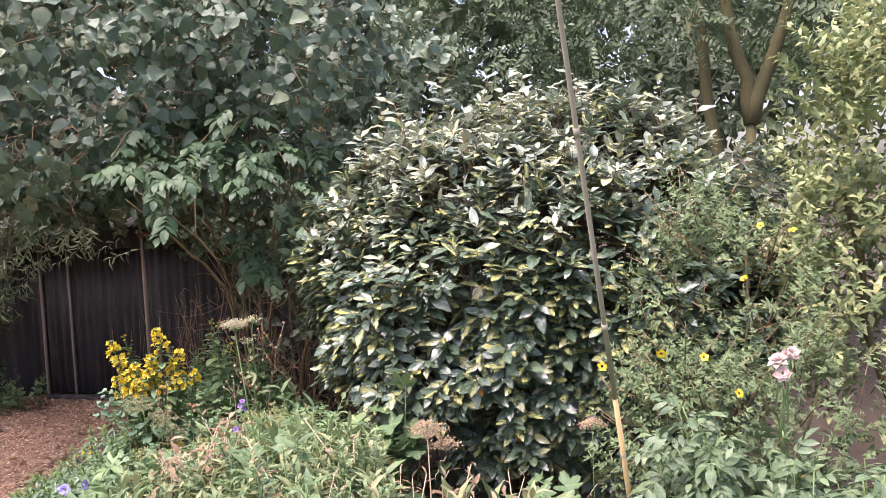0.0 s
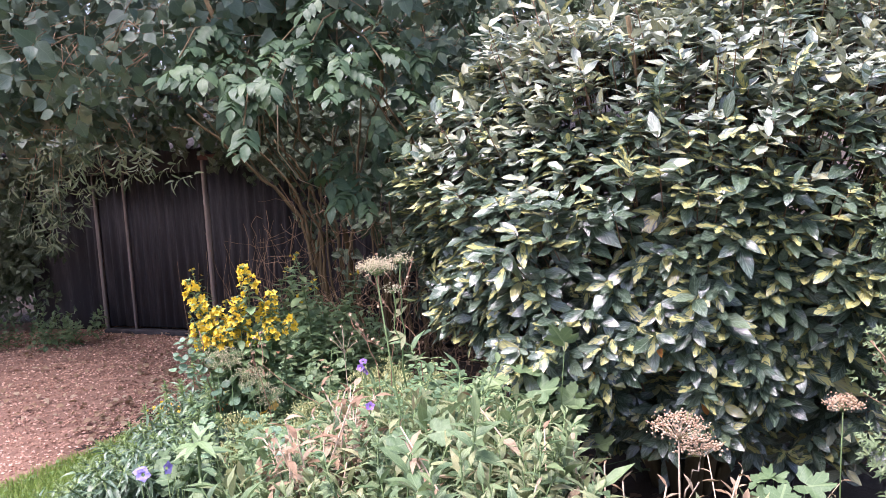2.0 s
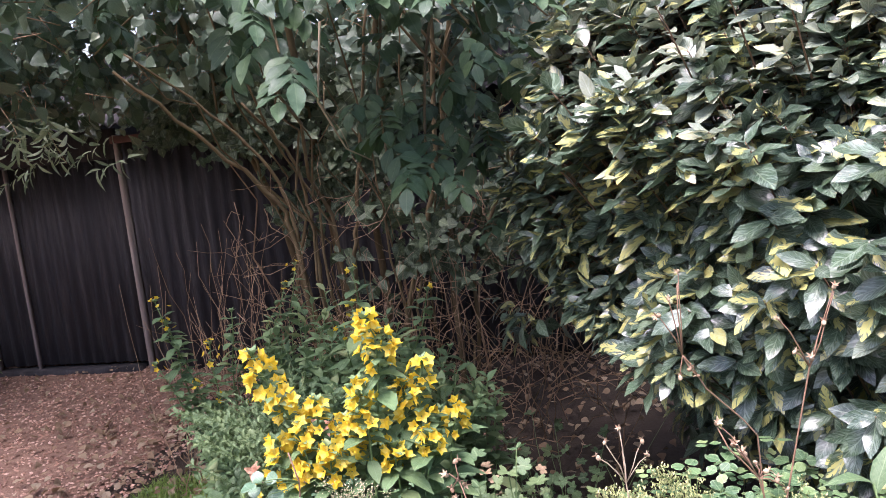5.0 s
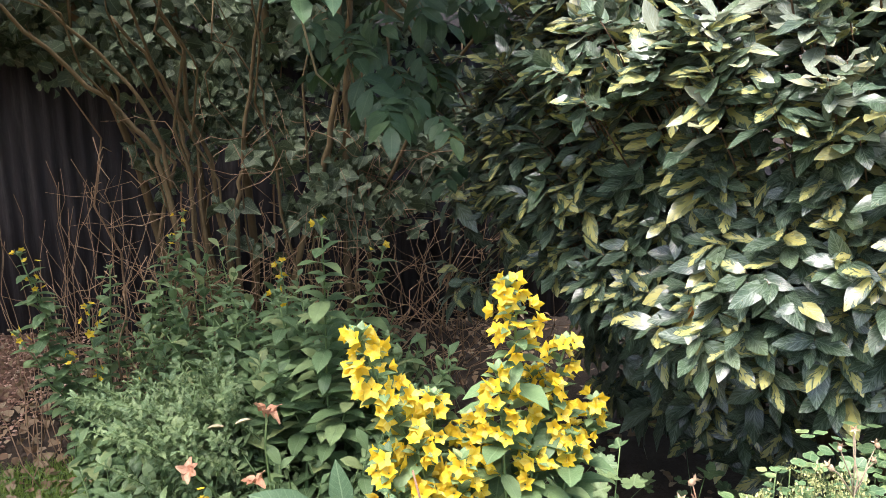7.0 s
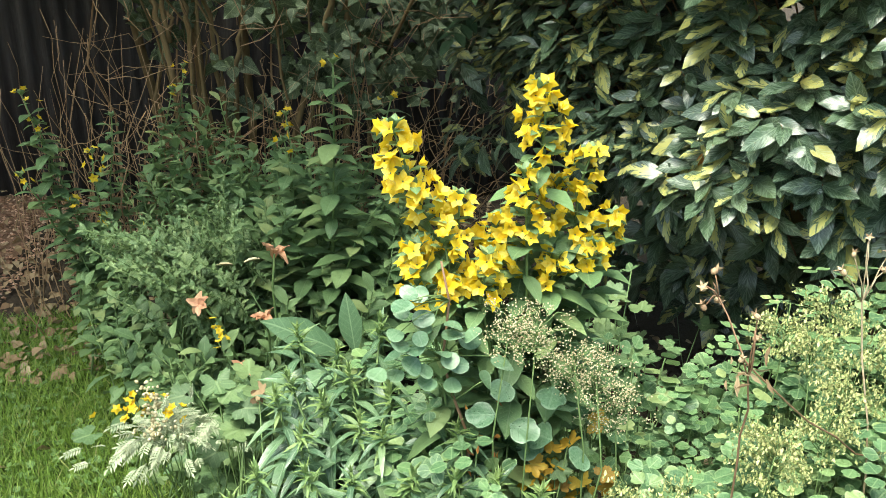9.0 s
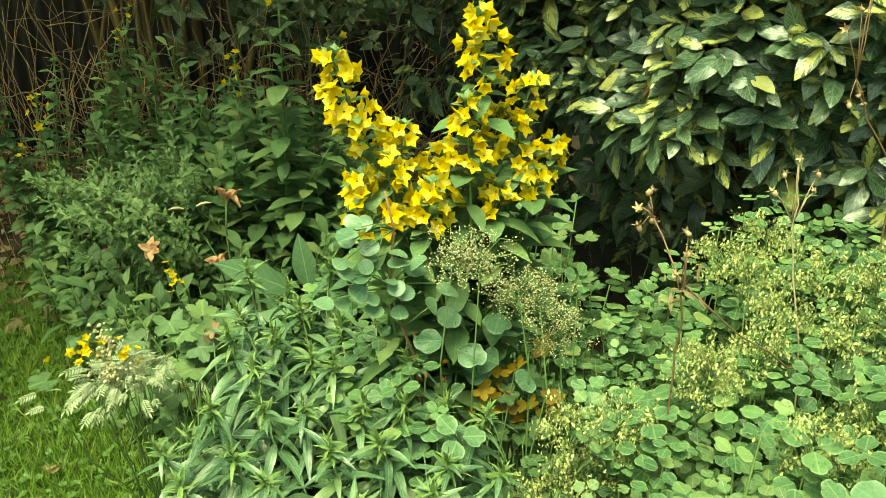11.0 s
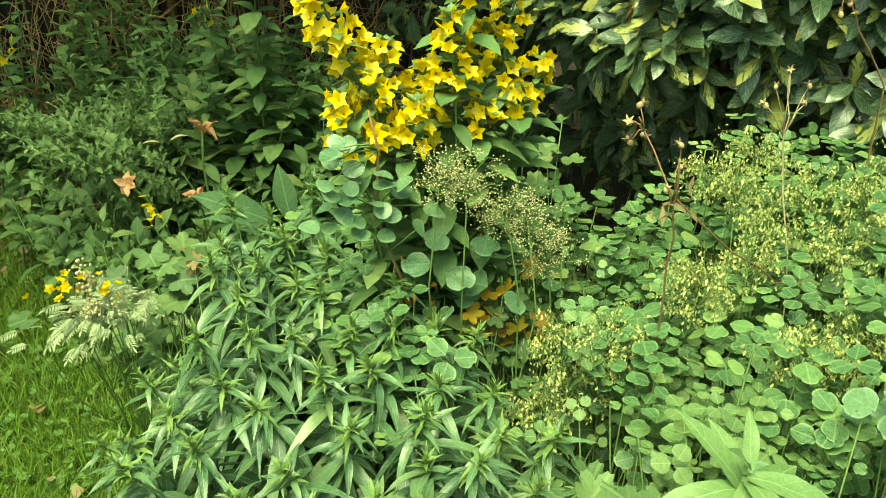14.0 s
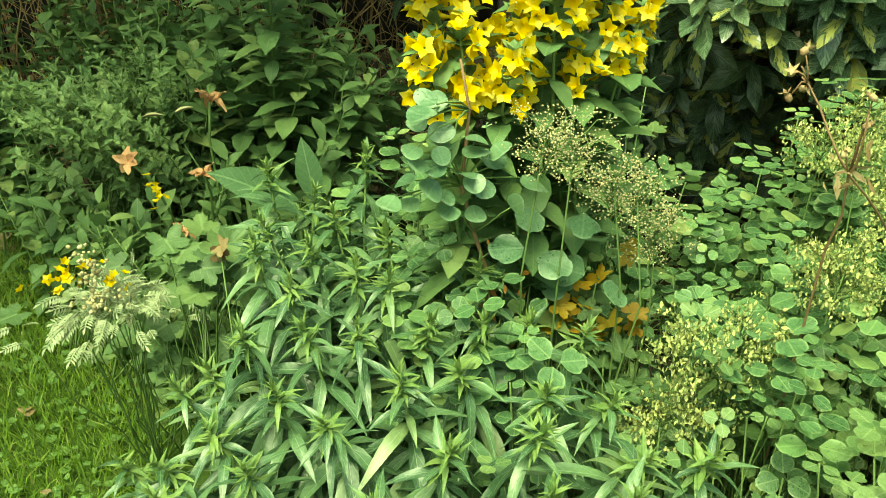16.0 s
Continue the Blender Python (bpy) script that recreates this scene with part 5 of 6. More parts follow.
def whorled(tips, dirs, count, length, low, high, size, shape=(0.85, 1.0, 0.4), bow=1.3):
    """Leaves in a spiral round each shoot: hanging by the angle low at the bottom, standing by the angle high at the tip."""
    n, poses = len(tips), []
    dirs = unit(dirs)
    turn = RNG.uniform(0, 6.28, n)
    for k in range(count):
        f = k / (count - 1)
        a = turn + k * 2.39996 + RNG.normal(0, 0.25, n)
        out = np.stack([np.cos(a), np.sin(a), np.zeros(n)], 1)
        e = (low + (high - low) * f**bow + RNG.normal(0, 0.3, n))[:, None]
        along = out * np.cos(e) + UP * np.sin(e) + dirs * [0.35, 0.35, 0]
        face = UP * np.cos(e) - out * np.sin(e) + RNG.normal(0, 0.22, (n, 3))
        grow = np.interp(f, [0, 0.5, 1], shape)
        poses.append(frames(tips - dirs * (length * (1 - f)), along, face, size * grow * (1 + RNG.normal(0, 0.18, n)).clip(0.6, 1.4)))
    return np.concatenate(poses)


def in_clump(q):
    x, y = q
    if y > 3.38 - 1.3 * max(0, -1.29 - x) or x > np.interp(y, [2.8, 2.98, 3.2, 3.4], [-1.06, -1.10, -1.15, -1.2]):
        return False
    return ((x + 1.33) / 0.31) ** 2 + ((y - 3.05) / 0.37) ** 2 < 1.15


known = np.array([(-1.349, 3.029, 0.679), (-1.275, 2.950, 0.684), (-1.207, 2.923, 0.700), (-1.119, 2.95, 0.68), (-1.208, 3.236, 0.729), (-1.505, 3.188, 0.56), (-1.405, 3.247, 0.6)])
spots = spaced(5000, (-1.64, -1.02, 2.70, 3.44), 0.047, in_clump)
spots = np.array([q for q in spots if np.linalg.norm(known[:, :2] - q, axis=1).min() > 0.05])
ct = np.concatenate([known, np.array([(q[0], q[1], clump_top(q)) for q in spots])])
cd = np.stack([(ct[:, 0] + 1.22) * 2.2, (ct[:, 1] - 3.16) * 1.8, np.ones(len(ct))], 1) + RNG.normal(0, 0.12, ct.shape)
gold = thing("goldenrod_clump", (-1.28, 3.08, GROUND), "dense clump of narrow dark green leaves with budding tips", "plant")
for p, d in zip(ct, unit(cd)):
    part("stem", tube(np.concatenate([bend((-1.28 + 0.55 * (p[0] + 1.28), 3.08 + 0.55 * (p[1] - 3.08), GROUND), p - d * 0.2, 0.02, 0.006, 4), [p]]), 0.003, 0.0016, 5), M_STEM, gold)
poses = whorled(ct, cd, 48, 0.2, -0.85, 0.38, 0.9, (1.0, 1.0, 0.42), 1.4)
leaves(GOLD_LEAF, poses, M_GOLDENROD, gold, 300, (-1.3, 2.8, 0.75))
leaves(TIP_LEAF, whorled(ct + unit(cd) * 0.014, cd, 26, 0.03, 0.0, 1.3, 0.82, (1.1, 1.0, 0.6), 1.0), M_TIP, gold, 60, (-1.3, 2.8, 0.75), rest="tip_foliage", label="yellow-green bud leaf")

# leafy growth behind the day lilies
ft, fd = mound(230, (-1.66, -0.7, 3.98, 5.0), lambda q: 0.52 + 0.12 * math.sin(5 * q[0] + 3 * q[1]) + 0.10 * (q[1] - 4.2) + RNG.normal(0, 0.06), 0.35)
bushy_herb("loosestrife_thicket", "thicket of unflowered leafy loosestrife stems", ft, fd, POINTED, M_LOOSE, 20, 0.3, 0.6, (1.45, 0.7), None, 150, (-1.2, 3.9, 0.6))

# columbine and meadow rue
def trefoil_bed(name, label, n, box, top, single, near, size=(0.38, 0.95), mat=None):
    p, _ = mound(n, box, top, 0.2)
    p = p[(p[:, 0] < -1.0) | (p[:, 1] < np.interp(p[:, 0], [-1.0, -0.95, -0.7, -0.3], [3.32, 3.26, 3.26, 3.36]))]
    p = p[(np.linalg.norm((p - np.array([-0.98, 3.13, 0.0]))[:, :2], axis=1) > 0.10) & (np.linalg.norm((p - np.array([-1.06, 3.02, 0.0]))[:, :2], axis=1) > 0.085)]
    plant = thing(name, (p[:, 0].mean(), p[:, 1].mean(), GROUND), label, "plant")
    d = RNG.normal(0, 1, p.shape) * [1, 1, 0.25]
    layers = np.concatenate([p, p + RNG.normal(0, 0.03, p.shape) - [0, 0, 0.07], p + RNG.normal(0, 0.04, p.shape) - [0, 0, 0.15], p[::2] + RNG.normal(0, 0.05, p[::2].shape) - [0, 0, 0.25]])
    dd = RNG.normal(0, 1, layers.shape) * [1, 1, 0.25]
    poses = frames(layers, dd, UP * 1.6 + RNG.normal(0, 0.36, layers.shape) + [-0.1, -0.2, 0], RNG.uniform(*size, len(layers)))
    leaves(TREFOIL, poses, mat or M_AQUI, plant, single, near, "round-lobed leaf of three", "leaf")
    part("stem_mass", joined([tube(bend((q[0] + RNG.normal(0, 0.05), q[1] + RNG.normal(0, 0.05), GROUND), q, 0.0, 0.01, 4), 0.0018, 0.0012, 3) for q in layers[::3]]), M_STEM, plant, "", "stuff")
    return plant


def aqui_top(q):
    return 0.71 + 0.035 * math.sin(9 * q[0]) + 0.03 * math.sin(7 * q[1] + 1) + RNG.normal(0, 0.034) + 0.08 * max(0, q[0] + 0.75)


trefoil_bed("columbine", "bed of fresh green round-lobed columbine leaves", 900, (-1.02, -0.2, 2.62, 3.48), aqui_top, 220, (-0.95, 2.75, 0.72))
trefoil_bed("columbine", "columbine leaves round the foot of the loosestrife", 190, (-1.25, -0.88, 2.98, 3.45), lambda q: 0.70 + 0.1 * (q[0] + 1.2) + RNG.normal(0, 0.03), 60, (-1.1, 3.0, 0.75))


def puff(n, centre, radius, flat=0.6):
    p = unit(RNG.normal(0, 1, (n, 3))) * (radius * RNG.random((n, 1)) ** 0.4)
    return p * [1, 1, flat] + np.array(centre)


POD = [blade(0.011, [0.0008, 0.0029, 0.0], 0.8, 0.1, 2)]
KNOB = []
for k in range(2):
    bm = bmesh.new()
    bmesh.ops.create_icosphere(bm, subdivisions=1, radius=0.004)
    bmesh.ops.triangulate(bm, faces=bm.faces)
    kv = np.array([v.co[:] for v in bm.verts]) * (1.0 + 0.3 * RNG.random((len(bm.verts), 1))) * [1, 1, 1.3]
    KNOB.append((kv, np.array([[v.index for v in f.verts] for f in bm.faces]), np.zeros((len(kv), 2))))
    bm.free()


def seed_spray(name, label, heads, radius, count, mat, stem_mat, template=POD, size=(0.8, 1.5), flat=0.6, category="seed head", group=""):
    """Loose heads: small pods set along thread-thin side branches of one stalk."""
    for h in heads:
        foot = np.array([h[0] + RNG.normal(0, 0.04), h[1] + RNG.normal(0, 0.04), GROUND])
        plant = thing(name, tuple(foot), label, category, group)
        root = np.array(h) - [0, 0, radius * 0.9]
        part("stalk", tube(bend(foot, np.array(h), 0, 0.008, 7), 0.0024, 0.0008, 5), stem_mat, plant)
        per = 15
        threads, pods = [], []
        for j in range(max(4, count // per)):
            start = root + (np.array(h) - root) * RNG.random()
            way = unit(RNG.normal(0, 1, 3) * [1, 1, 0.3] + [0, 0, 0.5])
            line = bend(start, start + way * radius * RNG.uniform(0.6, 1.2), 0.006, 0.002, 5)
            threads.append(tube(line, 0.0006, 0.0003, 3))
            f = np.repeat(RNG.uniform(0.4, 1.0, 3), per // 3)
            pods.append(np.stack([np.interp(f, np.linspace(0, 1, 5), line[:, i]) for i in range(3)], 1) + RNG.normal(0, 0.004, (per, 3)))
        p = np.concatenate(pods)
        part("thread_branch", joined(threads), stem_mat, plant, "", "stuff")
        part("seed_mass", spread(template, frames(p, RNG.normal(0, 0.45, p.shape) + [0, 0, -1 if template is POD else 1], RNG.normal(0, 1, p.shape), RNG.uniform(*size, len(p)))), mat, plant, "", "stuff")


seed_spray("meadow_rue", "airy yellow-green seed head of meadow rue", [(-0.7, 3.08, 0.79), (-0.7, 3.01, 0.78), (-0.61, 3.04, 0.8), (-0.58, 2.98, 0.8), (-0.78, 2.96, 0.77), (-0.67, 2.93, 0.78), (-0.7, 3.13, 0.8), (-0.62, 3.14, 0.82), (-0.84, 2.97, 0.75), (-0.84, 2.81, 0.75), (-0.77, 2.81, 0.75), (-1.036, 2.95, 0.735), (-0.976, 2.95, 0.715), (-1.023, 2.95, 0.67), (-1.057, 2.95, 0.65), (-0.858, 2.95, 0.75), (-0.5, 3.0, 0.82)], 0.05, 510, M_SEED, M_STEM, POD, (0.36, 0.68), group="seed heads in the bed")
seed_spray("meadow_rue", "fading brownish seed spray above the columbine", [(-1.12, 3.08, 0.885), (-1.085, 3.085, 0.875), (-1.04, 3.08, 0.83), (-1.01, 3.08, 0.81), (-0.98, 3.08, 0.765)], 0.045, 520, M_CREAM, M_STEM, KNOB, (0.12, 0.24), 1.1, group="seed heads in the bed")


# pale lance-leaved perennials in the front of the bed
def pale_top(q):
    return 0.90 + 0.03 * math.sin(8 * q[0] + 2 * q[1]) - 0.12 * max(0, -0.55 - q[0]) - 0.14 * max(0, q[1] - 2.3) + RNG.normal(0, 0.025)


ptips, pdirs = mound(290, (-0.85, 0.05, 1.55, 2.65), pale_top, 0.35)
in_bed = ptips[:, 0] < np.interp(ptips[:, 1], [1.6, 2.0, 2.3, 2.6], [0.0, -0.1, -0.16, -0.22])
ptips, pdirs = ptips[in_bed], pdirs[in_bed]
bushy_herb("phlox_clump", "pale yellow-green lance-leaved perennials going over", ptips, pdirs, PHLOX, M_PHLOX, 14, 0.14, 0.6, (1.6, 0.5), None, 220, (-0.5, 2.0, 0.9), None, None)
dt, dd2 = mound(60, (-0.82, -0.55, 2.12, 2.62), lambda q: pale_top(q) + 0.03 + RNG.normal(0, 0.03), 0.5)
bushy_herb("withered_stems", "withered brown leaves and stalks among the pale perennials", dt, dd2, PHLOX, M_DEADLEAF, 10, 0.16, 0.5, (2.1, 0.8), None, 60, (-0.65, 2.2, 0.9), M_DRYSTEM, droop=0.5)
dt, dd2 = mound(40, (-0.5, 0.1, 1.7, 2.3), lambda q: pale_top(q) + RNG.normal(0, 0.03), 0.5)
bushy_herb("withered_stems", "thin pinkish brown dead stalks", dt, dd2, PHLOX, M_DEADLEAF, 9, 0.16, 0.48, (2.1, 0.8), None, 40, (-0.2, 2.0, 0.9), M_DRYSTEM, droop=0.5)
dt, dd2 = mound(40, (-0.05, 0.5, 2.35, 2.75), lambda q: 0.5 + RNG.normal(0, 0.1), 0.8)
bushy_herb("withered_stems", "dead brown stalks in the hollow under the evergreen bush", dt, dd2, PHLOX, M_DEADLEAF, 6, 0.2, 0.4, (2.1, 0.8), None, 40, (0.2, 2.3, 0.5), M_DRYSTEM, droop=0.6)
gt, gd = mound(110, (-0.9, -0.1, 1.7, 2.8), lambda q: pale_top(q) + 0.01 + RNG.normal(0, 0.03), 0.4)
in_bed = gt[:, 0] < np.interp(gt[:, 1], [1.6, 2.0, 2.3, 2.6], [0.0, -0.1, -0.16, -0.22])
bushy_herb("perennial_clump", "grey-green lance-leaved perennials mixed into the bed", gt[in_bed], gd[in_bed], PHLOX, M_PALM, 13, 0.14, 0.72, (1.5, 0.6), None, 80, (-0.5, 2.0, 0.9))
wt, wd = mound(230, (-0.88, 0.0, 1.6, 2.8), lambda q: pale_top(q) - 0.02 + RNG.normal(0, 0.03), 0.3)
in_bed = wt[:, 0] < np.interp(wt[:, 1], [1.6, 2.0, 2.3, 2.6], [0.0, -0.1, -0.16, -0.22])
wt, wd = wt[in_bed], wd[in_bed]
bushy_herb("mixed_weeds", "fine small-leaved green weeds between the perennials", wt, wd, SMALL, M_POT, 22, 0.13, 1.15, (1.4, 0.5), None, 150, (-0.5, 2.0, 0.9))
ptips, pdirs = mound(14, (0.0, 0.24, 1.85, 2.1), lambda q: 0.82 + RNG.normal(0, 0.03), 0.4)
bushy_herb("phlox_clump", "small clump of pale lance-leaved perennials", ptips, pdirs, PHLOX, M_PHLOX, 15, 0.17, 1.0, (1.4, 0.4), None, 60, (0.2, 2.0, 0.85))
lobed_later = [("mallow", "yellowing round lobed leaves among the perennials", (9, (-0.478, 2.29, 0.93), (0.04, 0.04, 0.02)), 0.7), ("mallow", "lobed leaves beside the dry umbel", (9, (0.3, 2.45, 0.72), (0.07, 0.05, 0.03)), 0.95)]
shoot = thing("lily_shoot", (-1.045, 2.672, GROUND), "fresh pale green shoot with broad lance leaves", "plant")
part("stem", stalk((-1.04, 2.68, GROUND), (-1.045, 2.672, 0.775), 0.006, 0.004), M_STEM, shoot)
LANCE = [blade(0.088, [0.005, 0.0105, 0.0115, 0.0075, 0.0], f, c, 5, 0.15) for f, c in ((0.3, 0.25), (0.2, 0.45))]
for k, (turn, rise, size) in enumerate(((0.2, 0.1, 1.0), (1.25, 0.9, 0.85), (2.1, 1.3, 0.95), (2.95, 0.15, 1.05), (3.9, -0.1, 0.8), (4.6, 0.25, 0.9), (5.5, 0.0, 1.0), (0.8, 1.6, 0.6), (3.4, 1.8, 0.5))):
    way = np.array([[math.cos(turn), math.sin(turn), rise]])
    pieces("leaf", [LANCE[k % 2]], frames(np.array([(-1.045, 2.672, 0.752 + 0.004 * k)]), way, UP * 1.2 - way * 0.4 + [0, -0.3, 0], np.array([size])), M_SHOOT, shoot)

# lobed leaves among the perennials
def lobed(name, label, points, size, mat, lean=0.35, single=40, spread_face=(-0.15, -0.4, 1.0), shapes=LOBED):
    p = np.asarray(points, float)
    plant = thing(name, (p[:, 0].mean(), p[:, 1].mean(), GROUND), label, "plant")
    poses = frames(p, RNG.normal(0, 1, p.shape) * [1, 1, 0.2], np.array(spread_face) + RNG.normal(0, lean, p.shape), np.asarray(size) * RNG.uniform(0.75, 1.2, len(p)))
    leaves(shapes, poses, mat, plant, single)
    part("stem_mass", joined([tube(bend((p[:, 0].mean() + RNG.normal(0, 0.05), p[:, 1].mean() + RNG.normal(0, 0.05), GROUND), q, 0.02, 0.01, 5), 0.0016, 0.001, 4) for q in p[::2]]), M_STEM, plant, "", "stuff")


lobed("mallow", "cluster of large pale lobed leaves at the foot of the bush", cloud(46, (-0.22, 2.98, 0.72), (0.1, 0.06, 0.06)), 1.1, M_PALM)
for nm, lab, where, big in lobed_later:
    lobed(nm, lab, cloud(*where), big, M_PALM)
lobed("cranesbill", "pale lobed leaves beside the loosestrife", cloud(60, (-0.86, 3.3, 0.72), (0.06, 0.05, 0.05)), 0.42, M_PALM)
lobed("ground_ivy", "low dark leaves carpeting the soil under the bush", cloud(150, (-0.45, 3.75, 0.26), (0.26, 0.22, 0.06)), 0.5, M_PALM)
lobed("ground_ivy", "dark lobed leaves carpeting the hollow beside the bush", cloud(240, (-0.62, 4.05, 0.24), (0.2, 0.3, 0.07)), 0.5, M_PALM)
lobed("mallow", "lobed green leaves under the evergreen bush", cloud(14, (-0.6, 3.7, 0.42), (0.15, 0.12, 0.08)), 0.7, M_PALM)
lobed("cranesbill", "lobed green leaves edging the lawn", cloud(44, (-1.36, 3.78, 0.36), (0.08, 0.07, 0.05)), 0.62, M_PALM)
lobed("cranesbill", "lobed leaves with bluish sheen edging the bed", cloud(30, (-1.55, 2.9, 0.36), (0.06, 0.12, 0.05)), 0.6, M_PALM)
yl = np.array([(-0.983, 3.17, 0.653), (-1.042, 3.17, 0.61), (-1.038, 3.17, 0.639), (-0.998, 3.17, 0.626), (-0.96, 3.17, 0.597), (-0.927, 3.17, 0.596), (-0.911, 3.17, 0.573), (-0.95, 3.17, 0.684), (-1.011, 3.17, 0.615), (-0.966, 3.17, 0.572), (-0.944, 3.17, 0.568), (-1.005, 3.17, 0.651), (-1.02, 3.17, 0.6), (-0.99, 3.17, 0.59)])
yl = yl + 0.07 * (np.array([-1.48, 2.4, 1.2]) - yl)
lobed("cranesbill", "yellow and brown autumn leaves low in the bed", yl, 0.37, M_YELLOWED, 0.7, spread_face=(-0.3, -0.8, 0.8))
lobed("cranesbill", "low green lobed leaves under the yellowed ones", cloud(60, (-1.0, 3.07, 0.56), (0.06, 0.045, 0.03)), 0.42, M_PALM)
lobed("cranesbill", "small green lobed leaves among the yellowed ones", np.concatenate([yl + [0.02, 0.02, -0.015], yl + [-0.015, 0.0, -0.03]]), 0.36, M_PALM, 0.5, spread_face=(-0.3, -0.8, 0.8))
lobed("cranesbill", "fresh pale lobed leaves between the clump and the lawn", cloud(22, (-1.35, 3.52, 0.585), (0.032, 0.03, 0.022)), 0.6, M_PALM, 0.3, spread_face=(-0.15, -0.7, 0.9))
lobed("cranesbill", "fading yellow and brown lobed leaf", [(-1.345, 3.46, 0.64), (-1.352, 3.46, 0.63)], 0.36, M_DEADLEAF, 0.3, spread_face=(-0.15, -0.8, 0.6))
lobed("cranesbill", "fresh lobed leaves at the front of the bed", cloud(14, (-1.2, 2.8, 0.65), (0.06, 0.02, 0.02)), 0.38, M_PALM)
lobed("columbine", "pale fresh young columbine leaves behind the lily shoot", cloud(34, (-0.985, 2.765, 0.715), (0.05, 0.03, 0.02)), 0.5, M_YOUNG, 0.3, shapes=TREFOIL)
lobed("columbine", "pale yellow-green columbine leaves among the seed sprays", cloud(34, (-0.99, 2.93, 0.66), (0.09, 0.05, 0.03)), 0.5, M_YOUNG, 0.3, shapes=TREFOIL)
lobed("columbine", "large glaucous round leaves with water drops", cloud(22, (-0.87, 2.69, 0.75), (0.07, 0.035, 0.02)), 1.2, M_DISC, 0.3, 22, shapes=ROUNDLET)
lobed("cranesbill", "deeply cut fresh leaves at the front of the columbines", cloud(18, (-1.12, 2.72, 0.69), (0.035, 0.03, 0.025)), 0.55, M_PALM, 0.35)
lobed("herb_robert", "pinkish fading leaves under the loosestrife", cloud(22, (-0.9, 3.4, 0.7), (0.04, 0.04, 0.06)), 0.26, M_DEADLEAF)
nt, nd = mound(70, (-4.5, -3.25, 6.5, 7.05), lambda q: 0.24 + RNG.normal(0, 0.05), 0.3)
bushy_herb("nettle_patch", "low green weeds at the foot of the shed", nt, nd, POINTED, M_PALM, 12, 0.15, 0.6, (1.4, 0.6), None, 60)

# glaucous round leaves on one stalk
disc = thing("honesty_plant", (-1.15, 3.14, GROUND), "reddish stalk set with round glaucous bluish leaves beaded with rain", "plant")
line = np.array([(-1.14, 3.16, GROUND), (-1.135, 3.14, 0.55), (-1.148, 3.12, 0.731), (-1.166, 3.12, 0.781), (-1.181, 3.12, 0.833), (-1.175, 3.12, 0.904), (-1.185, 3.12, 0.95)])
part("stalk", tube(line, 0.0024, 0.0012, 6), M_REDSTEM, disc)
DISC = []
for k, long in enumerate((1.05, 1.2, 0.95)):
    a = np.linspace(0, 2 * math.pi, 22)[:-1]
    dv = np.concatenate([[(0, 0.011, 0)], np.stack([0.0108 * np.sin(a), 0.0108 * long * (1 - np.cos(a)), 0.0016 * np.cos(2 * a + k) + 0.0012], 1)])
    DISC.append((dv, np.array([(0, 1 + (i + 1) % 21, 1 + i) for i in range(21)]), np.stack([0.5 + 28 * dv[:, 0], 0.05 + 36 * dv[:, 1]], 1)))
dp = np.array([(x, 3.10 + 0.012 * math.sin(9 * k), z) for k, (x, z) in enumerate(((-1.226, 0.908), (-1.196, 0.893), (-1.22, 0.887), (-1.199, 0.878), (-1.231, 0.873), (-1.247, 0.853), (-1.22, 0.853), (-1.207, 0.839), (-1.189, 0.853), (-1.172, 0.848), (-1.141, 0.856), (-1.146, 0.818), (-1.172, 0.881), (-1.246, 0.921), (-1.206, 0.915), (-1.255, 0.842), (-1.16, 0.835), (-1.235, 0.835), (-1.214, 0.87), (-1.185, 0.87), (-1.238, 0.89), (-1.155, 0.872), (-1.13, 0.84), (-1.2, 0.825), (-1.175, 0.815), (-1.222, 0.925)))])
pieces("leaf", DISC, frames(dp, RNG.normal(0, 1, dp.shape) * [1, 1, 0.25] + [-0.5, -0.4, 0], UP + [-0.15, -0.55, 0] + RNG.normal(0, 0.28, dp.shape), RNG.uniform(0.8, 1.12, len(dp))), M_DISC, disc)
for q in dp:
    at = line[np.argmin(np.abs(line[:, 2] - q[2] + 0.02))]
    part("leaf_stalk", tube(bend(at, q, 0.004, 0.002, 4), 0.001, 0.0007, 4), M_STEM, disc)
rl = np.array([(-1.134, 3.1, 0.766), (-1.093, 3.1, 0.743), (-1.109, 3.11, 0.791), (-1.047, 3.11, 0.775), (-1.058, 3.1, 0.722), (-1.126, 3.07, 0.657), (-1.168, 3.05, 0.663), (-1.075, 3.12, 0.70), (-1.02, 3.12, 0.74), (-1.15, 3.1, 0.70), (-1.02, 3.08, 0.70)])
pieces("leaf", [scallop(0.017, 0.2, c) for c in (0.15, -0.15)], frames(rl, RNG.normal(0, 1, rl.shape) * [1, 1, 0.3], UP + [-0.15, -0.8, 0] + RNG.normal(0, 0.25, rl.shape), RNG.uniform(0.8, 1.2, len(rl))), M_DISC, disc)
dry = cloud(26, (-1.143, 3.1, 0.705), (0.014, 0.012, 0.04))
pieces("dry_leaf", SMALL, frames(dry, RNG.normal(0, 1, dry.shape), RNG.normal(0, 1, dry.shape), RNG.uniform(0.25, 0.5, len(dry))), M_ORANGE, disc, "shrivelled orange-brown leaflet")

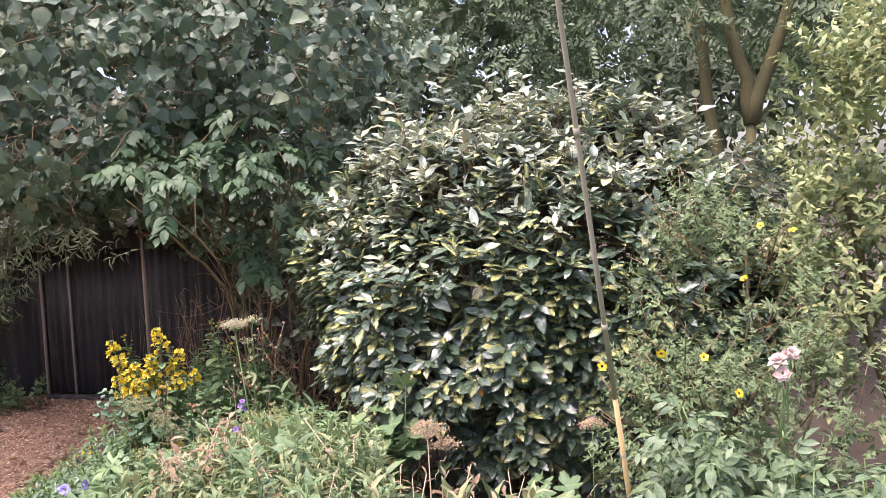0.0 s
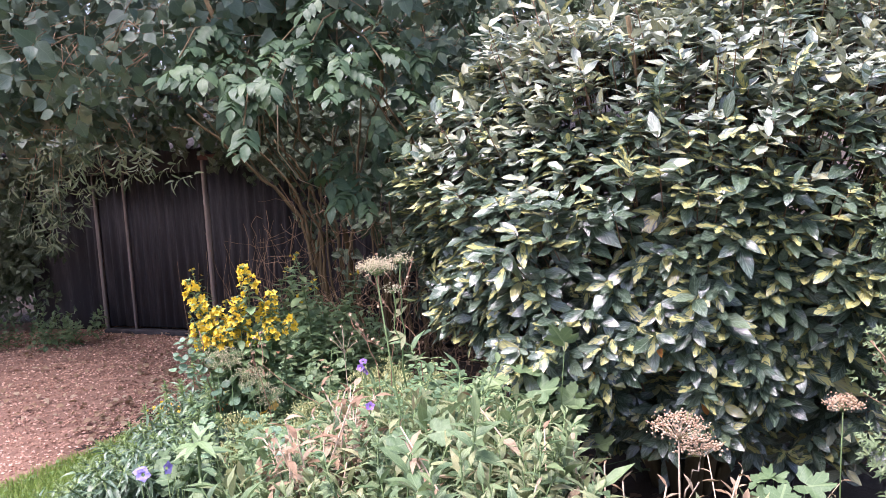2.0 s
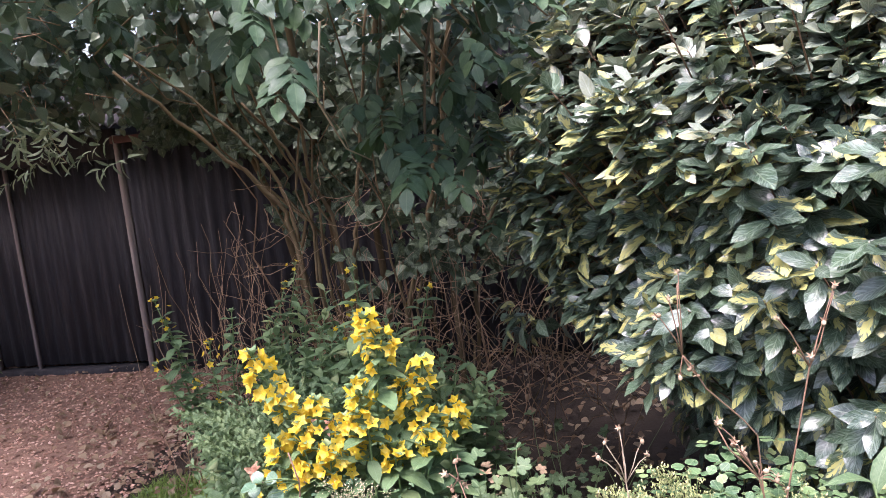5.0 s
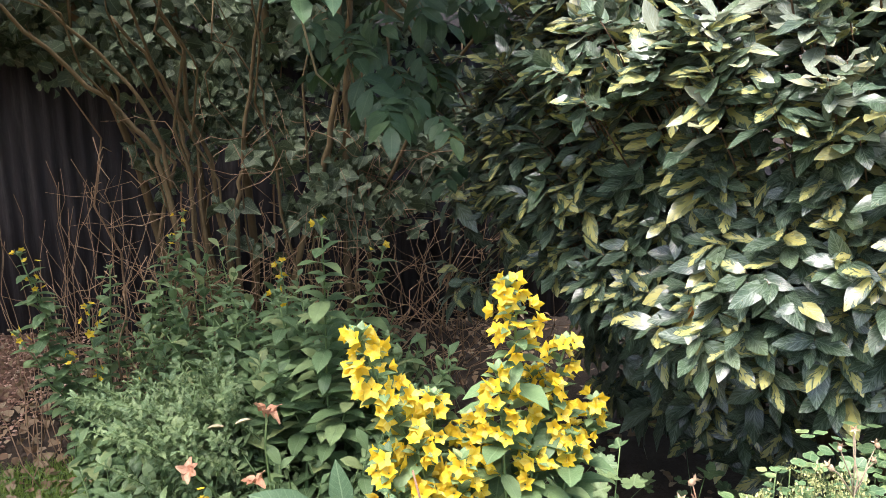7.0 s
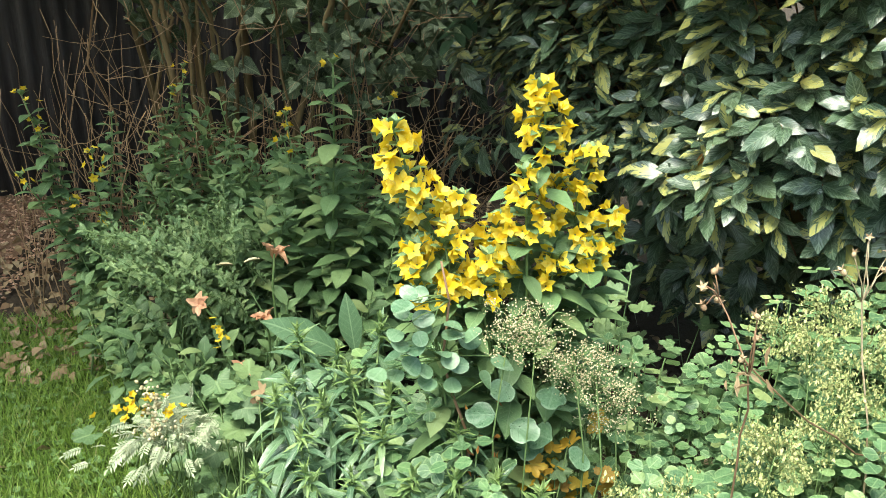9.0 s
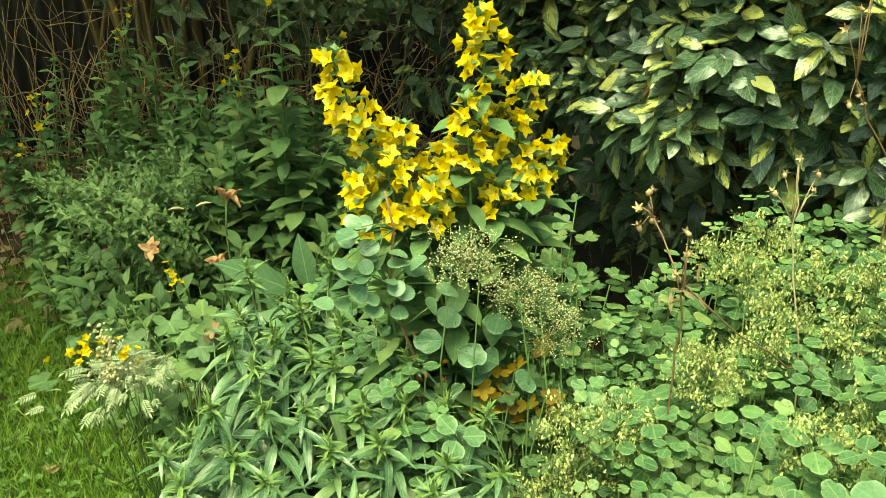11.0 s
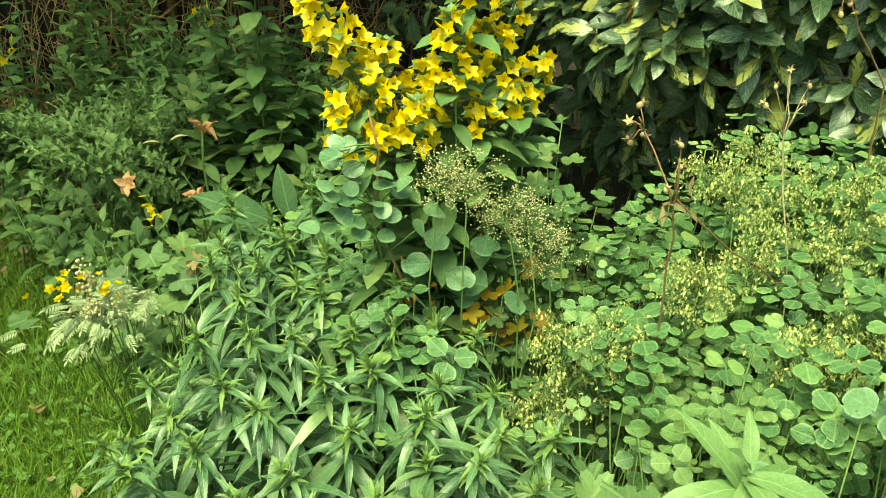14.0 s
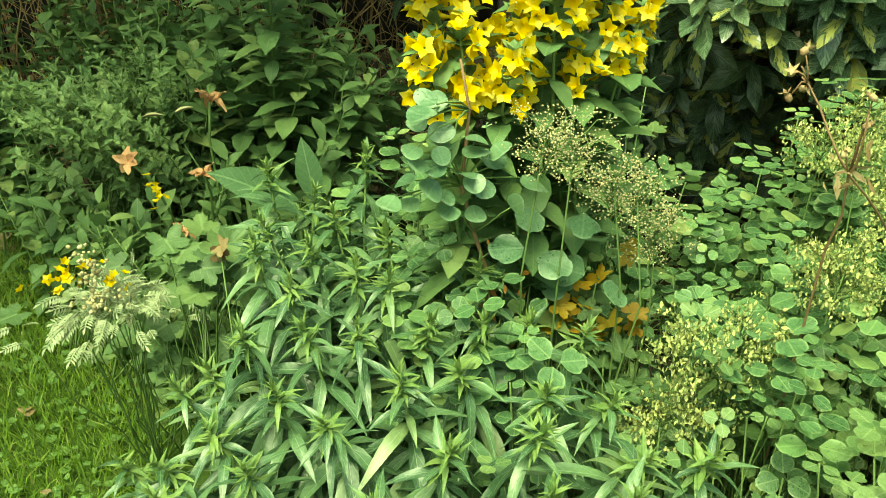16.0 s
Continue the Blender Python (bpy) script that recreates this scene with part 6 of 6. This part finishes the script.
# broad basal leaves and the faded day lilies
bl = thing("broad_leaf_plant", (-1.13, 3.78, GROUND), "few large smooth oval leaves low in the bed", "plant")
bp = np.array([(-1.17, 3.72, 0.55), (-1.132, 3.74, 0.54), (-1.19, 3.66, 0.545), (-1.06, 3.82, 0.42)])
pieces("leaf", BROAD, frames(bp, np.array([(-0.78, -0.12, 0.62), (-0.12, 0.1, 0.95), (-0.8, -0.35, -0.1), (0.5, -0.3, 0.6)]), np.array([(0.35, -0.75, 0.7), (-0.25, -1, 0.2), (0.1, -0.5, 1), (-0.3, -0.6, 0.8)]), [0.86, 0.6, 0.66, 0.6]), M_BIG, bl)
for q in bp:
    part("leaf_stalk", stalk((-1.12, 3.8, GROUND), q, 0.005, 0.004, 0.02), M_STEM, bl)
LILY = [joined([turned(blade(0.036, [0.003, w, 0.8 * w, 0.002], 0.5, c, 4, 0.5), a, (0, 0, 0), 1.0, q) for a, q, c, w in ((0.0, 0.5, -0.1, 0.012), (0.9, 0.8, 0.4, 0.010), (2.0, 0.25, 0.6, 0.012), (3.1, 0.6, 0.1, 0.011), (4.2, 0.2, 0.7, 0.011), (5.2, 0.7, 0.3, 0.010))])]
lily = thing("day_lily", (-1.28, 4.1, GROUND), "day lily with wilting salmon-pink flowers and strap leaves", "flower")
lpos = np.array([(-1.23, 4.055, 0.63), (-1.268, 3.981, 0.515), (-1.396, 3.98, 0.565), (-1.33, 3.9, 0.45)])
pieces("flower", LILY, frames(lpos, RNG.normal(0, 1, lpos.shape), np.array([(0.25, 0.15, 1.0), (-0.5, 0.1, 0.7), (-0.9, 0.1, 0.4), (0.4, -0.2, 0.8)]), [1.1, 0.85, 0.8, 0.7]), M_LILY, lily, "wilted salmon-pink lily flower")
for q in lpos:
    part("flower_stalk", stalk((-1.22, 4.12, GROUND), q, 0.0035, 0.0025, 0.05), M_STEM, lily)
bud = np.array([(-1.32, 4.05, 0.615), (-1.295, 4.05, 0.617)])
pieces("bud", [turned(blade(0.035, [0.003, 0.006, 0.005, 0.0], 1.0, 0.0, 3))], frames(bud, np.array([(-1, 0, 0.1), (1, 0, 0.2)]), np.array([UP, UP]), 1.0), M_CREAM, lily, "pale green bud")
sp = np.tile(np.array([[-1.24, 4.1, GROUND + 0.02]]), (26, 1)) + RNG.normal(0, 0.03, (26, 3)) * [1, 1, 0]
sd = ring_dirs(26) * 1.0 + [-0.35, -0.2, 0.75]
pieces("leaf", STRAP, frames(sp, sd, sd * [1, 1, -1] + [0, 0, 1.2], RNG.uniform(0.9, 1.45, 26)), M_LOOSE, lily)

# silvery small-flowered plant by the lawn
silver = thing("silver_herb", (-1.45, 3.74, GROUND), "sprawling silver-leaved herb with small yellow flowers by the lawn", "plant")
LACY = [ladder(turned(TINY[k], size=0.6), 6, 0.032, d) for k, d in ((0, 0.3), (1, 0.6))]
st = cloud(110, (-1.48, 3.64, 0.487), (0.045, 0.035, 0.010))
st[:, 2] -= 0.1 * np.abs(st[:, 0] + 1.465)
leaves(LACY, frames(st, (st - [-1.45, 3.72, 0.42]) * [1, 1, 0.25] + RNG.normal(0, 0.045, st.shape), UP + [0, -0.5, 0] + RNG.normal(0, 0.5, st.shape), RNG.uniform(0.6, 1.1, len(st))), M_SILVER, silver, 90, None, "lacy silver leaf")
part("stem_mass", joined([stalk((-1.45, 3.74, GROUND), q, 0.0016, 0.0008) for q in st[::6]]), M_STEM, silver, "", "stuff")
sf = np.concatenate([cloud(16, (-1.533, 3.62, 0.555), (0.016, 0.01, 0.012)), cloud(7, (-1.462, 3.62, 0.54), (0.012, 0.01, 0.008)), cloud(8, (-1.367, 3.855, 0.535), (0.012, 0.01, 0.025))])
pieces("flower", STAR, frames(sf, RNG.normal(0, 1, sf.shape), UP + RNG.normal(0, 0.5, sf.shape), 0.75), M_FLOWER, silver, "small yellow flower")
sf = np.concatenate([cloud(60, (-1.50, 3.62, 0.56), (0.010, 0.008, 0.016)), cloud(50, (-1.495, 3.6, 0.515), (0.016, 0.01, 0.008))])
part("seed_mass", spread(KNOB, frames(sf, RNG.normal(0, 1, sf.shape), RNG.normal(0, 1, sf.shape), RNG.uniform(0.4, 0.8, len(sf)))), M_CREAM, silver, "cream seed head", "stuff")
gp2 = mound(130, (-1.62, -1.27, 4.0, 4.35), lambda q: 0.665 - 0.12 * max(0, q[0] + 1.42) + 0.03 * math.sin(14 * q[0]) + RNG.normal(0, 0.03), 0.5)
bushy_herb("feathery_herb", "grey-green feathery herb mound beside the day lily", gp2[0], gp2[1] + [-0.5, -0.35, -0.2], SMALL, M_FEATHER, 50, 0.32, 0.95, (1.5, 0.6), None, 60, (-1.5, 4.0, 0.65))

lw = mound(90, (-1.5, -1.2, 3.8, 4.3), lambda q: 0.36 + 0.05 * math.sin(11 * q[0]) + RNG.normal(0, 0.05), 0.5)
bushy_herb("low_weeds", "low leafy green weeds between the lawn and the day lily", *lw, POINTED, M_LOOSE, 18, 0.26, 0.5, (1.5, 0.7), None, 60, (-1.5, 3.8, 0.4))

# umbels and dry stalks
def umbel(head, foot, radius, mat, stem_mat, label, rays=14, knobs=14, cup=0.5, grain=(0.12, 0.3)):
    plant = thing("umbel", (*foot[:2], foot[2] if len(foot) > 2 else GROUND), label, "seed head")
    head = np.asarray(head, float)
    root = head - [0, 0, radius * 0.9]
    start = np.array([foot[0], foot[1], foot[2] if len(foot) > 2 else GROUND])
    part("stalk", tube(bend(start, root, 0, 0.004, 7), 0.0026 if len(foot) < 3 else 0.0014, 0.0014, 6), stem_mat, plant)
    ends, thr = [], []
    for k in range(rays):
        a, q = 2.39996 * k, radius * math.sqrt((k + 0.5) / rays)
        e = head + np.array([q * math.cos(a), q * math.sin(a), -cup * q * q / radius])
        thr.append(tube(bend(root, e, 0.0, 0.001, 4), 0.001, 0.0007, 3))
        ends.append(RNG.normal(0, 0.007, (knobs, 3)) * [1, 1, 0.6] + e)
    ends = np.concatenate(ends)
    for q in thr:
        part("ray", q, stem_mat, plant)
    part("seed_mass", spread(KNOB, frames(ends, RNG.normal(0, 1, ends.shape), RNG.normal(0, 1, ends.shape), RNG.uniform(*grain, len(ends)))), mat, plant, "", "stuff")
    return plant


hog = umbel((-0.526, 2.25, 1.262), (-0.40, 2.3), 0.030, M_CREAM, M_STEM, "tall cow parsley with cream and brown flat heads", 30, 34, 0.4, (0.12, 0.24))
hl = np.array([(-0.487, 2.262, 1.16), (-0.482, 2.265, 1.12), (-0.47, 2.27, 1.07), (-0.455, 2.275, 1.0), (-0.49, 2.262, 1.19)])
pieces("leaf", HAND, frames(hl, RNG.normal(0, 1, hl.shape) * [1, 1, 0.3], UP + [0, -0.6, 0] + RNG.normal(0, 0.3, hl.shape), RNG.uniform(1.2, 2.0, len(hl))), M_PHLOX, hog, "small pale bract leaf")
umbel((-0.482, 2.26, 1.268), (-0.488, 2.266, 1.06), 0.015, M_CREAM, M_STEM, "small cream umbel on a green stalk", 10, 14)
umbel((-0.497, 2.25, 1.215), (-0.484, 2.268, 1.02), 0.014, M_CREAM, M_STEM, "small fading umbel on a green stalk", 9, 12)
umbel((-0.04, 2.01, 1.04), (-0.02, 2.04), 0.042, M_DRYSEED, M_DRYSTEM, "dry brown umbel among the perennials", 24, 16, 0.5, (0.22, 0.4))
umbel((0.0, 2.04, 0.99), (-0.028, 2.03, 0.9), 0.03, M_DRYSEED, M_DRYSTEM, "small dry brown umbel", 10, 18, 0.5, (0.3, 0.5))
umbel((0.42, 2.54, 0.885), (0.42, 2.56), 0.035, M_DRYSEED, M_STEM, "dry brown umbel on a green stalk", 14, 24, 0.5, (0.3, 0.5))

CAPSULE = [joined([turned(KNOB[0], size=1.0)] + [turned(blade(0.012, [0.001, 0.002, 0.0], 0.3, 0.2, 2), a, (0, 0, 0.002), 1.0, 0.9) for a in (0, 1.26, 2.5, 3.8, 5.0)])]


def campion(path, buds, label, mat=None):
    plant = thing("campion", (*path[0][:2], GROUND), label, "flower")
    pts = np.array(path, float)
    fine = np.concatenate([bend(a, b, 0, 0.002, 4)[:-1] for a, b in zip(pts[:-1], pts[1:])] + [pts[-1:]])
    part("stalk", tube(fine, 0.0014, 0.0008, 5), mat or M_REDSTEM, plant)
    b = np.array(buds, float)
    caps = frames(b, RNG.normal(0, 1, b.shape), UP + RNG.normal(0, 0.4, b.shape), RNG.uniform(0.5, 0.8, len(b)))
    for q, m in zip(b, caps):
        side = part("side_stalk", tube(bend(pts[-2], q, 0.004, 0.001, 4), 0.0009, 0.0007, 4), mat or M_REDSTEM, plant)
        pieces("seed_capsule", CAPSULE, m[None], M_DRYSEED, side, "papery pinkish seed capsule")
    return plant


campion([(-0.46, 3.02, GROUND), (-0.548, 2.955, 0.655), (-0.748, 2.945, 0.735), (-0.88, 2.92, 0.835), (-0.945, 2.92, 0.895), (-0.956, 2.958, 0.948), (-0.958, 2.966, 0.96)], [(-0.958, 2.966, 0.972), (-0.972, 2.962, 0.957), (-0.966, 2.965, 0.935), (-0.95, 2.966, 0.94)], "withering campion with pink-brown seed capsules on a leaning stalk")
b_head = campion([(-0.90, 2.95, GROUND), (-0.935, 2.92, 0.78), (-0.957, 2.9, 0.89), (-0.966, 2.89, 0.945)], [(-0.966, 2.89, 0.958), (-0.962, 2.892, 0.935), (-0.968, 2.9, 0.91)], "campion stalk with one last pink flower")
rag = cloud(14, (-0.962, 2.9, 0.895), (0.014, 0.008, 0.007))
pieces("dry_leaf", TINY, frames(rag, RNG.normal(0, 1, rag.shape) + [0, 0, -0.5], RNG.normal(0, 1, rag.shape), RNG.uniform(0.5, 0.9, len(rag))), M_DEADLEAF, b_head, "papery pinkish withered leaf")
campion([(-0.48, 3.05, GROUND), (-0.534, 3.033, 0.922), (-0.604, 3.033, 1.0), (-0.634, 3.033, 1.05), (-0.636, 3.033, 1.15)], [(-0.634, 3.033, 1.167), (-0.664, 3.033, 1.109), (-0.65, 3.03, 1.13), (-0.625, 3.033, 1.03), (-0.615, 3.03, 1.02), (-0.64, 3.03, 1.02)], "tall withered campion in front of the bush")
campion([(-0.7, 2.9, GROUND), (-0.72, 2.95, 0.7), (-0.735, 2.99, 0.9), (-0.738, 2.995, 0.97)], [(-0.738, 2.995, 0.975), (-0.76, 2.99, 0.96), (-0.71, 2.99, 0.955), (-0.77, 2.99, 0.94), (-0.7, 3.0, 0.93)], "dry pale forked seed stalk", M_DRYSTEM)

campion([(-0.6, 2.85, GROUND), (-0.59, 2.85, 0.9), (-0.553, 2.85, 1.08), (-0.522, 2.85, 1.165)], [(-0.522, 2.85, 1.17), (-0.588, 2.85, 1.141), (-0.55, 2.85, 1.09), (-0.535, 2.85, 1.13), (-0.57, 2.85, 1.1)], "withered campion stalk with buds")
campion([(-0.6, 2.8, GROUND), (-0.615, 2.8, 0.9), (-0.64, 2.8, 0.98), (-0.68, 2.81, 1.04)], [(-0.68, 2.81, 1.045)] + [(-0.675 + 0.012 * k, 2.81, 1.03 - 0.012 * k) for k in range(1, 7)], "brown seed spike of a faded bellflower")
hang = thing("dead_leaf_spray", (-0.4, 3.6, 0.9), "few orange dead leaves caught in the evergreen bush", "dead leaf")
hp = np.array([P[np.argmin(np.linalg.norm(P - np.array(q), axis=1))] for q in ((-0.5, 3.6, 0.9), (-0.05, 3.0, 0.85), (0.1, 2.95, 0.9), (-0.45, 3.8, 0.7), (0.2, 2.9, 0.8))]) + [0, 0, -0.02]
pieces("leaf", OVAL, frames(hp, RNG.normal(0, 0.3, hp.shape) + [0, -0.3, -1], RNG.normal(0, 0.3, hp.shape) + [-0.3, -1, 0.2], RNG.uniform(0.4, 0.6, len(hp))), M_ORANGE, hang)
# blue and purple flowers
def dots(name, label, points, templates, mat, size, foot_shift=(0.03, 0.05)):
    p = np.asarray(points, float)
    plant = thing(name, (p[:, 0].mean() + foot_shift[0], p[:, 1].mean() + foot_shift[1], GROUND), label, "flower")
    for q in p:
        part("stalk", stalk((q[0] + foot_shift[0], q[1] + foot_shift[1], GROUND), q, 0.002, 0.0012), M_STEM, plant)
    pieces("flower", templates, frames(p, RNG.normal(0, 1, p.shape), UP + [0, -0.7, 0] + RNG.normal(0, 0.3, p.shape), size), mat, plant)


dots("blue_cranesbill", "violet-blue cranesbill flowers at the edge of the bed", [(-1.124, 2.512, 0.77), (-1.068, 2.527, 0.77), (-1.112, 2.502, 0.765), (-1.304, 2.457, 0.7), (-1.271, 2.448, 0.7), (-1.1, 2.346, 0.74)], CUP, M_VIOLET, 1.0)
dots("purple_bellflower", "purple bellflowers among the pale leaves", [(-0.639, 2.717, 0.95), (-0.645, 2.715, 0.935), (-0.635, 2.715, 0.925), (-0.572, 2.372, 0.95)], CUP, M_PURPLE, 0.65)

# rose with pale pink flowers
rp, rd = mound(150, (0.45, 1.35, 1.7, 2.3), lambda q: 0.92 + 0.10 * math.sin(5 * q[0]) + RNG.normal(0, 0.05), 0.4)
rose = bushy_herb("rose_bush", "rose bush with a pale pink double flower", rp, rd, ROSELEAF, M_ROSE, 7, 0.16, 1.1, (1.5, 0.7), None, 120, (0.7, 1.9, 1.0), M_STEM, None, "", "bush")
rf = np.array([(0.834, 2.149, 1.12), (0.81, 2.14, 1.115), (0.85, 2.15, 1.13), (0.815, 2.13, 1.085)])
DOUBLE = [joined([turned(star_flower(6, 0.03 - 0.006 * k, 0.015, 0.2 + 0.35 * k), 0.5 * k, (0, 0, 0.003 * k)) for k in range(4)])]
pieces("flower", DOUBLE, frames(rf, RNG.normal(0, 1, rf.shape), np.array([[-0.3, -0.8, 0.5]]) + RNG.normal(0, 0.3, rf.shape), [0.9, 0.85, 0.6, 0.7]), M_PINK, rose, "pale pink double rose flower")
for q in rf:
    part("flower_stalk", stalk((0.84, 2.2, 0.8), q + [0, 0.01, -0.01], 0.0025, 0.002), M_STEM, rose)

# the bamboo cane
cane = thing("bamboo_cane", (0.53, 2.27, GROUND), "tall weathered bamboo cane leaning over the bed", "cane")
line = np.array([(0.53, 2.27, GROUND), (0.40, 1.95, 0.88), (0.362, 1.864, 1.11), (0.31, 1.74, 1.42), (0.234, 1.549, 1.86), (0.17, 1.40, 2.2)])
part("lower_cane", tube(line[:3], 0.0060, 0.0055, 8), M_CANETAN, cane, "pale tan lower cane")
part("upper_cane", tube(line[2:], 0.0055, 0.0042, 8), M_CANE, cane, "weathered grey upper cane")
for k, q in enumerate(((0.385, 1.917, 0.97), (0.335, 1.80, 1.27), (0.27, 1.64, 1.65))):
    part("joint", tube(np.array(q) + np.array([(0.0015, 0.004, -0.008), (0, 0, 0), (-0.0015, -0.004, 0.008)]), 0.0062, 0.0062, 8), M_CANE, cane)
